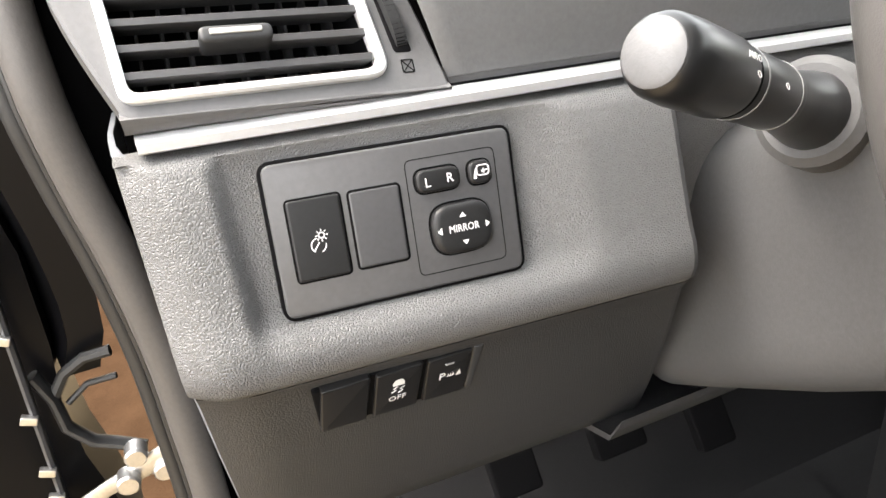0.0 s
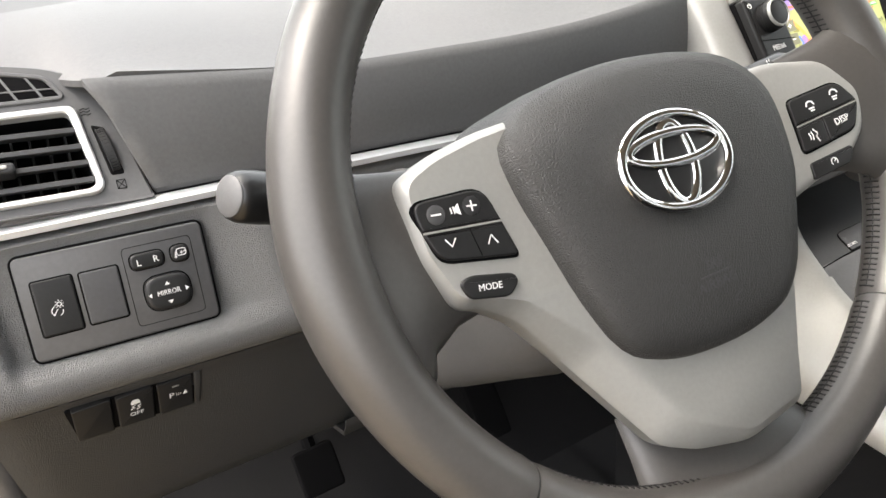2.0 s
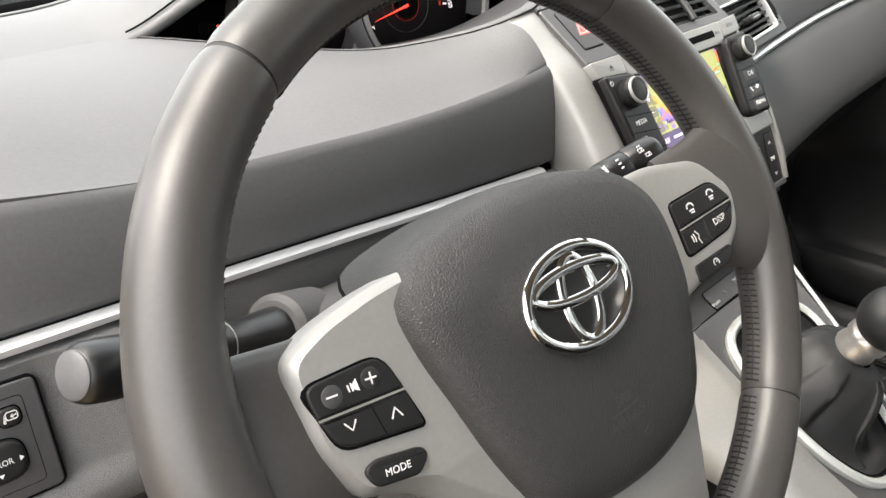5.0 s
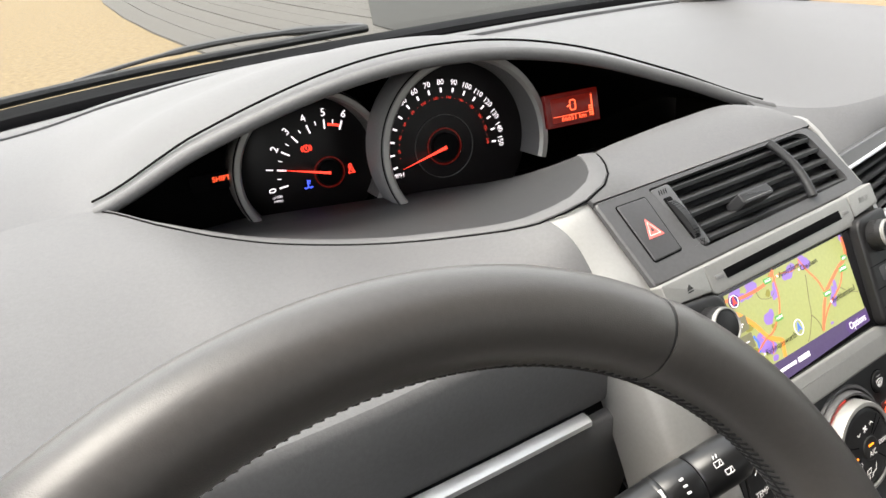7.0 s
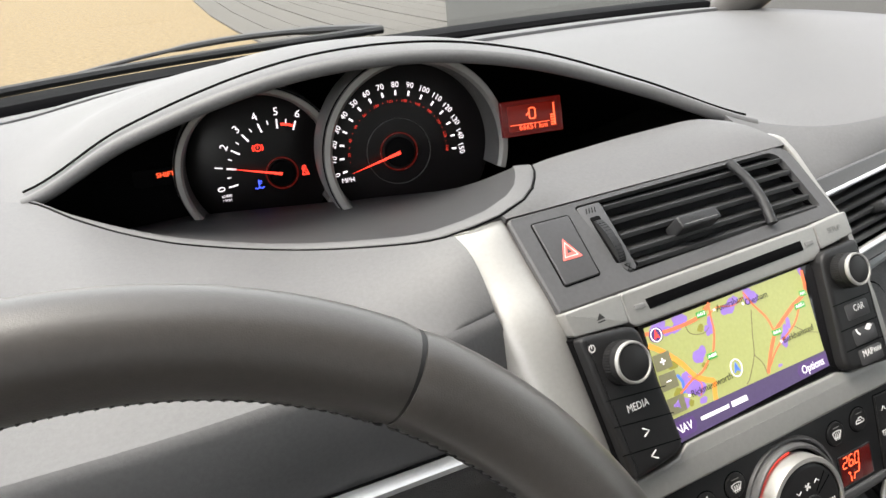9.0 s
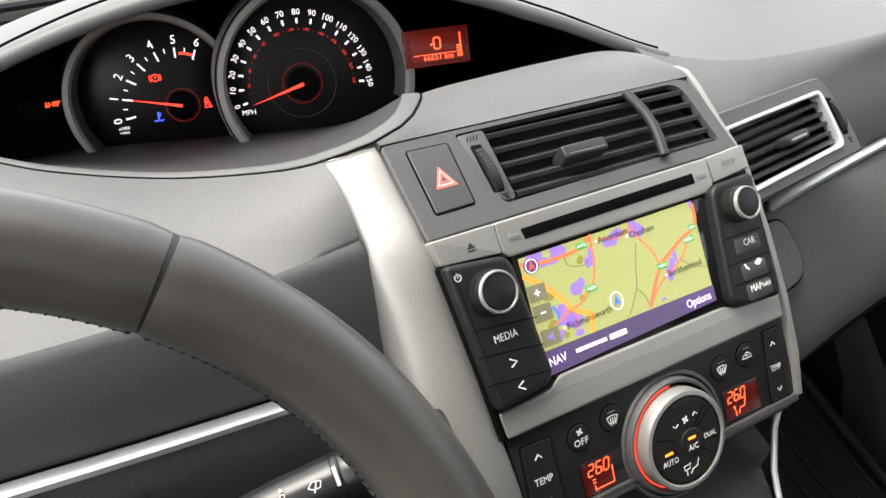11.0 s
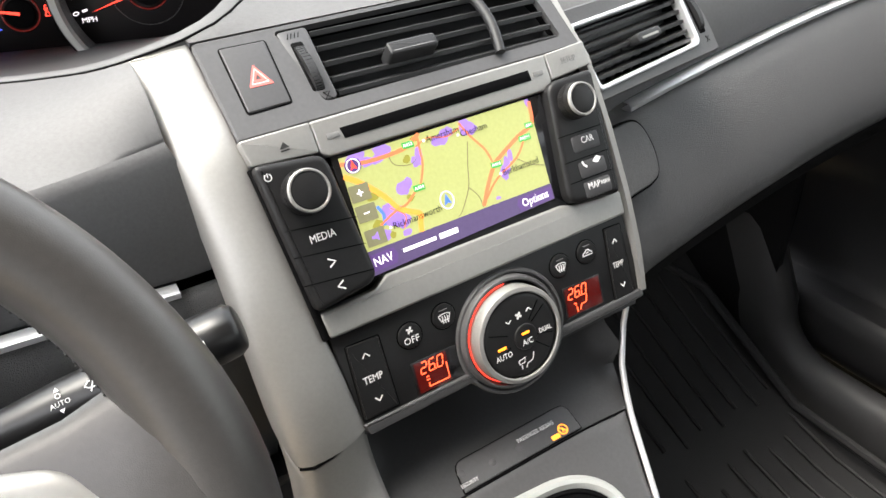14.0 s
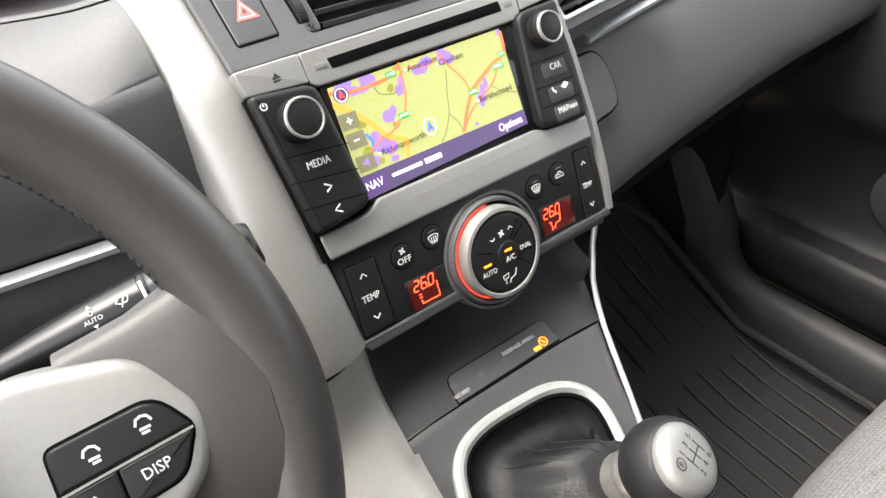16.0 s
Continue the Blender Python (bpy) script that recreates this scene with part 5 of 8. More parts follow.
part("hub_glow", ringplate(oval(0.0142, 0.0142, *hub, 28), oval(0.0128, 0.0128, *hub, 28), 0.0048, 0.006, 0.0001), REDDIM, tach)
na = radians(166)
part("needle", shape([(hub[0] + 0.046 * math.cos(na), hub[1] + 0.046 * math.sin(na)), (hub[0] - 0.0012 * math.sin(na), hub[1] + 0.0012 * math.cos(na)), (hub[0] + 0.0012 * math.sin(na), hub[1] - 0.0012 * math.cos(na))], 0.0005, 0.0006), REDGLOW, tach, "glowing red needle")
part("brake_lamp", lines([oval(0.0028, 0.0028, 0.0148, 0.0068, 16) + [(0.0176, 0.0068)], oval(0.0044, 0.004, 0.0148, 0.0068, 10, 140, 220), oval(0.0044, 0.004, 0.0148, 0.0068, 10, -40, 40), [(0.0148, 0.0082), (0.0148, 0.006)]], 0.0009, 0.0052), REDGLOW, tach, "red brake lamp")
part("coolant_lamp", lines([[(0.0108, -0.0205), (0.0108, -0.027)], [(0.007, -0.0272), (0.009, -0.0282), (0.0108, -0.0272), (0.0128, -0.0282), (0.0148, -0.0272)], [(0.0108, -0.022), (0.0135, -0.022)], [(0.0108, -0.0238), (0.013, -0.0238)]], 0.0011, 0.0052), BLUEGLOW, tach, "blue coolant lamp")
part("belt_lamp", lines([oval(0.0013, 0.0013, 0.0511, -0.0152, 10) + [(0.0524, -0.0152)], [(0.0488, -0.022), (0.0505, -0.0175), (0.053, -0.0175), (0.0545, -0.022), (0.0488, -0.022)], [(0.0488, -0.0165), (0.0545, -0.0225)]], 0.0009, 0.0052), REDGLOW, tach, "red seat belt lamp")
words("lettering", "x1000\nr/min", 0.0035, WHITEGLOW, tach, -0.0175, -0.0322, 0.0052)

CS = axes((0.28, 0.437, 1.06), (0.98, -0.17, 0), (0.02, 0.1, 1))
spd = gauge(CS, 0.0095, 0.0, 0.0735, 0.026, "speedometer", -18, 215)
hub = (0.0, -0.003)
for i in range(16):
    a = radians(192.5 - 13.17 * i)
    words("lettering", str(i * 10), 0.0066, WHITEGLOW, spd, hub[0] + 0.0555 * math.cos(a), hub[1] + 0.0555 * math.sin(a), 0.0052, turn=(math.degrees(a) - 90) * (0.85 if i else 1.0))
    part("tick", lines([[(hub[0] + 0.047 * math.cos(a), hub[1] + 0.047 * math.sin(a)), (hub[0] + 0.051 * math.cos(a), hub[1] + 0.051 * math.sin(a))]], 0.0016, 0.0052), WHITEGLOW, spd)
for i in range(1, 13):
    a = radians(192.5 - 13.17 * i * 2 / 1.609)
    if i * 20 > 240:
        break
    words("lettering", str(i * 20), 0.0034, REDSOFT, spd, hub[0] + 0.0425 * math.cos(a), hub[1] + 0.0425 * math.sin(a), 0.0052, turn=math.degrees(a) - 90)
    b = radians(192.5 - 13.17 * (i - 0.5) * 2 / 1.609)
    part("dot", shape(oval(0.0004, 0.0004, hub[0] + 0.0425 * math.cos(b), hub[1] + 0.0425 * math.sin(b), 6), 0.0052), REDSOFT, spd)
words("lettering", "MPH", 0.0056, WHITEGLOW, spd, -0.0462, -0.0208, 0.0052)
part("hub", slab(oval(0.0125, 0.0125, *hub, 28), 0.0, 0.006, 0.001), BLACK, spd, "black needle hub")
part("hub_glow", ringplate(oval(0.0165, 0.0165, *hub, 28), oval(0.0152, 0.0152, *hub, 28), 0.0048, 0.006, 0.0001), REDDIM, spd)
part("inner_ring", ringplate(oval(0.028, 0.028, *hub, 40), oval(0.0274, 0.0274, *hub, 40), 0.0046, 0.006, 0.0001), PLATE, spd)
na = radians(195.5)
part("needle", shape([(hub[0] + 0.044 * math.cos(na), hub[1] + 0.044 * math.sin(na)), (hub[0] - 0.0014 * math.sin(na), hub[1] + 0.0014 * math.cos(na)), (hub[0] + 0.0014 * math.sin(na), hub[1] - 0.0014 * math.cos(na))], -0.0006, 0.0006), REDGLOW, spd, "glowing red needle")

# backing of the binnacle, its information display and the shift lamp
back = [[(x, 0.505 + 0.02 * t, 0.97 + (arch(x)[1] - 0.012 - 0.97) * t) for x in np.linspace(0.005, 0.525, 24)] for t in (0, 0.4, 0.8, 1)]
b = part("binnacle_back", grid(back, thick=0.003, down=(0, 1, 0)), BLACK, clus)
b.matrix_basis = CI
IM = axes((0.373, 0.378, 1.083), (0.98, -0.19, 0.01), (0.0, 0.25, 1))
info = part("info_display", slab(rrect(0.052, 0.028, 0.001), -0.001, 0.004, 0.0003), REDDIM, clus, "dim red information display")
info.matrix_basis = CI @ IM
part("display_glow", slab(rrect(0.042, 0.0205, 0.0005, 0.0, 0.0), -0.0013, -0.0008, 0.0001), REDMID, info, "lit red field")
part("display_line", lines([[(-0.02, -0.0052), (0.0145, -0.0052)]], 0.0005, -0.0016), ORANGERED, info)
words("lettering", "66651 km", 0.0062, ORANGERED, info, 0.0, -0.0078, -0.0016)
part("car_symbol", lines([rrect(0.0052, 0.0085, 0.0018, 0.0, 0.0028) + rrect(0.0052, 0.0085, 0.0018, 0.0, 0.0028)[:1], [(-0.0026, 0.0035), (-0.0055, 0.0018)]], 0.0011, -0.0016), ORANGERED, info)
part("fuel_gauge", lines([[(0.019, 0.009), (0.019, -0.009)]] + [[(0.0155, -0.0082 + i * 0.0019), (0.0182, -0.0082 + i * 0.0019)] for i in range(5)], 0.0012, -0.0016), ORANGERED, info)
LM = axes((0.09, 0.5, 1.057), (0.98, -0.17, 0), (0.02, 0.1, 1))
shiftl = part("shift_display", slab(rrect(0.034, 0.014, 0.002), 0.004, 0.008, 0.0003), BLACK, clus, "dark side display")
shiftl.matrix_basis = CI @ LM
words("lettering", "SHIFT", 0.0058, ORANGERED, shiftl, 0.008, 0.0012, 0.0036)
fl = [[(x, y, z) for x in np.linspace(0.2, 0.53, 16)] for y, z in ((0.27, 1.044), (0.3, 1.04), (0.36, 1.024), (0.42, 1.006), (0.52, 0.98))]
b = part("side_floor", grid(fl, thick=0.003), LOWER, clus)
b.matrix_basis = CI

# ---- centre stack ----
XC = 0.382
VM = pose(XC, 0.2115, 1.046, -52, 0, 0)
RM = pose(XC, 0.158, 0.9795, -29.3, 0, 0)
CM = pose(XC, 0.1195, 0.8985, -20.3, 0, 0)
stackob = thing("centre_stack", Matrix.Translation((XC, 0.14, 0.86)), "grey centre stack panel with silver edge trims", "centre stack")

# body behind the panels and the padded top up to the hood
body = []
for y, z in ((0.105, 0.858), (0.118, 0.897), (0.139, 0.935), (0.162, 0.978), (0.187, 1.022), (0.214, 1.041), (0.242, 1.056)):
    body.append([(x, y + 0.006, z) for x in np.linspace(0.262, 0.5, 8)])
body.append([(x, 0.26, 1.062) for x in np.linspace(0.262, 0.5, 8)])
wpart("stack_body", grid(body, thick=0.004, down=(0, 1, 0)), LOWER, stackob, angle=60)
pad_back = smooth_keys([(0.0, 0.2585, 0.2405, 1.0682), (0.09, 0.2777, 0.2462, 1.0726), (0.15, 0.291, 0.2555, 1.0748), (0.2, 0.301, 0.2685, 1.0758), (0.27, 0.3135, 0.2895, 1.0757), (0.42, 0.369, 0.2975, 1.077), (0.58, 0.428, 0.301, 1.078), (0.74, 0.478, 0.301, 1.0775), (0.85, 0.494, 0.275, 1.0765), (1.0, 0.4985, 0.244, 1.071)])
topc = []
for s in np.linspace(0, 1, 44):
    f = VM @ Vector((-0.1225 + 0.239 * s, -0.001, 0.0325 + 0.001 * s))
    bk = Vector(pad_back(s))
    row = [f + Vector((0, 0.004, -0.004))]
    for t in np.linspace(0, 1, 9):
        p = f * (1 - t) + bk * t
        row.append(p + Vector((0, 0, 0.05 * (bk - f).length * math.sin(math.pi * t))))
    row += [bk + Vector((0, 0.002, -0.0008)), bk + Vector((0, 0.004, -0.005)), bk + Vector((0, 0.03, -0.02))]
    topc.append(row)
wpart("upper_pad", grid(list(zip(*topc)), thick=0.003), PAD, stackob, "grey top of the stack", angle=60)

# silver post on the driver's side
prof = [(0.247, 1.058, 0), (0.2435, 1.0665, 0), (0.2385, 1.0645, 0), (0.214, 1.043, 0), (0.186, 1.02, 0), (0.158, 0.978, 0), (0.135, 0.938, 0), (0.118, 0.902, 0), (0.108, 0.872, 0), (0.103, 0.855, 0)]
left_x = (0.2225, 0.2225, 0.2235, 0.2262, 0.2297, 0.2325, 0.2332, 0.2337, 0.235, 0.237)
right_x = (0.2585, 0.2585, 0.259, 0.2615, 0.263, 0.266, 0.2705, 0.275, 0.279, 0.281)
rows = []
for i, (y, z, _) in enumerate(prof):
    xl, xr = left_x[i], right_x[i]
    w = xr - xl
    k_ = 0.2 if i < 3 else min(1.0, 0.2 + 0.25 * (i - 2))
    col_ = [(xl + 0.002, y + 0.06 * k_, z - 0.004 - 0.03 * (1 - k_)), (xl - 0.001, y + 0.035 * k_, z - 0.003 - 0.014 * (1 - k_))]
    for u, d in ((0.0, 0.0115), (0.06, 0.0072), (0.16, 0.0038), (0.3, 0.0012), (0.46, -0.0008), (0.64, -0.0022), (0.82, -0.0018), (0.95, -0.0002), (1.0, 0.0016)):
        col_.append((xl + w * u, y + d * min(1.0, 0.4 + 0.12 * i) + 0.0042 * u * (i == 9), z - 0.006 * (1 - u) * max(0.0, min(1.0, 2.0 - 0.5 * i)) + 0.0125 * u * (i == 9)))
    rows.append(col_ + [(xr + 0.0005, y + 0.008 + 0.0042 * (i == 9), z + 0.0125 * (i == 9))])
fine_rows = []
keys_ = [smooth_keys([(i, *rows[i][j]) for i in range(2, 10)]) for j in range(len(rows[0]))]
fine_rows = rows[:2] + [[tuple(k(q)) for k in keys_] for q in np.linspace(2, 9, 30)]
wpart("silver_post", grid(fine_rows, thick=0.003, down=(0, 1, 0)), SILVER, stackob, "broad satin silver post", angle=70)
rows = []
for i, (y, z, xl) in enumerate([(0.262, 1.068, 0.5), (0.252, 1.0695, 0.5), (0.246, 1.0685, 0.5005), (0.235, 1.0615, 0.501)] + [(a, b, 0.501) for a, b, _ in prof[3:9]]):
    x0 = 0.5015 - 0.004 * max(0, i - 5) / 5
    rows.append([(x0 - 0.0015, y + 0.004, z), (x0, y - 0.002, z + 0.0012), (x0 + 0.004, y - 0.0025, z + 0.0012), (x0 + 0.0065, y + 0.004, z), (x0 + 0.008, y + 0.05, z - 0.01)])
wpart("edge_trim", grid(rows, thick=0.002, down=(0, 1, 0)), SILVER, stackob, "narrow silver edge trim", angle=50)

# vent panel
vp = part("vent_panel", plate_with_hole(rounded([(-0.1225, 0.032), (0.117, 0.034), (0.1195, -0.0295), (-0.1205, -0.034)], [0.004, 0.014, 0.002, 0.002], 5), rounded([(-0.0755, 0.0285), (0.105, 0.0305), (0.108, -0.02), (-0.0655, -0.0235)], [0.003, 0.012, 0.004, 0.004], 5), -0.001, 0.006), PLATE, stackob, "dark grey vent panel")
vp.matrix_basis = stackob.matrix_basis.inverted() @ VM
cv = thing("air_vent", VM, "black centre air vent with horizontal vanes and a divider", "air vent", "dashboard vents")
hole = rounded([(-0.0755, 0.0285), (0.105, 0.0305), (0.108, -0.02), (-0.0655, -0.0235)], [0.003, 0.012, 0.004, 0.004], 5)
part("duct", stack([(inset(hole, -0.0002), 0.001), (inset(hole, 0.003), 0.05)], cap0=False), BLACK, cv)
part("wheel_mount", slab(rounded([(-0.0745, 0.0275), (-0.0555, 0.028), (-0.0565, -0.0218), (-0.0645, -0.0225), (-0.0705, -0.01)], 0.003), -0.0008, 0.006, 0.0006), PLATE, cv)
part("wheel_slot", slab(rrect(0.0075, 0.034, 0.0015, -0.0655, 0.0015), -0.0012, 0.003, 0.0002), BLACK, cv)
thumb_wheel(cv, 0, 0, 0.0155, 0.0052).matrix_basis = Matrix.Translation((-0.0652, -0.0005, 0.0)) @ pose(0, 0, 0, 0, -2, 0)
part("closed_mark", lines([[(-0.0645, -0.0175), (-0.0603, -0.0175), (-0.0645, -0.0222), (-0.0603, -0.0222), (-0.0645, -0.0175)]], 0.0005, -0.0012), BLACK, cv)
part("open_mark", lines([[(-0.0695 + i * 0.0022, 0.0215), (-0.068 + i * 0.0022, 0.025)] for i in range(4)], 0.0005, -0.0012), BLACK, cv)
vent_slats(cv, np.linspace(-0.055, 0.105, 8), (0.0225, 0.0115, 0.0005, -0.0105, -0.0198), 38, 0.016, 0.0026)
cross_fins(cv, np.linspace(-0.045, 0.095, 12), -0.02, 0.026, 0.02, 0.034)
part("divider", tube([(0.056 + 0.0038 * math.sin(math.pi * t), -0.0035 - 0.002 * math.sin(math.pi * t), 0.03 - 0.052 * t) for t in np.linspace(0, 1, 10)], 0.0034, 10), SLAT, cv, "dark upright divider")
part("tab", dome(rrect(0.033, 0.0088, 0.002, -0.002, -0.0055), -0.011, 0.004, rim=0.0018), SLAT, cv, "dark vane tab")
part("tab_line", lines([[(-0.0155, -0.0078), (0.0115, -0.0078)]], 0.0004, -0.0112), GREYPRINT, cv)
hz = thing("hazard_switch", VM, "dark hazard switch with a red triangle", "hazard switch")
hzq = rounded([(-0.1092, 0.0238), (-0.0828, 0.0235), (-0.084, -0.0184), (-0.109, -0.0192)], 0.0014)
part("gap", slab(inset(hzq, -0.001), -0.0014, 0.003, 0.0002), BLACK, hz)
part("cap", dome(hzq, -0.0022, 0.003, 4, 0.001), GREYBTN, hz, "dark grey cap")
t3 = lambda s: rounded([(-0.0955 - 0.0072 * s, 0.001 - 0.0058 * s), (-0.0955 + 0.0072 * s, 0.001 - 0.0058 * s), (-0.0955, 0.001 + 0.0086 * s)], 0.001 * s)
part("triangle", ringplate(t3(1.0), t3(0.7), -0.0025, -0.002, 0.0001), HAZRED, hz, "red triangle")
part("triangle_line", ringplate(t3(0.72), t3(0.6), -0.0025, -0.002, 0.0001), HAZPALE, hz)
part("inner_triangle", ringplate(t3(0.56), t3(0.26), -0.0025, -0.002, 0.0001), HAZRED, hz)

# ---- head unit ----
hu = thing("head_unit", RM, "black navigation head unit with lit map screen", "head unit")
part("silver_bar", dome(rounded([(-0.081, 0.0535), (0.083, 0.0562), (0.0835, 0.0385), (0.079, 0.034), (-0.0765, 0.0325), (-0.0805, 0.0355)], 0.0017), -0.004, 0.006, 4, 0.0015), SILVER, hu, "silver disc slot bar")
part("disc_slot", slab(rounded([(-0.0655, 0.0462), (0.0675, 0.0492), (0.0682, 0.0425), (-0.064, 0.0398)], 0.0004), -0.0045, -0.003, 0.0002), BLACK, hu, "black disc slot")
for s, x0 in ((-1, -0.0705), (1, 0.0745)):
    part("slot_mark", slab(rrect(0.0075, 0.0028, 0.0003, x0, 0.0445 + 0.0012 * s), -0.0046, -0.0038, 0.0001), GREYPRINT, hu)
part("eject_key", dome(rounded([(-0.1215, 0.053), (-0.0816, 0.0535), (-0.081, 0.0362), (-0.119, 0.0385)], 0.0016), -0.0044, 0.006, 4, 0.0012), SILVER, hu, "silver eject key")
part("eject_sign", lines([[(-0.1015, 0.0422), (-0.0965, 0.0424)]], 0.0008, -0.0047, bm=shape([(-0.1018, 0.0434), (-0.0962, 0.0436), (-0.099, 0.047)], -0.0047)), DARKPRINT, hu)
part("setup_key", dome(rounded([(0.0838, 0.0562), (0.1165, 0.0585), (0.1172, 0.0425), (0.0842, 0.0392)], 0.0016), -0.0044, 0.006, 4, 0.0012), SILVER, hu, "silver setup key")
words("lettering", "SETUP", 0.0056, GREYPRINT, hu, 0.1002, 0.0492, -0.0047, width=0.8)
lm = rounded([(-0.1203, 0.0384), (-0.0801, 0.0348), (-0.0724, -0.0407), (-0.112, -0.0462)], [0.0045, 0.008, 0.009, 0.0045], 6)
part("left_module", dome(lm, -0.0105, 0.006, 5, 0.004), BUTTON, hu, "black left key module")
rm = rounded([(0.0747, 0.0378), (0.1125, 0.0392), (0.1085, -0.0445), (0.066, -0.0406)], [0.009, 0.0045, 0.0045, 0.009], 6)
part("right_module", dome(rm, -0.0105, 0.006, 5, 0.004), BUTTON, hu, "black right key module")
for za, zb in ((0.001, -0.0033), (-0.0139, -0.0189), (-0.0298, -0.0341)):
    part("key_split", lines([[(-0.1155, za), (-0.0745, zb)]], 0.0006, -0.0107), BLACK, hu)
for z0 in (0.0025, -0.0145, -0.028):
    part("key_split", lines([[(0.0705, z0), (0.1065, z0)]], 0.0006, -0.0107), BLACK, hu)
    part("key_dish", slab(rrect(0.022, 0.0105, 0.002, 0.091, z0 - 0.0075), -0.0109, -0.0102, 0.0003), GREYBTN, hu)


def knob(parent, x, z, r, h, base):
    k = part("knob", stack([(oval(r * 1.06, r * 1.06, x, z, 48), base), (oval(r * 1.05, r * 1.05, x, z, 48), base - h * 0.5), (oval(r * 1.0, r * 1.0, x, z, 48), base - h * 0.82)]), BUTTON, parent, "black rotary knob")
    bmx = bmesh.new()
    for i in range(48):
        a = 2 * math.pi * i / 48
        tube([(x + r * 1.055 * math.cos(a), base - h * 0.06, z + r * 1.055 * math.sin(a)), (x + r * 1.045 * math.cos(a), base - h * 0.52, z + r * 1.045 * math.sin(a))], 0.00042, 5, bm=bmx)
    part("knurling", bmx, BUTTON, k)
    part("knob_ring", ringplate(oval(r * 1.0, r * 1.0, x, z, 48), oval(r * 0.83, r * 0.83, x, z, 48), base - h, base - h * 0.7, 0.0014), SILVER, k, "bright ring")
    part("knob_face", slab(oval(r * 0.84, r * 0.84, x, z, 48), base - h * 0.96, base - h * 0.5, 0.0006), BUTTON, k)
    return k


knob(hu, -0.0985, 0.018, 0.0118, 0.0125, -0.0105)
knob(hu, 0.089, 0.022, 0.0108, 0.0125, -0.0105)
part("power_sign", lines([oval(0.0019, 0.0019, -0.1144, 0.0307, 14, 120, 420), [(-0.1144, 0.0307), (-0.1144, 0.0331)]], 0.0005, -0.0108), PRINT, hu)
words("lettering", "MEDIA", 0.0061, PRINT, hu, -0.0964, -0.0076, -0.0108, width=0.85)
part("next_sign", lines([[(-0.098, -0.0201), (-0.094, -0.0225), (-0.098, -0.0249)], [(-0.0933, -0.0339), (-0.0973, -0.0363), (-0.0933, -0.0387)]], 0.0009, -0.0108), PRINT, hu)
words("lettering", "CAR", 0.0062, PRINT, hu, 0.0924, -0.0036, -0.0111, width=0.85)
words("lettering", "MAP", 0.0062, PRINT, hu, 0.088, -0.0336, -0.0111, width=0.85)
words("lettering", "NAV", 0.0042, PRINT, hu, 0.0975, -0.0338, -0.0111, width=0.9)
part("phone_sign", lines([[(0.0835, -0.0166), (0.0845, -0.0192), (0.0865, -0.0208)]], 0.0014, -0.0111, bm=shape(rounded([(0.0915, -0.0185), (0.0955, -0.0155), (0.0995, -0.0175), (0.0955, -0.0205)], 0.001), -0.0111)), PRINT, hu)
# lower silver apron
part("apron", dome(rounded([(-0.1098, -0.048), (-0.0745, -0.0465), (-0.066, -0.0405), (0.064, -0.0395), (0.075, -0.043), (0.1135, -0.0445), (0.1128, -0.0605), (-0.1085, -0.0635)], 0.0024), -0.0035, 0.006, 4, 0.002), SILVER, hu, "silver apron below the screen")
part("apron_side", slab(rounded([(-0.121, 0.0375), (-0.117, 0.0385), (-0.108, -0.0635), (-0.1125, -0.0635)], 0.0005), -0.0025, 0.004, 0.0004), BLACK, hu)

# the lit screen
SX0, SX1, SZ0, SZ1 = -0.0755, 0.073, -0.0405, 0.0325
screen = part("screen", slab([(SX0, SZ1), (SX1, SZ1), (SX1, SZ0), (SX0, SZ0)], -0.002, 0.004, 0.0002), GLOSS, hu, "lit map screen")


def mp(u, v):
    """Place on the slightly skewed screen; u across, v down."""
    top = Vector((-0.0713, 0.03)).lerp(Vector((0.0627, 0.0323)), u)
    low = Vector((-0.0727, -0.0392)).lerp(Vector((0.0605, -0.0338)), u)
    p = top.lerp(low, v)
    return (p.x, p.y)


part("map_land", shape([mp(0, 0), mp(1, 0), mp(1, 1), mp(0, 1)], -0.0022), MAPGREEN, screen, "pale green map land")
random.seed(5)


def blob(u, v, ru, rv, n=14):
    pts = []
    k = 1.0
    for i in range(n):
        a = 2 * math.pi * i / n
        k = 0.5 * k + 0.5 * random.uniform(0.45, 1.35)
        pts.append(mp(min(1, max(0, u + ru * k * math.cos(a))), min(0.8, max(0, v + rv * k * math.sin(a)))))
    return pts


for u, v, ru, rv in ((0.2, 0.035, 0.045, 0.06), (0.17, 0.1, 0.03, 0.05), (0.078, 0.03, 0.05, 0.06), (0.12, 0.1, 0.04, 0.05), (0.345, 0.215, 0.028, 0.06), (0.365, 0.16, 0.02, 0.05), (0.49, 0.1, 0.055, 0.06), (0.53, 0.06, 0.04, 0.05), (0.62, 0.06, 0.03, 0.08), (0.65, 0.1, 0.035, 0.06), (0.25, 0.4, 0.035, 0.06), (0.275, 0.37, 0.02, 0.05), (0.17, 0.58, 0.05, 0.1), (0.2, 0.66, 0.04, 0.06), (0.21, 0.76, 0.03, 0.04), (0.794, 0.52, 0.022, 0.1), (0.77, 0.6, 0.022, 0.08), (0.82, 0.44, 0.015, 0.06), (0.99, 0.02, 0.012, 0.06), (0.105, 0.72, 0.03, 0.06), (0.7, 0.79, 0.015, 0.02)):
    part("map_town", shape(blob(u, v, ru, rv), -0.0023), MAPPURPLE, screen)
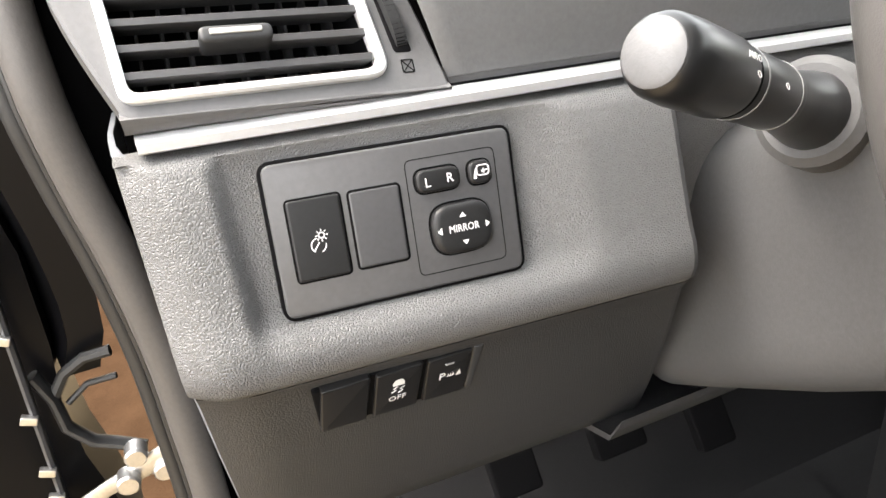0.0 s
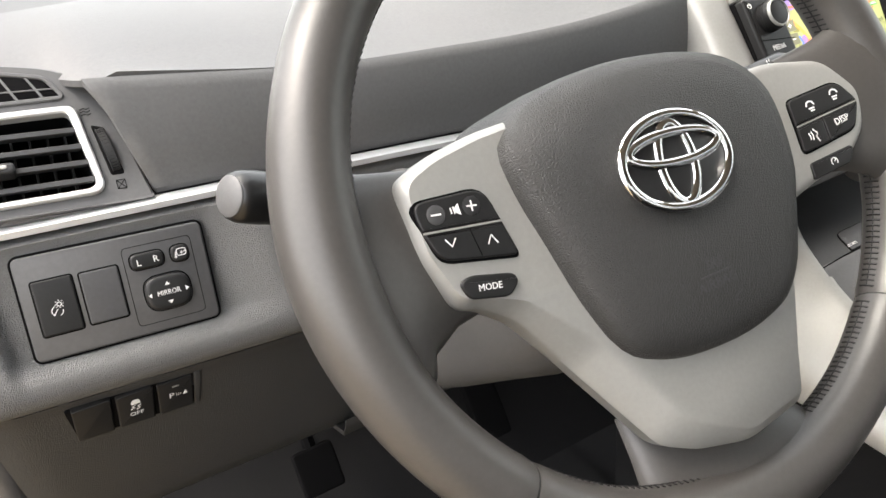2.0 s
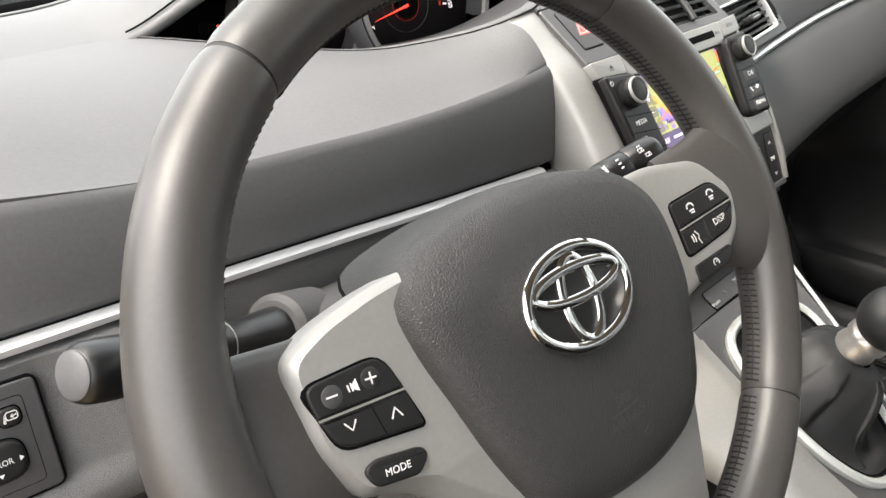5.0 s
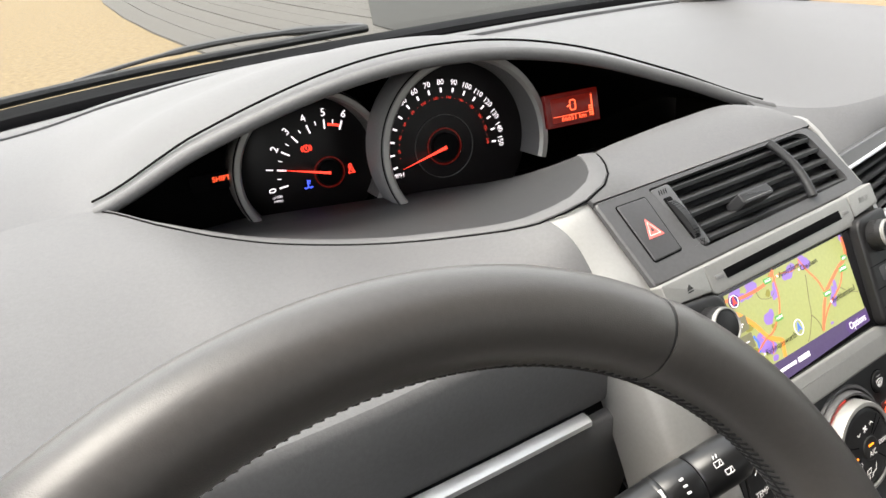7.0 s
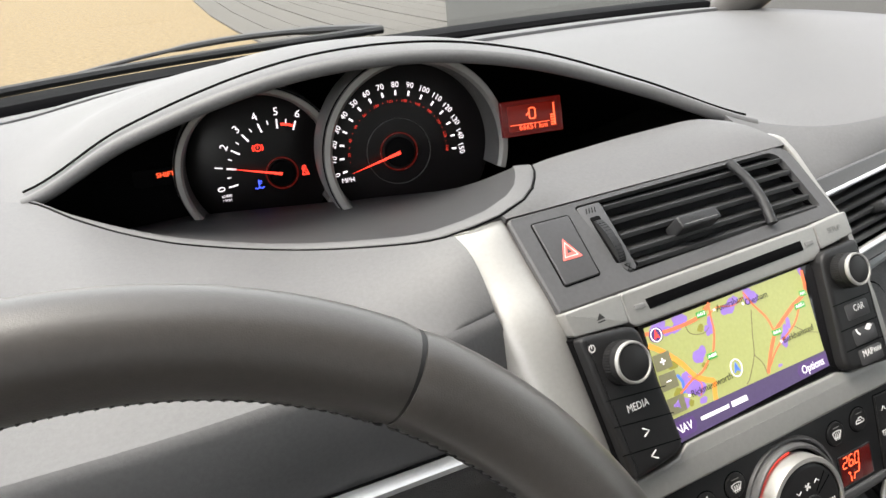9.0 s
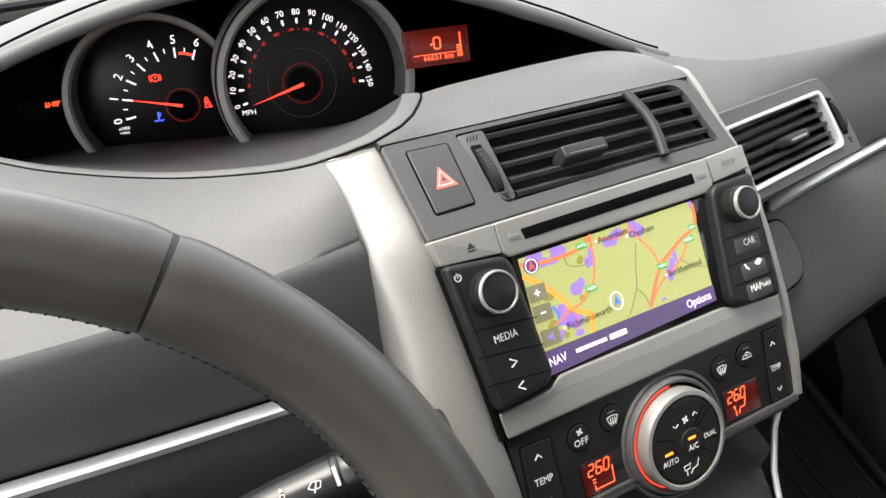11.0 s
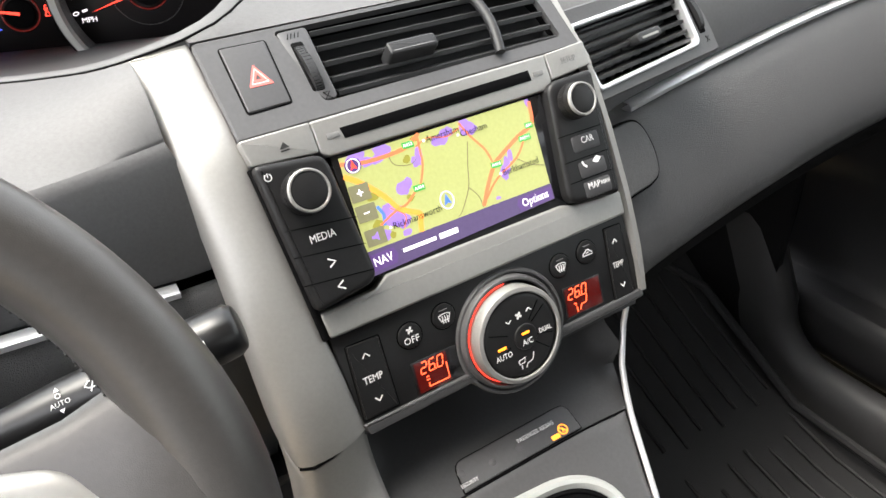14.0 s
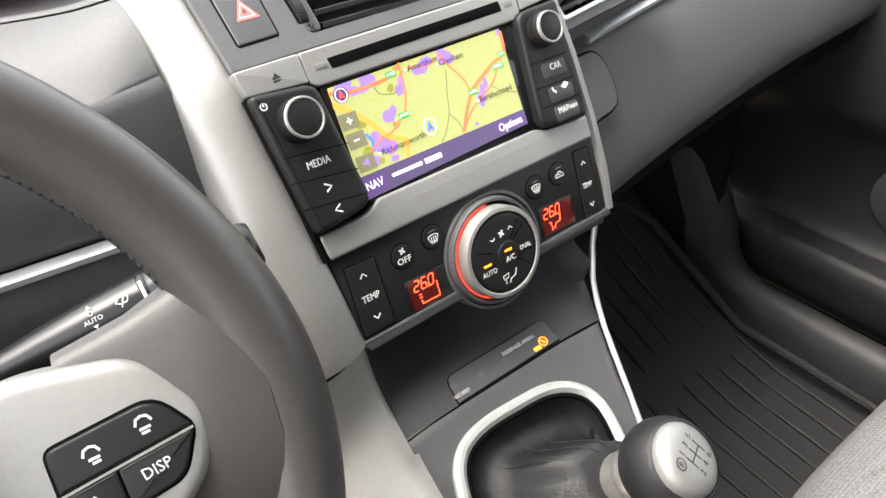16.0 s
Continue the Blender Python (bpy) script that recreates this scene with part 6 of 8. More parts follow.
for u, v, ru, rv in ((0.3, 0.18, 0.02, 0.04), (0.09, 0.62, 0.03, 0.05), (0.1, 0.38, 0.03, 0.04), (0.27, 0.5, 0.02, 0.03), (0.36, 0.03, 0.02, 0.03), (0.14, 0.74, 0.02, 0.03)):
    part("map_wood", shape(blob(u, v, ru, rv), -0.00232), MAPWOOD, screen)
roads = [
    ([(0.0, 0.05), (0.094, 0.088), (0.203, 0.097), (0.305, 0.083), (0.356, 0.038), (0.39, 0.0)], 0.0023, MAPROAD),
    ([(0.0, 0.149), (0.077, 0.262), (0.149, 0.408), (0.196, 0.54), (0.25, 0.61), (0.292, 0.657), (0.282, 0.73), (0.274, 0.808)], 0.003, MAPWAY),
    ([(0.381, 0.03), (0.375, 0.15), (0.37, 0.26), (0.334, 0.415), (0.296, 0.466), (0.24, 0.539), (0.178, 0.562), (0.096, 0.628)], 0.0013, MAPROAD),
    ([(1.0, 0.027), (0.985, 0.233), (0.886, 0.314), (0.766, 0.432), (0.724, 0.487), (0.665, 0.638), (0.614, 0.803)], 0.0025, MAPROAD),
    ([(0.93, 0.33), (0.856, 0.49), (0.717, 0.619), (0.636, 0.754)], 0.0012, MAPROAD),
    ([(0.6, 0.02), (0.64, 0.16), (0.7, 0.33), (0.724, 0.487)], 0.0012, MAPROAD),
    ([(0.36, 0.1), (0.43, 0.06), (0.52, 0.1), (0.6, 0.06)], 0.0007, MAPROAD),
    ([(0.62, 0.2), (0.6, 0.33), (0.585, 0.423), (0.562, 0.594), (0.501, 0.765), (0.47, 0.81)], 0.00045, MAPTHIN),
    ([(0.562, 0.594), (0.6, 0.7), (0.61, 0.81)], 0.00045, MAPTHIN),
    ([(0.22, 0.09), (0.24, 0.19), (0.31, 0.23), (0.35, 0.2)], 0.00045, MAPTHIN),
    ([(0.85, 0.5), (0.92, 0.6), (1.0, 0.66)], 0.00045, MAPTHIN),
    ([(0.16, 0.52), (0.22, 0.62), (0.2, 0.72)], 0.0007, MAPROAD),
]
for pts, w, mt in roads:
    road_at = smooth_keys([(i, *p) for i, p in enumerate(pts)])
    part("map_road", lines([[mp(*road_at(t)) for t in np.linspace(0, len(pts) - 1, 4 * len(pts))]], w, -0.0024), mt, screen)
part("map_river", lines([[mp(0.105, 0.47), mp(0.125, 0.55), mp(0.115, 0.64)]], 0.0019, -0.00235), MAPWATER, screen)
for u, v, t in ((0.325, 0.065, "A413"), (0.321, 0.443, "A404"), (0.734, 0.488, "A416"), (0.925, 0.342, "A4251"), (0.965, 0.243, "A41")):
    x, z = mp(u, v)
    w = 0.0016 * len(t) + 0.0012
    part("road_sign", shape(rrect(w, 0.0038, 0.0003, x, z), -0.0026), MAPSIGN, screen, "green road number sign")
    words("lettering", t, 0.003, SCREENWHITE, screen, x, z, -0.0027, turn=1.5)
for u, v, t in ((0.405, 0.072, "Amersham"), (0.58, 0.12, "Chesham"), (0.745, 0.585, "Berkhamsted"), (0.137, 0.674, "Rickmansworth")):
    x, z = mp(u, v)
    words("lettering", t, 0.0058, MAPTEXT, screen, x + 0.0014, z, -0.0028, align="LEFT", width=0.92, turn=1.8)
    part("town_dot", ringplate(oval(0.0008, 0.0008, x, z, 10), oval(0.0004, 0.0004, x, z, 10), -0.0028, -0.0025, 0.00005), SCREENWHITE, screen)
part("map_bar", shape([mp(0, 0.795), mp(1, 0.845), mp(1, 1), mp(0, 1)], -0.003), MAPBAR, screen, "dark purple menu bar")
part("bar_key", shape([mp(0.0, 0.83), mp(0.12, 0.835), mp(0.135, 0.9), mp(0.12, 0.97), mp(0.0, 0.97)], -0.0031), MAPKEY, screen)
part("bar_key", shape([mp(0.8, 0.86), mp(0.995, 0.87), mp(0.995, 0.99), mp(0.8, 0.985), mp(0.785, 0.92)], -0.0031), MAPKEY, screen)
words("lettering", "NAV", 0.0072, SCREENWHITE, screen, *mp(0.06, 0.9), -0.0033, width=0.85, turn=2)
words("lettering", "Options", 0.0075, SCREENWHITE, screen, *mp(0.892, 0.925), -0.0033, width=0.85, turn=2)
part("address_bar", shape([mp(0.16, 0.88), mp(0.33, 0.888), mp(0.33, 0.92), mp(0.16, 0.912)], -0.0033), SCREENWHITE, screen, "pale bar in place of a street name")
part("address_bar", shape([mp(0.348, 0.881), mp(0.445, 0.886), mp(0.445, 0.934), mp(0.348, 0.929)], -0.0033), SCREENWHITE, screen)
for u, v in ((0.048, 0.316), (0.051, 0.489), (0.059, 0.7)):
    part("map_key", shape(rrect(0.0125, 0.0098, 0.0008, *mp(u, v)), -0.0026), MAPSMOKE, screen)
x, z = mp(0.048, 0.316)
part("plus_sign", lines([[(x - 0.002, z), (x + 0.002, z)], [(x, z - 0.002), (x, z + 0.002)]], 0.0008, -0.0028), SCREENWHITE, screen)
x, z = mp(0.051, 0.489)
part("plus_dish", slab(oval(0.0042, 0.0042, -0.1125, 0.0008, 20), -0.0035, -0.003, 0.0002), GREYBTN, wheel)
part("minus_sign", lines([[(x - 0.0018, z), (x + 0.0018, z)]], 0.0008, -0.0028), SCREENWHITE, screen)
x, z = mp(0.059, 0.7)
part("speaker_sign", shape([(x - 0.0024, z - 0.0009), (x - 0.0004, z - 0.0009), (x + 0.0018, z - 0.0026), (x + 0.0018, z + 0.0026), (x - 0.0004, z + 0.0009), (x - 0.0024, z + 0.0009)], -0.0028), MAPPURPLE, screen)
x, z = mp(0.053, 0.088)
part("compass_field", shape(oval(0.0052, 0.0045, x, z, 20), -0.0026), MAPKEY, screen)
part("compass_ring", ringplate(oval(0.0042, 0.0042, x, z, 24), oval(0.0036, 0.0036, x, z, 24), -0.0028, -0.0026, 0.00005), SCREENWHITE, screen)
part("compass_needle", shape([(x, z + 0.0033), (x - 0.0019, z - 0.0022), (x, z - 0.0013), (x + 0.0019, z - 0.0022)], -0.0029), REDGLOW, screen)
x, z = mp(0.436, 0.63)
part("cursor_ring", ringplate(oval(0.0048, 0.0056, x, z, 24), oval(0.0042, 0.005, x, z, 24), -0.0028, -0.0026, 0.00005), SCREENWHITE, screen)
part("cursor_arrow", shape([(x, z + 0.0038), (x - 0.0026, z - 0.0028), (x, z - 0.0015), (x + 0.0026, z - 0.0028)], -0.0029), MAPWATER, screen)

# ---- climate panel ----
cp = thing("climate_panel", CM, "black climate control panel with red displays and a round dial", "climate panel")
cq = rounded([(-0.1085, 0.0262), (0.1128, 0.0295), (0.1185, -0.027), (-0.1025, -0.031)], [0.0008, 0.0008, 0.002, 0.001])
DX0, DZ0 = 0.0072, -0.016
part("panel", slab(cq, -0.0012, 0.006, 0.0006), BUTTON, cp, "black panel face")
part("dial_skirt", stack([(oval(0.0415, 0.0415, DX0, DZ0, 64), 0.012), (oval(0.0415, 0.0415, DX0, DZ0, 64), -0.0015), (oval(0.0405, 0.0405, DX0, DZ0, 64), -0.003), (oval(0.039, 0.039, DX0, DZ0, 64), -0.003), (oval(0.038, 0.038, DX0, DZ0, 64), 0.0)]), SHROUD, cp, "grey skirt under the dial")
part("bottom_trim", dome(rounded([(-0.104, -0.031), (0.118, -0.0272), (0.119, -0.0335), (-0.101, -0.0385)], 0.0018), -0.003, 0.008, 4, 0.0016), PLATE, cp, "grey lower lip")
for q in ([(-0.1012, 0.0178), (-0.0805, 0.0172), (-0.0792, -0.0285), (-0.1018, -0.0288)], [(0.0941, 0.0241), (0.1084, 0.0236), (0.112, -0.028), (0.0936, -0.0275)]):
    key("temperature_key", rounded(q, 0.0008), -0.0022, BUTTON, cp, label="black temperature key", base=-0.0014)
words("lettering", "TEMP", 0.0062, PRINT, cp, -0.0905, -0.0058, -0.0026, width=0.85)
words("lettering", "TEMP", 0.0058, PRINT, cp, 0.1008, -0.0032, -0.0026, width=0.7)
for stroke in [[(-0.0935, 0.0078), (-0.0912, 0.0105), (-0.0888, 0.0078)], [(-0.0925, -0.0178), (-0.0902, -0.0206), (-0.0878, -0.0178)], [(0.099, 0.0125), (0.101, 0.0152), (0.103, 0.0125)], [(0.1, -0.0175), (0.102, -0.0203), (0.104, -0.0175)]]:
    part("chevron", lines([stroke], 0.0009, -0.0026), PRINT, cp)
for nm, x0, z0 in (("fan_off_button", -0.0615, 0.0092), ("demist_button", -0.0372, 0.0122), ("rear_demist_button", 0.0532, 0.0125), ("recirculation_button", 0.0762, 0.0142)):
    key(nm, oval(0.0078, 0.0078, x0, z0, 32), -0.0026, BUTTON, cp, label="round black button", base=-0.0014)
words("lettering", "OFF", 0.006, PRINT, cp, -0.0615, 0.0065, -0.003)
fan = [[(-0.0615 + 0.0003 * math.cos(radians(a)), 0.0128 + 0.0003 * math.sin(radians(a))), (-0.0615 + 0.0022 * math.cos(radians(a + 15)), 0.0128 + 0.0022 * math.sin(radians(a + 15)))] for a in (45, 135, 225, 315)]
part("fan_sign", lines(fan, 0.0012, -0.003), PRINT, cp)


def heat(cx, cz, bm=None):
    return lines([[(cx - 0.004, cz + 0.0018), (cx - 0.0015, cz + 0.0026), (cx + 0.0015, cz + 0.0026), (cx + 0.004, cz + 0.0018), (cx + 0.0026, cz - 0.0018), (cx - 0.0026, cz - 0.0018), (cx - 0.004, cz + 0.0018)]] + [[(cx + i * 0.0017, cz + 0.0014), (cx + i * 0.0017 + 0.0004, cz), (cx + i * 0.0017, cz - 0.0014), (cx + i * 0.0017 + 0.0003, cz - 0.0034)] for i in (-1, 0, 1)], 0.0006, -0.003, bm=bm)


part("demist_sign", heat(-0.0372, 0.0115), PRINT, cp)
part("demist_sign", heat(0.0532, 0.0118), PRINT, cp)
part("recirculation_sign", lines([[(0.0722, 0.0122), (0.0728, 0.0142), (0.0745, 0.0145), (0.0755, 0.0158), (0.0775, 0.0158), (0.0785, 0.0145), (0.08, 0.0138), (0.0802, 0.0122), (0.0722, 0.0122)], [(0.075, 0.0138), (0.0775, 0.0138)]], 0.0006, -0.003), PRINT, cp)
for x0, z0 in ((-0.0372, 0.0165), (0.0532, 0.0168), (0.0762, 0.0188)):
    part("indicator", lines([[(x0 - 0.0028, z0), (x0 + 0.0028, z0)]], 0.0005, -0.0029), GREYPRINT, cp)
def digits(text, x, z, w, h):
    """Slanted seven-segment figures starting at x, z."""
    ends = {"a": ((0, 1), (1, 1)), "b": ((1, 1), (1, 0.5)), "c": ((1, 0.5), (1, 0)), "d": ((0, 0), (1, 0)), "e": ((0, 0.5), (0, 0)), "f": ((0, 1), (0, 0.5)), "g": ((0, 0.5), (1, 0.5))}
    lit = {"2": "abged", "6": "acdefg", "0": "abcdef"}
    segs = []
    for ch in text:
        if ch == ".":
            segs.append([(x - 0.0013, z), (x - 0.0007, z)])
            continue
        for k in lit[ch]:
            (u0, v0), (u1, v1) = ends[k]
            u0, v0, u1, v1 = u0 + (u1 - u0) * 0.1, v0 + (v1 - v0) * 0.1, u1 - (u1 - u0) * 0.1, v1 - (v1 - v0) * 0.1
            segs.append([(x + w * u + 0.18 * h * v, z + h * v) for u, v in ((u0, v0), (u1, v1))])
        x += w * 1.5
    return lines(segs, 0.0008, -0.0021)


for x0, z0, w, nm in ((-0.0475, -0.0188, 0.036, "L"), (0.0672, -0.0148, 0.0315, "R")):
    d = part("temperature_display", slab(rrect(w + 0.0012, 0.0218, 0.0006, x0, z0), -0.0016, 0.002, 0.0002), GLOSS, cp, "red lit temperature display")
    part("display_glow", slab(rrect(w * 0.62, 0.0195, 0.0003, x0 - w * 0.15, z0), -0.0018, -0.0012, 0.0001), REDDIM, d)
    part("display_glow", slab(rrect(w * 0.4, 0.0195, 0.0003, x0 + w * 0.28, z0), -0.00175, -0.0012, 0.0001), REDDIM, d) if nm == "R" else None
    part("lettering", digits("26.0", x0 - w * 0.14 - 0.0082, z0 + 0.0018, 0.0038, 0.0072), ORANGERED, d, "seven-segment figures")
    if nm == "L":
        part("duct_symbol", lines([[(x0 - 0.0095, z0 - 0.0075), (x0 + 0.0045, z0 - 0.0075), (x0 + 0.0045, z0 + 0.003)], [(x0 - 0.0105, z0 - 0.001), (x0 - 0.0085, z0 - 0.001)], [(x0 - 0.0105, z0 - 0.003), (x0 - 0.0085, z0 - 0.003)], [(x0 - 0.0095, z0 - 0.0075), (x0 - 0.0095, z0 - 0.005)]], 0.0008, -0.0021), ORANGERED, d)
    else:
        part("air_symbol", lines([[(x0 - 0.0085, z0 - 0.002), (x0 - 0.0065, z0 - 0.0025), (x0 - 0.0075, z0 - 0.004)], [(x0 + 0.003, z0 + 0.0015), (x0 + 0.0015, z0 - 0.004), (x0 - 0.0025, z0 - 0.0042), (x0 - 0.0042, z0 - 0.0078)], [(x0 - 0.0065, z0 - 0.005), (x0 - 0.0065, z0 - 0.0085)]], 0.0009, -0.0021), ORANGERED, d)
# the dial
DX, DZ = 0.0055, -0.015
part("dial_collar", stack([(oval(0.0372, 0.0372, DX, DZ, 64), 0.008), (oval(0.0372, 0.0372, DX, DZ, 64), -0.0045), (oval(0.036, 0.036, DX, DZ, 64), -0.0072), (oval(0.0345, 0.0345, DX, DZ, 64), -0.0072), (oval(0.0335, 0.0335, DX, DZ, 64), -0.004)], cap1=False), SHROUD, cp, "grey dial collar")
part("dial_gap", slab(oval(0.034, 0.034, DX, DZ, 64), -0.0045, 0.002, 0.0002), BLACK, cp)
arc = [(DX + 0.0325 * math.cos(radians(a)), DZ + 0.0325 * math.sin(radians(a))) for a in range(88, 250, 4)]
part("dial_glow", lines([arc], 0.0008, -0.0053), REDGLOW, cp, "red lit arc")
dial = part("dial", stack([(oval(0.0318, 0.0318, DX, DZ, 64), -0.004), (oval(0.0316, 0.0316, DX, DZ, 64), -0.013), (oval(0.0308, 0.0308, DX, DZ, 64), -0.0152), (oval(0.0285, 0.0285, DX, DZ, 64), -0.0156), (oval(0.0276, 0.0276, DX, DZ, 64), -0.0148)], cap1=False), SILVER, cp, "brushed silver dial ring")
part("dial_face", dome(oval(0.0278, 0.0278, DX, DZ, 56), -0.0152, -0.01, 5, 0.004), BUTTON, dial, "black dial face")
part("centre_key", dome(oval(0.0085, 0.0085, DX + 0.0025, DZ - 0.0015, 32), -0.0163, -0.012, 4, 0.001), BUTTON, dial)
for a in (160, 205, 320, 345, 35, 48):
    ca, sa = math.cos(radians(a)), math.sin(radians(a))
    part("key_split", lines([[(DX + 0.0105 * ca, DZ + 0.0105 * sa), (DX + 0.0245 * ca, DZ + 0.0245 * sa)]], 0.0006, -0.0155), BLACK, dial)
words("lettering", "AUTO", 0.0052, PRINT, dial, DX - 0.0155, DZ - 0.0085, -0.0156, width=0.85)
words("lettering", "A/C", 0.0054, PRINT, dial, DX + 0.0028, DZ - 0.0048, -0.0166, width=0.9)
words("lettering", "DUAL", 0.0047, PRINT, dial, DX + 0.0178, DZ - 0.0022, -0.0156, width=0.8)
part("amber_bar", slab(rrect(0.0062, 0.0016, 0.0004, DX - 0.0158, DZ - 0.003), -0.0157, -0.015, 0.0001), ORANGE, dial, "lit amber bar")
part("amber_bar", slab(rrect(0.0058, 0.0016, 0.0004, DX + 0.0025, DZ + 0.0012), -0.0167, -0.016, 0.0001), ORANGE, dial, "lit amber bar")
fan = [[(DX + 0.0005 + 0.0003 * math.cos(radians(a)), DZ + 0.0135 + 0.0003 * math.sin(radians(a))), (DX + 0.0005 + 0.0024 * math.cos(radians(a + 15)), DZ + 0.0135 + 0.0024 * math.sin(radians(a + 15)))] for a in (45, 135, 225, 315)]
part("fan_sign", lines(fan, 0.0013, -0.0156), PRINT, dial)
for stroke in [[(DX - 0.0095, DZ + 0.0128), (DX - 0.0075, DZ + 0.011), (DX - 0.0055, DZ + 0.0128)], [(DX + 0.0065, DZ + 0.014), (DX + 0.0085, DZ + 0.0158), (DX + 0.0105, DZ + 0.014)]]:
    part("chevron", lines([stroke], 0.0007, -0.0156), PRINT, dial)
part("air_sign", lines([[(DX - 0.006, DZ - 0.0152), (DX - 0.001, DZ - 0.0145), (DX - 0.002, DZ - 0.0175), (DX - 0.006, DZ - 0.0178), (DX - 0.006, DZ - 0.0152)], [(DX + 0.006, DZ - 0.0135), (DX + 0.0042, DZ - 0.018), (DX, DZ - 0.019), (DX - 0.0015, DZ - 0.0215)], [(DX - 0.0045, DZ - 0.0185), (DX - 0.0045, DZ - 0.0215)]], 0.0006, -0.0156), PRINT, dial)

# ---- passenger side of the dashboard ----
strip2 = smooth_keys([(0.545, 0.2, 0.9565), (0.572, 0.207, 0.959), (0.71, 0.225, 0.968), (0.86, 0.238, 0.977), (1.1, 0.245, 0.988)])
px = np.linspace(0.505, 1.1, 50)
rows = []
for x in px:
    ys, zs = strip2(max(x, 0.545))
    ya, za = arch(x)
    col_ = [(x, ys + 0.035, zs + 0.006), (x, ys + 0.006, zs + 0.006), (x, ys + 0.002, zs + 0.009)]
    yc, zc = ys + 0.02, zs + 0.075
    for t in (0.25, 0.5, 0.75, 1.0):
        col_.append((x, ys + 0.002 + (yc - ys) * t ** 1.4, zs + 0.009 + (zc - zs - 0.009) * t))
    for t in (0.25, 0.5, 0.75, 1.0):
        col_.append((x, yc + (ya - yc) * t, zc + (za - zc) * t + 0.004 * math.sin(math.pi * t)))
    rows.append(col_)
wpart("passenger_pad", grid(list(zip(*rows)), thick=0.004), PAD, dash, "grey passenger pad", angle=60)
wpart("trim_strip", strip_band(strip2, np.linspace(0.572, 1.1, 40), 0.0062), ALU, dash, "bright aluminium trim strip")
glove = thing("glove_box", Matrix.Translation((0.8, 0.2, 0.84)), "dark grained glove box lid under a bright strip", "glove box")
rows = []
for x in np.linspace(0.505, 1.1, 50):
    ys, zs = strip2(max(x, 0.545))
    rows.append([(x, ys + 0.02, zs - 0.004), (x, ys + 0.002, zs - 0.0045), (x, ys - 0.004, zs - 0.008), (x, ys - 0.016, zs - 0.025), (x, ys - 0.03, zs - 0.05), (x, ys - 0.042, zs - 0.08), (x, ys - 0.05, zs - 0.105), (x, ys - 0.05, zs - 0.12), (x, ys - 0.045, zs - 0.128), (x, ys - 0.03, zs - 0.132)])
wpart("lid", grid(list(zip(*rows)), thick=0.004, down=(0, 1, 0)), LID, glove, "grained dark lid", angle=60)
rows = []
for x in np.linspace(0.505, 1.1, 30):
    ys, zs = strip2(max(x, 0.545))
    rows.append([(x, ys - 0.03, zs - 0.133), (x, ys - 0.036, zs - 0.137), (x, ys - 0.03, zs - 0.16), (x, ys + 0.02, zs - 0.19), (x, 0.36, 0.76), (x, 0.5, 0.75)])
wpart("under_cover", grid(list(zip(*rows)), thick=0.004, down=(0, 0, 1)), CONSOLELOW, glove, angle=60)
# small side panel beside the stack
M3 = axes((0.541, 0.179, 0.932), (0.072, 0.012, 0.0), (0.0, 0.03, 0.05))
wp = part("side_lid", dome(rounded([(-0.045, 0.027), (0.03, 0.025), (0.038, 0.0), (0.034, -0.022), (0.02, -0.026), (-0.045, -0.028)], [0.002, 0.012, 0.012, 0.008, 0.004, 0.002], 4), -0.004, 0.004, 4, 0.0015), LID, glove, "grained side lid")
wp.matrix_basis = glove.matrix_basis.inverted() @ M3
wp = part("side_lid_gap", slab(inset(rounded([(-0.045, 0.027), (0.03, 0.025), (0.038, 0.0), (0.034, -0.022), (0.02, -0.026), (-0.045, -0.028)], [0.002, 0.012, 0.012, 0.008, 0.004, 0.002], 4), -0.0018), -0.0028, 0.004, 0.0003), BLACK, glove)
wp.matrix_basis = glove.matrix_basis.inverted() @ M3

V2 = axes((0.5735, 0.2045, 1.0155), (0.108, 0.014, 0.003), (0, 0.029, 0.042))
pv = thing("air_vent", V2, "grey passenger air vent with a bright frame", "air vent", "dashboard vents")
outer = rounded([(-0.066, 0.0245), (0.0562, 0.0245), (0.0585, -0.024), (-0.062, -0.0262)], [0.004, 0.006, 0.008, 0.004], 5)
hole = rounded([(-0.063, 0.0215), (0.052, 0.0212), (0.054, -0.0205), (-0.059, -0.0226)], [0.003, 0.004, 0.006, 0.003], 5)
mod = rounded([(-0.069, 0.036), (0.0655, 0.0345), (0.0785, 0.0), (0.08, -0.033), (-0.067, -0.0335)], [0.002, 0.01, 0.02, 0.003, 0.003], 5)
part("surround", plate_with_hole(mod, outer, -0.002, 0.012), PLATE, pv, "matt grey surround")
part("frame", ringplate(outer, hole, -0.0045, 0.01, 0.0009), ALU, pv, "bright frame")
part("duct", stack([(hole, 0.004), (inset(hole, 0.004), 0.045)], cap0=False), BLACK, pv)
vent_slats(pv, np.linspace(-0.061, 0.053, 6), (0.0145, 0.0062, -0.002, -0.0102, -0.0172), 20, 0.014, 0.0024)
cross_fins(pv, np.linspace(-0.05, 0.042, 9), -0.02, 0.02, 0.016, 0.03)
part("tab", dome(rrect(0.0262, 0.0075, 0.003, 0.002, -0.002), -0.0085, 0.004, rim=0.0018), SLAT, pv, "dark vane tab")
part("tab_insert", slab(rrect(0.0185, 0.0018, 0.0008, 0.002, -0.0028), -0.0089, -0.0075, 0.0003), SILVER, pv)
part("wheel_slot", slab(rounded([(0.0605, 0.017), (0.0672, 0.015), (0.0705, -0.016), (0.0635, -0.016)], 0.0015), -0.0027, 0.002, 0.0004), BLACK, pv)
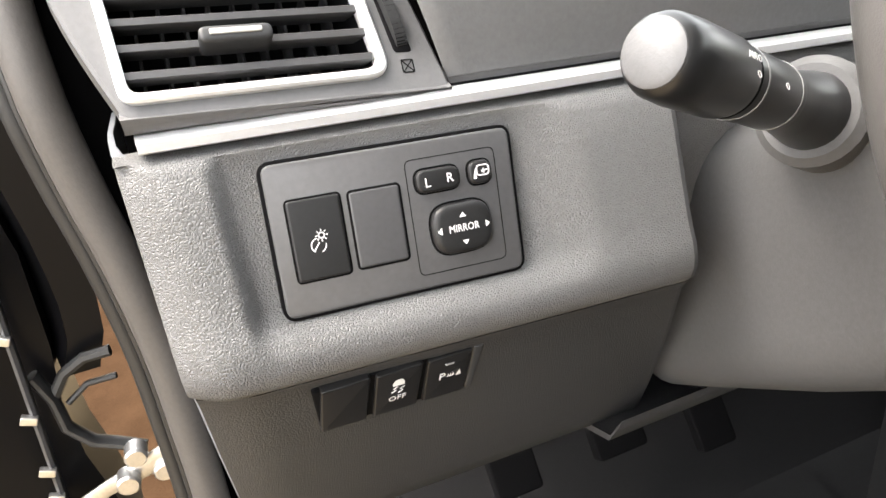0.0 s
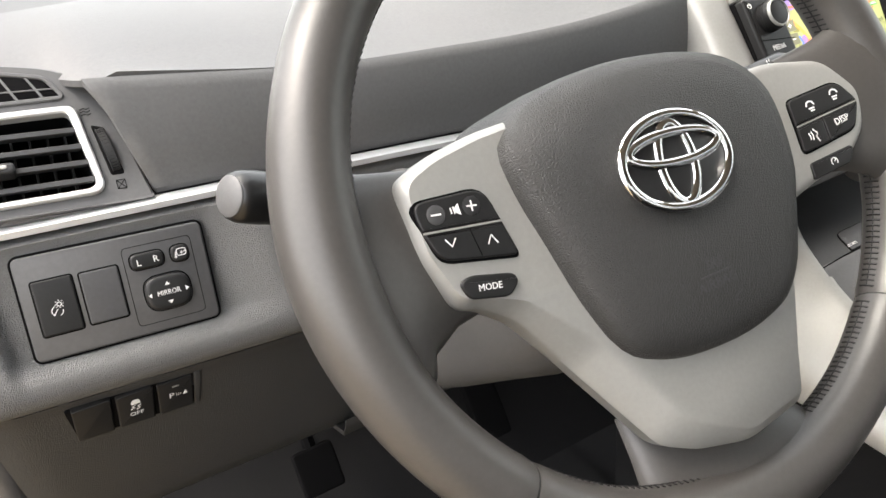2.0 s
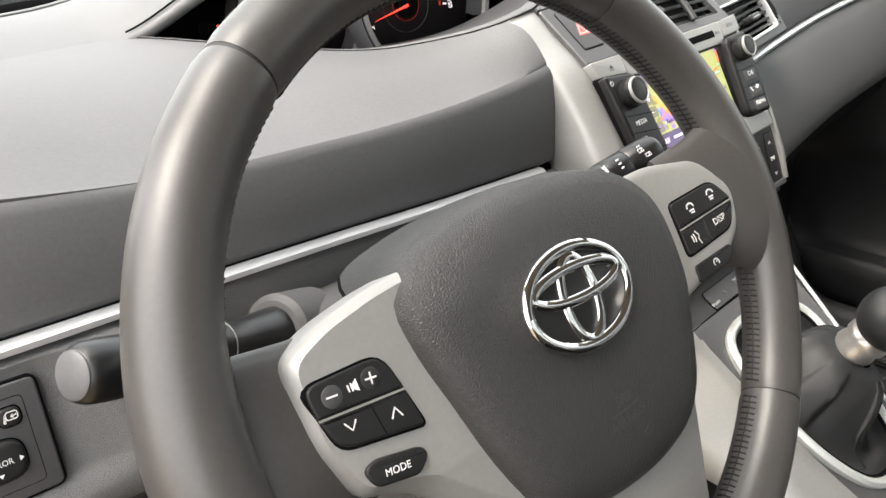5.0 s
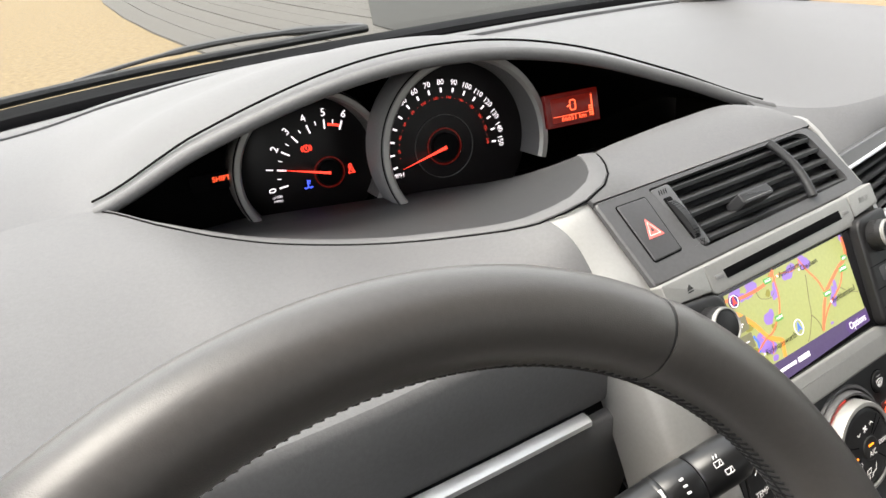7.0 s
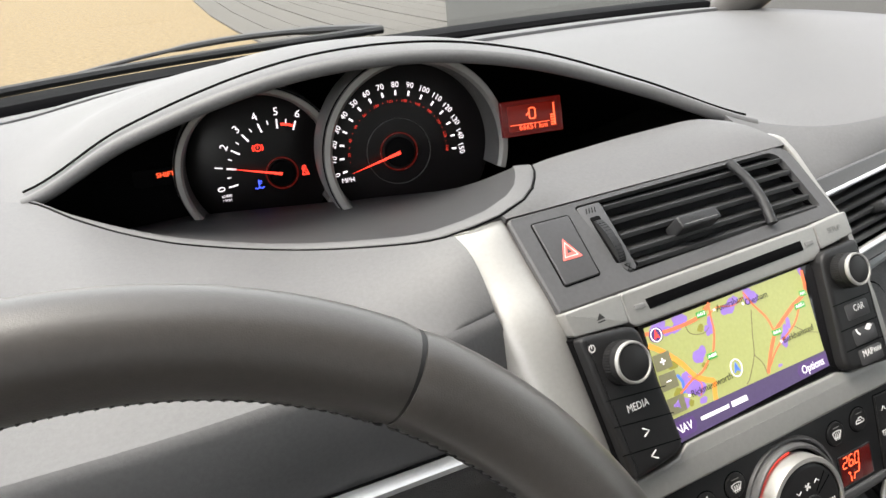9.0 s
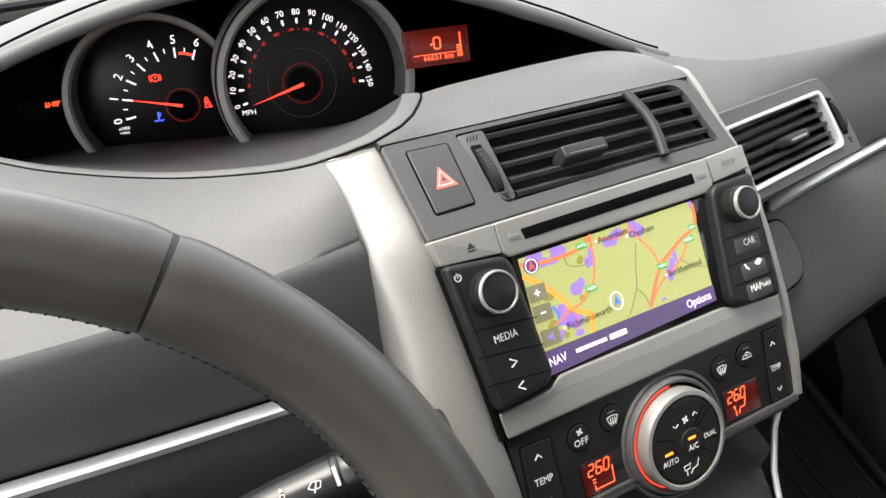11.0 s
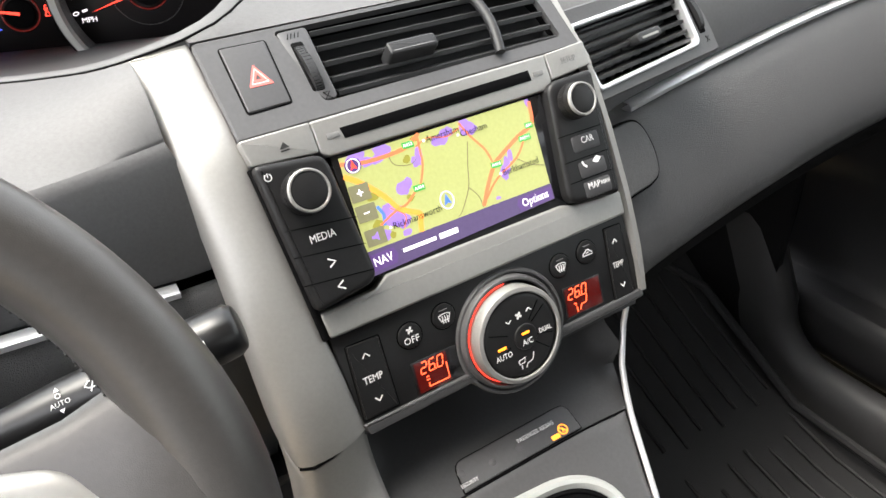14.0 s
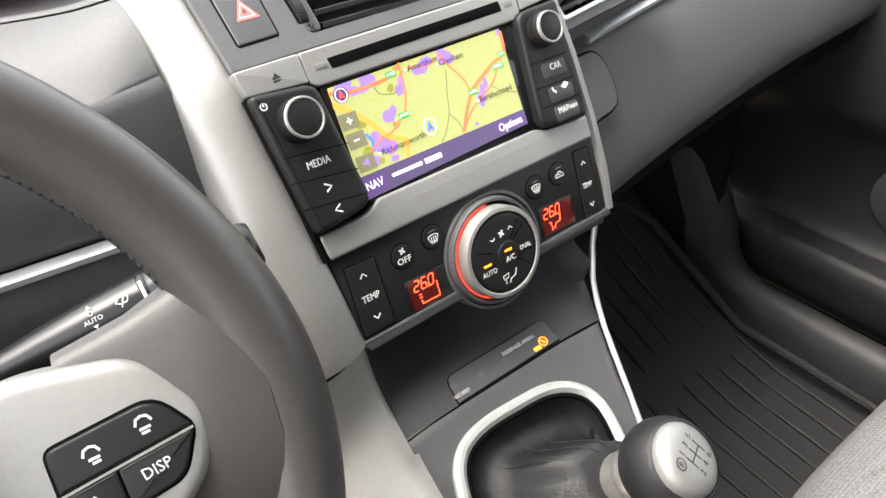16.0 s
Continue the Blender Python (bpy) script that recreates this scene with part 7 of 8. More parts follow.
thumb_wheel(pv, 0.0, 0.0, 0.0135, 0.0045).matrix_basis = Matrix.Translation((0.0656, -0.002, 0.0)) @ pose(0, 0, 0, 0, -6, 0)
part("closed_mark", lines([[(0.0675, -0.0195), (0.0712, -0.0195), (0.0675, -0.024), (0.0712, -0.024), (0.0675, -0.0195)]], 0.0005, -0.0025), BLACK, pv)

# ---- gear console ----
gc = thing("gear_console", Matrix.Translation((0.37, 0.0, 0.45)), "grey gear console with silver flanks", "gear console")


def deck_z(y):
    return 0.7976 + (0.6 if y < 0.08 else 0.4) * (min(y, 0.1) - 0.08)


deck_left = smooth_keys([(-0.12, 0.292), (-0.07, 0.2835), (-0.03, 0.2795), (0.0, 0.279), (0.04, 0.2805), (0.08, 0.2815), (0.12, 0.276), (0.3, 0.27)])
deck_right = smooth_keys([(-0.12, 0.368), (-0.07, 0.396), (-0.035, 0.418), (0.006, 0.44), (0.038, 0.4525), (0.063, 0.4625), (0.08, 0.4695), (0.1, 0.479), (0.113, 0.486), (0.16, 0.49)])


def deck_edges(y):
    return float(deck_left(y)[0]), float(deck_right(y)[0])


ga = math.atan(0.6)
nose_y = -0.075
GM = axes((0.374, -0.004, deck_z(-0.004) + 0.002), (1, 0.0, 0), (0, math.cos(ga), math.sin(ga)))
ro = rounded([(x - 0.374, (y + 0.004) / math.cos(ga)) for x, y in ((0.332, 0.0675), (0.402, 0.064), (0.43, 0.042), (0.423, 0.004), (0.404, -0.036), (0.38, -0.078), (0.346, -0.09), (0.308, -0.084), (0.288, -0.05), (0.284, -0.01), (0.289, 0.03), (0.303, 0.058))], 0.024, 6)
deck_y = (0.0805, 0.06, 0.03, 0.0, -0.03, -0.055, nose_y)
nl, nr = deck_edges(nose_y)
deck_end = [((nl + nr) / 2 - 0.374 - (nr - nl) / 2 * math.cos(a), (nose_y + 0.004 - 0.034 * math.sin(a)) / math.cos(ga)) for a in np.linspace(0.2, math.pi - 0.2, 12)]
deck_out = [(deck_edges(y)[0] - 0.374, (y + 0.004) / math.cos(ga)) for y in deck_y] + deck_end + [(deck_edges(y)[1] - 0.374, (y + 0.004) / math.cos(ga)) for y in deck_y[::-1]]
dk = part("deck", plate_with_hole(deck_out, inset(ro, 0.004), 0.002, 0.006, bulge=lambda x, z: 0.003 * min(1.0, abs(x + 0.005) / 0.085) ** 6), PLATE, gc, "grey console deck", angle=60)
dk.matrix_basis = gc.matrix_basis.inverted() @ GM
rows = []
for y, z in ((0.081, deck_z(0.081)), (0.09, deck_z(0.09)), (0.1, deck_z(0.1)), (0.115, 0.8105), (0.13, 0.8155), (0.146, 0.823), (0.158, 0.834), (0.166, 0.85), (0.168, 0.88)):
    l, r = deck_edges(min(y, 0.12))
    rows.append([(l + (r - l) * t, y - 0.02 * (2 * t - 1) ** 8 * (y > 0.12), z - 0.004 * (2 * t - 1) ** 4 * (y < 0.12) + 0.012 * (2 * t - 1) ** 8 * (y > 0.12)) for t in np.linspace(0, 1, 20)])
# darker than the deck: the shadow inside the tray is put into its colour
wpart("tray", grid(rows, thick=0.004, down=(0, 0, -1)), LOWER, gc, "hollow tray below the climate panel, coloured dark for its shade", angle=60)
wpart("tray_seam", tube([(deck_edges(0.08)[0] + (deck_edges(0.08)[1] - deck_edges(0.08)[0]) * t, 0.0807, deck_z(0.0807) - 0.004 * (2 * t - 1) ** 4 + 0.0001) for t in np.linspace(0.01, 0.99, 14)], 0.0007, 6), BLACK, gc)
lab_out = rounded([(-0.0455, 0.0102), (0.0475, 0.0112), (0.0482, -0.0092), (-0.049, -0.0098)], [0.006, 0.007, 0.0008, 0.0008], 5)
gm_slope = (0, 1, 0.4)
part("panel_gap", slab(inset(lab_out, -0.0007), -0.0004, 0.002, 0.0001), BLACK, gc).matrix_basis = gc.matrix_basis.inverted() @ axes((0.379, 0.0908, 0.8024), (1, 0.0, 0), gm_slope)
lab = part("indicator_panel", dome(lab_out, -0.0011, 0.002, 4, 0.0006), GREYBTN, gc, "dark warning lamp panel")
lab.matrix_basis = gc.matrix_basis.inverted() @ axes((0.379, 0.0908, 0.8024), (1, 0.0, 0), gm_slope)
words("lettering", "PASSENGER AIRBAG", 0.0042, WHITE, lab, 0.0165, 0.003, -0.0014, width=0.82)
words("lettering", "SECURITY", 0.0036, WHITE, lab, -0.043, -0.0055, -0.0014, width=0.85)
part("lamp_symbol", lines([oval(0.0034, 0.0034, 0.0352, -0.0042, 16) + [(0.0386, -0.0042)], [(0.0328, -0.0018), (0.0376, -0.0066)], [(0.0345, -0.006), (0.0352, -0.003), (0.0364, -0.0055)]], 0.0009, -0.0014), ORANGE, lab, "lit amber airbag lamp")
part("off_symbol", slab(rrect(0.0068, 0.0032, 0.0004, 0.0275, -0.0066), -0.0014, -0.001, 0.0001), ORANGE, lab)
for x0 in (-0.045, -0.022, 0.0):
    part("dim_lamp", slab(oval(0.0028, 0.0024, x0, 0.0025 if x0 < -0.03 else -0.001, 12), -0.0013, -0.001, 0.0001), PLATE, lab)
# silver flank on the driver's side
stations = [(deck_edges(y)[0], y, -1.0, 0.0) for y in np.linspace(0.07, nose_y, 22)]
stations += [((nl + nr) / 2 - (nr - nl) / 2 * math.cos(a), nose_y - 0.034 * math.sin(a), -math.cos(a), -math.sin(a)) for a in np.linspace(0.14, math.pi, 18)]
rows = []
for bx, y, nx, ny in stations:
    t = min(1.0, (0.112 - y) / 0.232)
    z = deck_z(y) + 0.045 * max(0.0, (y - 0.06) / 0.052) ** 2
    h = (0.026 + 0.092 * (1 - t) ** 1.7) * (1 - 0.2 * max(0.0, nx))
    w = (1.61 - 0.88 * t) * (1 - 0.35 * abs(ny)) * (1 - 0.6 * max(0.0, nx))
    rows.append([(bx + nx * o, y + ny * o, z + d) for o, d in ((-0.002, -0.001), (0.003, 0.001), (0.009 * w / 1.3, -0.004), (0.022 * w, -0.22 * h), (0.033 * w, -0.5 * h), (0.039 * w, -0.82 * h), (0.038 * w, -h), (0.024 * w, -h - 0.003))])
post_foot = [(0.2812, 0.1137, 0.866), (0.277, 0.1086, 0.8642), (0.27, 0.106, 0.8619), (0.256, 0.105, 0.8574), (0.245, 0.1066, 0.8538), (0.2385, 0.1128, 0.851), (0.2365, 0.135, 0.85), (0.239, 0.16, 0.85)]
shoulder = []
for u in np.linspace(0, 1, 18):
    row = []
    for a, b, b1 in zip(post_foot, rows[0], rows[1]):
        a, b = Vector(a), Vector(b)
        c, d = a + Vector((0.001, -0.003, -0.038)), b + (b - Vector(b1)) * 4.6
        row.append(a * (1 - u) ** 3 + c * 3 * u * (1 - u) ** 2 + d * 3 * u * u * (1 - u) + b * u**3)
    shoulder.append(row)
wpart("flank_shoulder", grid(shoulder, thick=0.003, down=(0, 1, 0)), SILVER, gc, "silver shoulder under the post", angle=70)
wpart("foot_seam", tube([Vector(p) + Vector((0, 0.0006, 0.0012)) for p in post_foot[:6]], 0.0009, 6), BLACK, gc)
cheek = [[r[0], r[0] + Vector((0.0008, 0.03 * (1 - k / 17), -0.012 * (1 - k / 17) - 0.001)), r[0] + Vector((0.0012, 0.058 * (1 - k / 17), -0.034 * (1 - k / 17) - 0.003))] for k, r in enumerate(shoulder)]
wpart("tray_cheek", grid(cheek, thick=0.002, down=(-1, 0, 0)), LOWER, gc, angle=60)
wpart("silver_flank", grid(rows, thick=0.003, down=(1, 0, 0)), SILVER, gc, "broad satin silver flank", angle=70)
# bright line on the passenger's side
edge_r = [(0.496, 0.116, 0.862), (0.4925, 0.114, 0.84)] + [(deck_edges(y)[1] + 0.0015, y, deck_z(y) + 0.014 * max(0, (y - 0.07) / 0.03) ** 2 - 0.002) for y in (0.1, 0.092, 0.085, 0.075, 0.06, 0.03, 0.0, -0.03, -0.055, -0.07)]
wpart("edge_line", tube(edge_r, 0.0023, 10), ALU, gc, "bright edge line")
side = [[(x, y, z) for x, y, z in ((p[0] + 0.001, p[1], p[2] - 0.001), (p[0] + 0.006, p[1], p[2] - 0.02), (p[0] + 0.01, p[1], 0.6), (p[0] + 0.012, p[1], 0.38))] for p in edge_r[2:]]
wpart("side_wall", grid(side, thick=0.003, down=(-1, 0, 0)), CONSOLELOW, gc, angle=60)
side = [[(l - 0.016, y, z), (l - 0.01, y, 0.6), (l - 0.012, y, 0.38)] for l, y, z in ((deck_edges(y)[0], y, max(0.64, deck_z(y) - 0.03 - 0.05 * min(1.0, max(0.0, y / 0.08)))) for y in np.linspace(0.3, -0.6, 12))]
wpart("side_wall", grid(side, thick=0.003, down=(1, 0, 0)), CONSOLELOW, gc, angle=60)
bm = bmesh.new()
bmesh.ops.create_cube(bm, size=1, matrix=Matrix.Translation((0.37, -0.4, 0.5)) @ Matrix.Diagonal((0.19, 0.56, 0.3, 1)))
bmesh.ops.bevel(bm, geom=bm.edges[:], offset=0.03, segments=3, affect="EDGES")
wpart("rear_console", bm, CONSOLELOW, gc, "dark plastic rear part of the console")

# gear lever
gl = thing("gear_lever", GM, "black gear lever with leather boot and silver-topped knob", "gear lever")
part("boot_ring", ringplate(ro, inset(ro, 0.0085), -0.004, 0.012, 0.0028), PALERING, gl, "pale satin boot ring")
part("inner_ring", ringplate(inset(ro, 0.0085), inset(ro, 0.0115), -0.001, 0.016, 0.0008), BLACK, gl)
# leather boot gathered round the lever
GI = GM.inverted()
topc_ = GI @ Vector((0.384, -0.024, 0.774))
low_ = [(p[0], 0.0, p[1]) for p in inset(ro, 0.012)]
rows = []
for t, s, k in ((0.0, 1.0, 0.001), (0.03, 0.97, 0.010), (0.06, 0.9, 0.018), (0.1, 0.8, 0.02), (0.15, 0.7, 0.017), (0.22, 0.63, 0.010), (0.32, 0.58, 0.003), (0.45, 0.53, -0.002), (0.6, 0.48, -0.005), (0.75, 0.42, -0.006), (0.87, 0.35, -0.004), (0.95, 0.28, -0.001), (1.0, 0.2, 0.0)):
    row = []
    c = Vector((-0.018, 0, -0.006)) * (1 - t) + Vector(topc_) * t
    for i, p in enumerate(low_):
        a = 2 * math.pi * i / len(low_)
        fold = 1 + 0.11 * math.sin(4 * a + 1.0) * math.sin(math.pi * t) + 0.02 * math.sin(9 * a + 4 * t) * math.sin(math.pi * t)
        q = Vector((p[0] + 0.018, 0, p[2] + 0.006)) * s * fold
        row.append((c.x + q.x, c.y + k, c.z + q.z))
    rows.append(row + row[:1])
part("boot", grid(rows), BOOT, gl, "creased black leather boot", angle=80)
for k0 in (6, 20, 33, 46):
    if k0 < len(low_):
        for dk in (0, 1):
            seam = [Vector(r[(k0 + dk) % len(low_)]) + Vector((0, -0.0006, 0)) for r in rows[2:-2]]
            part("boot_stitching", tube(seam, 0.00045, 5), THREAD, gl)
K0, KC = Vector((0.383, -0.012, 0.762)), Vector((0.386, -0.047, 0.816))
kd = (KC - K0).normalized()
wpart("collar", tube([KC + kd * d for d in (-0.058, -0.047, -0.0462, -0.042, -0.037, -0.034, -0.0325, -0.028, -0.026, -0.021)], [0.0165, 0.017, 0.0182, 0.0178, 0.0165, 0.0162, 0.0188, 0.0192, 0.0182, 0.017], 36), STEEL, gl, "silver collar")
ball = [(d, math.sqrt(0.0288**2 - d * d * 0.98)) for d in (-0.024, -0.021, -0.017, -0.012, -0.006, 0.0, 0.006, 0.011, 0.015, 0.0178)]
wpart("knob", tube([KC + kd * d for d, _ in ball], [r for _, r in ball], 40), BOOT, gl, "black leather knob", angle=70)
KM = axes(KC + kd * 0.0175, (1, 0.45, 0.0), (0, kd.z, -kd.y))
cap = part("knob_cap", dome(oval(0.0222, 0.0222, 0, 0, 48), -0.0075, 0.006, 7, 0.012), SILVER, gl, "silver shift pattern cap")
cap.matrix_basis = GI @ KM
KS = 1.35
part("pattern_lines", lines([[(x * KS, z * KS) for x, z in seg] for seg in ([(-0.0045, 0.0035), (-0.0045, -0.0035)], [(0.0005, 0.0035), (0.0005, -0.0035)], [(0.0055, 0.0035), (0.0055, -0.0035)], [(-0.0045, 0), (0.0055, 0)])], 0.0007, -0.0078), DARKPRINT, cap)
for tx, x0, z0 in (("1", -0.0045, 0.006), ("3", 0.0005, 0.006), ("5", 0.0055, 0.006), ("2", -0.0045, -0.006), ("4", 0.0005, -0.006), ("6", 0.0055, -0.006)):
    words("lettering", tx, 0.0058, DARKPRINT, cap, x0 * KS, z0 * KS, -0.0078)
part("reverse_ring", lines([oval(0.0034, 0.0034, -0.0125, 0.0062, 24) + [(-0.0091, 0.0062)]], 0.0006, -0.0076), DARKPRINT, cap)
words("lettering", "R", 0.0048, DARKPRINT, cap, -0.0125, 0.0062, -0.0077)

# ---- passenger footwell ----
matob = thing("floor_mat", Matrix.Translation((0.78, 0.05, 0.385)), "black ribbed rubber floor mat", "floor mat")


def floor_z(y):
    return 0.387 + 0.0 * y if y < 0.12 else 0.387 + 0.9 * (y - 0.12) ** 1.5


rows = [[(x, y, floor_z(y) + 0.004) for x in np.linspace(0.515, 0.965, 14)] for y in np.linspace(-0.5, 0.46, 24)]
wpart("mat_sheet", grid(rows, thick=0.006, down=(0, 0, -1)), RUBBER, matob, angle=60)
bmx = bmesh.new()
for i in range(12):
    x = 0.55 + i * 0.0345
    for y0, y1 in ((-0.45, 0.165 + 0.012 * (i % 3)), (0.225 + 0.01 * (i % 2), 0.43)):
        tube([(x + 0.012 * math.sin(y * 8), y, floor_z(y) + 0.0055) for y in np.linspace(y0, y1, 10)], 0.003, 6, bm=bmx)
    if i % 2:
        y1 = 0.165 + 0.012 * (i % 3)
        tube([(x + 0.012 * math.sin(y1 * 8), y1, floor_z(y1) + 0.0055), (x + 0.012, y1 + 0.016, floor_z(y1) + 0.0055), (x + 0.034, y1 + 0.018, floor_z(y1) + 0.0055)], 0.003, 6, bm=bmx)
wpart("ribs", bmx, RUBBER, matob, "raised rubber ribs")
bmx = tube([(0.53, -0.48, floor_z(-0.48) + 0.01), (0.53, 0.0, floor_z(0) + 0.01), (0.53, 0.4, floor_z(0.4) + 0.01), (0.6, 0.44, floor_z(0.44) + 0.01), (0.9, 0.44, floor_z(0.44) + 0.01), (0.955, 0.38, floor_z(0.38) + 0.01), (0.955, 0.2, floor_z(0.2) + 0.01), (0.955, -0.48, floor_z(-0.48) + 0.01)], 0.007, 8)
wpart("mat_edge", bmx, RUBBER, matob)
# door sill that turns up into the foot of the front post
sill_path = [(y, 0.385, 0.0, 1.0) for y in np.linspace(-1.0, 0.2, 10)]
sill_path += [(0.2 + 0.14 * math.sin(a), 0.525 - 0.14 * math.cos(a), -math.sin(a), math.cos(a)) for a in np.linspace(0.15, math.pi / 2, 10)]
sill_path += [(0.34 + 0.03 * k, 0.525 + 0.06 * k, -1.0, 0.0) for k in (1, 2)]
sill = [[(x, y + ny * h, z + nz * h) for y, z, ny, nz in sill_path] for x, h in ((0.984, 0.0), (0.988, 0.035), (0.994, 0.056), (1.004, 0.066), (1.018, 0.07), (1.034, 0.064), (1.044, 0.045), (1.05, 0.0))]
single("sill_right", grid(sill), SILLTRIM, "dark plastic door sill", "door sill", "structure", angle=60)
kick = [[(x, y, z) for z in np.linspace(0.38, 0.98, 10)] for x, y in ((1.0, 0.3), (0.99, 0.36), (0.972, 0.45), (0.93, 0.56), (0.88, 0.68))]
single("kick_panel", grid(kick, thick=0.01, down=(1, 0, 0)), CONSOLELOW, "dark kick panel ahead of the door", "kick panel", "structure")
# closed passenger door with a moulded pocket and cup recess
pd = thing("door_1", Matrix.Translation((1.15, -0.3, 0.45)), "dark grey closed passenger door with a door pocket", "car door", kind="structure")
rows = [[(x, y, z) for y in np.linspace(-0.95, 0.36, 24)] for x, z in ((1.075, 0.42), (1.056, 0.44), (1.05, 0.46), (1.047, 0.5), (1.051, 0.52), (1.06, 0.529))]
wpart("door_pocket", grid(rows, thick=0.006, down=(1, 0, 0)), DOORTRIM, pd, "moulded door pocket", angle=60)
rows = [[(x, y, z) for y in np.linspace(-0.95, 0.36, 24)] for x, z in ((1.06, 0.529), (1.075, 0.531), (1.095, 0.527), (1.108, 0.53), (1.116, 0.55), (1.12, 0.6), (1.117, 0.67), (1.105, 0.7), (1.088, 0.715), (1.08, 0.74), (1.08, 0.8), (1.085, 0.9), (1.1, 0.98), (1.12, 1.04), (1.16, 1.06))]
wpart("door_panel", grid(rows, thick=0.01, down=(1, 0, 0)), DOORTRIM, pd, "dark grey door trim", angle=60)
# thin black disc on the ledge, its colour giving the shade of a cup hollow
wpart("cup_recess", tube([(1.088, 0.06, 0.534), (1.088, 0.06, 0.528)], [0.019, 0.019], 24), BLACK, pd, "black disc for the shade in the cup recess")
bm = bmesh.new()
bmesh.ops.create_cube(bm, size=1, matrix=Matrix.Translation((1.185, -0.27, 0.69)) @ Matrix.Diagonal((0.03, 1.45, 0.76, 1)))
wpart("outer_skin", bm, PAINT, pd, "black painted outer skin")
wpart("arm_rest", tube([(1.078, y, 0.86) for y in np.linspace(-0.7, -0.05, 10)], [0.02] + [0.035] * 8 + [0.02], 12), DOORTRIM, pd)
wpart("speaker_grille", tube([(1.12, 0.09, 0.62), (1.114, 0.09, 0.62), (1.112, 0.09, 0.62)], [0.052, 0.052, 0.048], 36), GREYBTN, pd, "round speaker grille")

rows = [[(1.16 - 0.11 * (z - 1.05) / 0.47, y, z) for y in (0.34 - 0.36 * (z - 1.05) / 0.47, -0.1, -0.6)] for z in (1.05, 1.2, 1.36, 1.52)]
wpart("pane", grid(rows), TINTED, pd, "tinted side glass")

# ---- passenger seat ----
seat = thing("passenger_seat", Matrix.Translation((0.76, -0.35, 0.4)), "grey woven fabric passenger seat", "car seat")
cush = bmesh.new()
rows = []
for y, z in ((-0.062, 0.49), (-0.05, 0.55), (-0.052, 0.6), (-0.066, 0.638), (-0.09, 0.658), (-0.13, 0.667), (-0.2, 0.664), (-0.35, 0.645), (-0.52, 0.63)):
    rows.append([(0.76 + 0.25 * math.sin(math.pi / 2 * u) * (1 if abs(u) < 0.99 else 1), y - 0.05 * abs(u) ** 3, z + 0.02 * abs(u) ** 2 - (0.09 * max(0, abs(u) - 0.85) / 0.15)) for u in np.linspace(-1, 1, 30)])
wpart("cushion", grid(rows, thick=0.03, down=(0, 0, -1)), FABRIC, seat, "grey woven cushion", angle=80)
bm = bmesh.new()
bmesh.ops.create_cube(bm, size=1, matrix=Matrix.Translation((0.76, -0.32, 0.5)) @ Matrix.Diagonal((0.44, 0.44, 0.2, 1)))
bmesh.ops.bevel(bm, geom=bm.edges[:], offset=0.03, segments=3, affect="EDGES")
wpart("seat_base", bm, LOWER, seat, "dark plastic seat base")
bm = bmesh.new()
bmesh.ops.create_cube(bm, size=1, matrix=Matrix.Translation((0.76, -0.66, 0.92)) @ pose(0, 0, 0, 18, 0, 0) @ Matrix.Diagonal((0.48, 0.14, 0.62, 1)))
bmesh.ops.bevel(bm, geom=bm.edges[:], offset=0.05, segments=4, affect="EDGES")
wpart("backrest", bm, FABRIC, seat, "grey woven backrest")

# ---- driver's footwell ----
bm = bmesh.new()
bmesh.ops.create_cube(bm, size=1, matrix=Matrix.Translation((0.05, 0.12, 0.386)) @ Matrix.Diagonal((0.4, 0.6, 0.008, 1)))
bmesh.ops.bevel(bm, geom=bm.edges[:], offset=0.003, segments=2, affect="EDGES")
single("floor_mat", bm, CARPET, "black rubber mat in the driver's footwell", "floor mat")
for nm, x0, w in (("clutch_pedal", -0.1, 0.05), ("brake_pedal", 0.02, 0.06), ("accelerator_pedal", 0.13, 0.045)):
    pdl = thing(nm, Matrix.Translation((x0, 0.42, 0.52)), "worn black rubber pedal on a steel arm", "pedal", "pedals")
    o = part("pad", dome(rrect(w, 0.055 if nm != "accelerator_pedal" else 0.12, 0.006), -0.006, 0.006, 4, 0.003), BLACK, pdl)
    o.matrix_basis = pose(0, 0, 0, -35, 0, 0)
    part("arm", tube([(0, 0.004, 0), (0, 0.05, 0.06), (0, 0.1, 0.2), (0, 0.12, 0.32)], 0.008, 8), BLACK, pdl)

# ---- driver's door opening ----
op = thing("door_opening", Matrix.Translation((-0.37, 0.3, 0.6)), "grey pillar trim and rubber seals of the door opening", "door opening")
trim_at = smooth_keys([(-1.16, -0.3565, 0.30), (-1.08, -0.361, 0.272), (-1.0, -0.3625, 0.25), (-0.955, -0.3595, 0.25), (-0.915, -0.3545, 0.25), (-0.862, -0.351, 0.25), (-0.815, -0.3515, 0.25), (-0.765, -0.353, 0.25), (-0.6, -0.362, 0.24), (-0.5, -0.368, 0.23)])
pth = [(*trim_at(-z), z) for z in np.linspace(1.16, 0.5, 44)]
wpart("pillar_trim", tube(pth, 0.0095, 16), TRIM, op, "grey-brown pillar trim")
wpart("gap_lining", grid([[(p[0] + 0.004, p[1] + 0.012, p[2]) for p in pth], [(p[0] + 0.03, p[1] + 0.03, p[2]) for p in pth]], thick=0.002, down=(0, 1, 0)), BLACK, op)
wpart("door_seal", tube([(p[0] - 0.0135, p[1] + 0.01, p[2]) for p in pth], 0.0052, 12), SEALR, op, "black rubber door seal")
wpart("seal_lip", tube([(p[0] - 0.0095, p[1] + 0.0, p[2]) for p in pth], 0.0018, 8), SEALR, op)
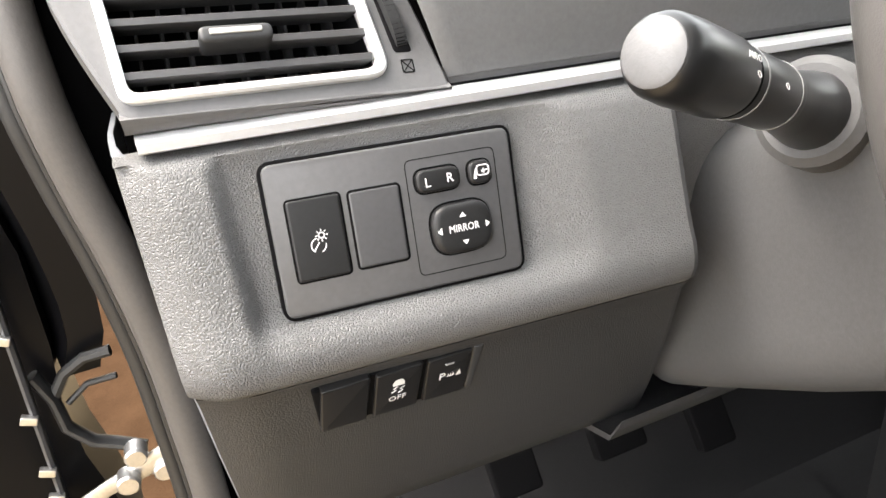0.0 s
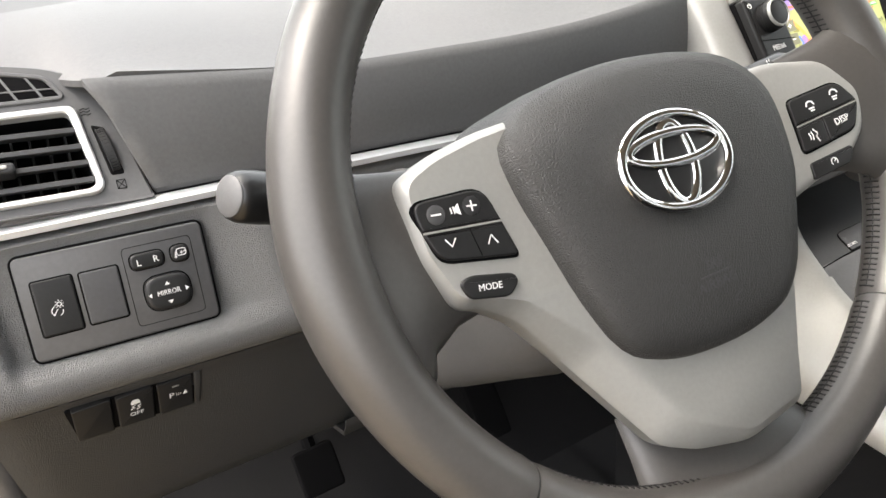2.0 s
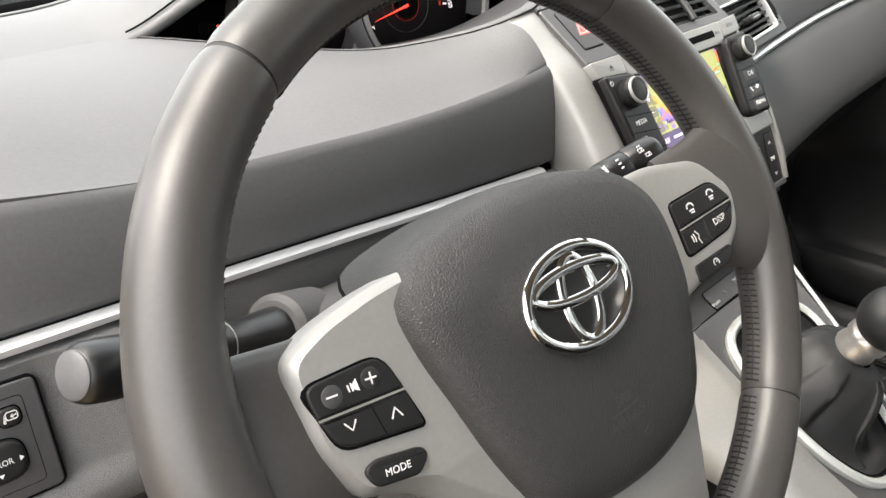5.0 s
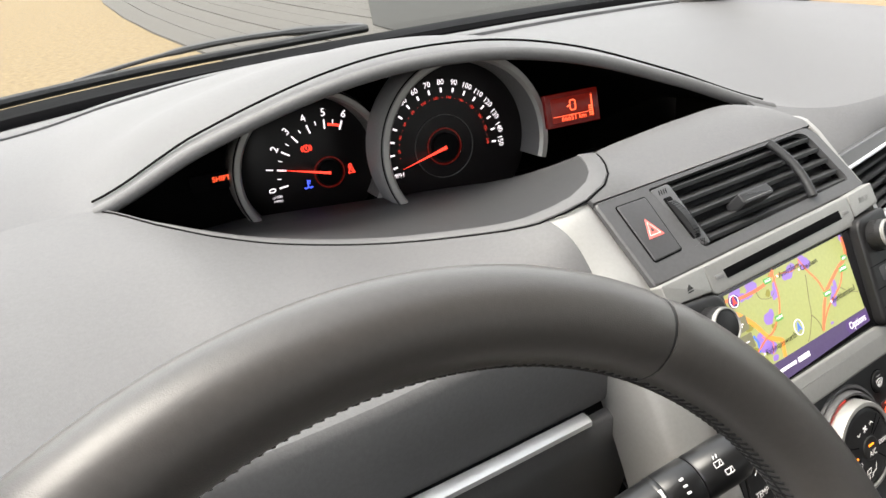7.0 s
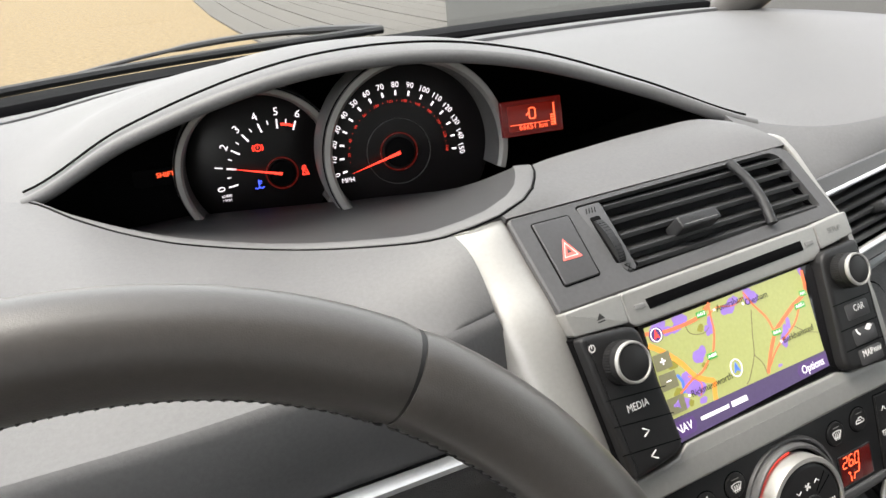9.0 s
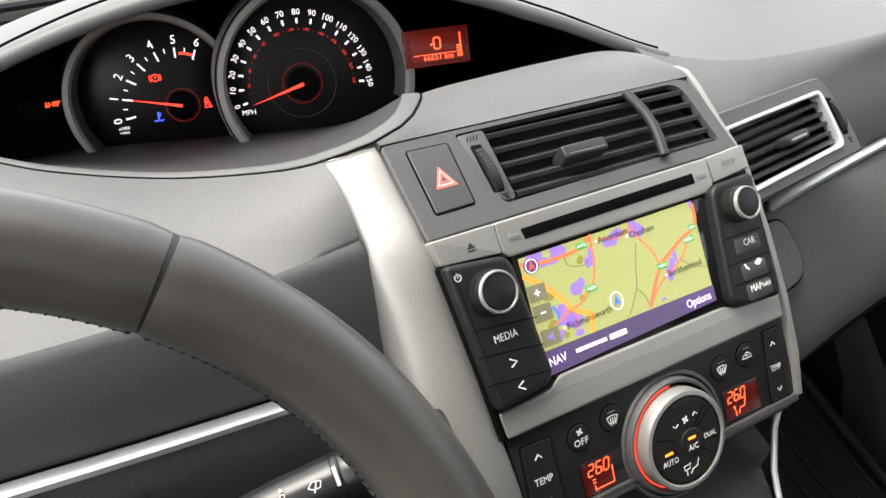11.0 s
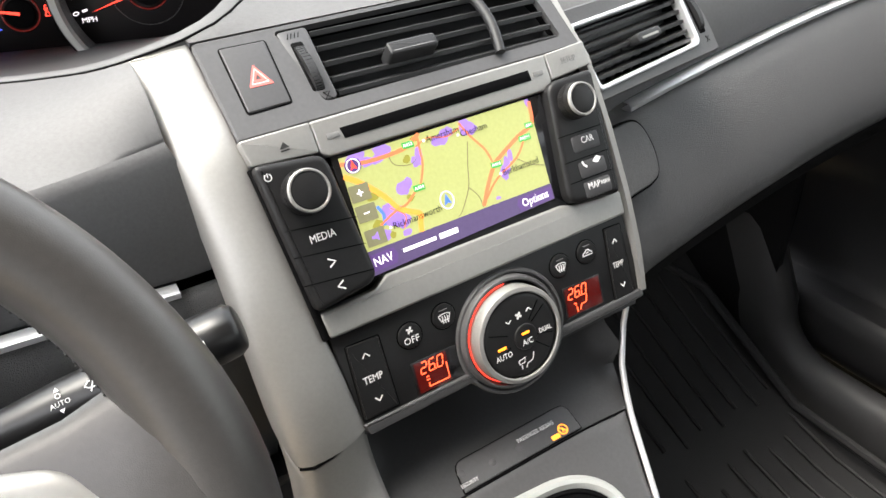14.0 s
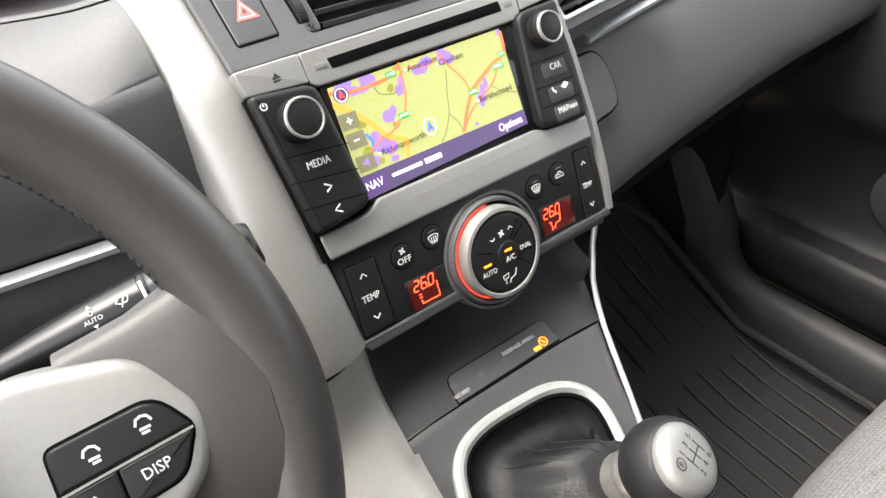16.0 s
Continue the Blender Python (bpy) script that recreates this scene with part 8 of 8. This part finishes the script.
rows = [[(p[0] - 0.015, p[1] + 0.014, p[2]) for p in pth], [(p[0] - 0.018, p[1] + 0.04, p[2]) for p in pth], [(p[0] - 0.02, p[1] + 0.12, p[2]) for p in pth]]
wpart("jamb", grid(rows, thick=0.004, down=(1, 0.3, 0)), PAINT, op, "black painted door jamb")
# open door with its check strap
od = thing("door_2", Matrix.Translation((-0.48, 0.36, 0.6)), "open black driver's door seen along its hinge edge", "car door", kind="structure")
zz = np.linspace(0.82, 1.25, 20)
rows = [[(-0.384 - 0.018 * k - 0.006 * min(1, max(0, (z - 0.9) / 0.06)) - 0.012 * max(0, 1 - (z - 0.82) / 0.03) * (k == 0), 0.33 + 0.03 * k, z + 0.006 * math.sin(k * 1.2)) for z in zz] for k in range(6)]
wpart("hinge_edge", grid(rows, thick=0.02, down=(-1, 0, 0)), PAINT, od, "black painted hinge edge")
edge_x = lambda z: -0.419 - 0.006 * math.cos((z - 0.78) * 30)
zz = [0.4, 0.5, 0.6, 0.68, 0.72, 0.76, 0.8, 0.84, 0.9, 1.0, 1.1, 1.25]
rows = [[(edge_x(z) - 0.7 * t, 0.335 - 0.12 * t + 0.006 * math.sin(z * 40) * math.sin(40 * t), z) for z in zz] for t in (0, 0.01, 0.02, 0.04, 0.08, 0.2, 0.5, 1.0)]
wpart("inner_panel", grid(rows, thick=0.05, down=(0, 1, 0)), PAINT, od, "black inner door panel")
strip_z = np.linspace(0.92, 0.6, 14)
wpart("edge_strip", tube([(-0.4295 - 0.095 * (0.873 - z) * 0.9, 0.318, z) for z in strip_z], 0.0042, 8, flat=0.6), GREYBTN, od, "dark grey edge strip")
for z in (0.862, 0.809, 0.771, 0.751):
    wpart("seal_clip", dome(rrect(0.009, 0.005, 0.001), -0.002, 0.002, 3, 0.0006), STEEL, od).matrix_basis = od.matrix_basis.inverted() @ pose(-0.432 - 0.085 * (0.873 - z), 0.3135, z, 0, 25, 0)
ck = thing("check_strap", Matrix.Translation((-0.385, 0.28, 0.79)), "pale steel door check strap on a black bracket", "check strap")
wpart("strap", tube([(-0.372, 0.305, 0.764), (-0.385, 0.306, 0.7585), (-0.4, 0.308, 0.753), (-0.415, 0.31, 0.7475), (-0.431, 0.312, 0.74), (-0.452, 0.314, 0.732)], [0.0075, 0.0075, 0.0065, 0.0055, 0.0055, 0.0055], 10, flat=0.35, side=(0, 1, 0)), STEEL, ck, "pale steel strap")
for x, z, r in ((-0.391, 0.77, 0.0068), (-0.379, 0.7535, 0.0066), (-0.4005, 0.7525, 0.0072)):
    wpart("bolt", tube([(x, 0.31, z), (x, 0.3, z), (x, 0.2985, z)], [r, r, r * 0.8], 18), STEEL, ck, "round bolt head")
wpart("bracket", tube([(-0.43, 0.325, 0.83), (-0.4245, 0.324, 0.812), (-0.4235, 0.322, 0.792), (-0.413, 0.32, 0.778), (-0.4, 0.318, 0.772), (-0.386, 0.314, 0.766)], 0.006, 10, flat=0.6), SEALR, ck, "black bracket")
wpart("bracket_arm", tube([(-0.4245, 0.324, 0.812), (-0.414, 0.324, 0.826), (-0.401, 0.322, 0.8335), (-0.386, 0.32, 0.8345)], 0.0035, 8), SEALR, ck)
wpart("bracket_arm", tube([(-0.418, 0.324, 0.806), (-0.405, 0.324, 0.815), (-0.388, 0.322, 0.816)], 0.002, 8), SEALR, ck)
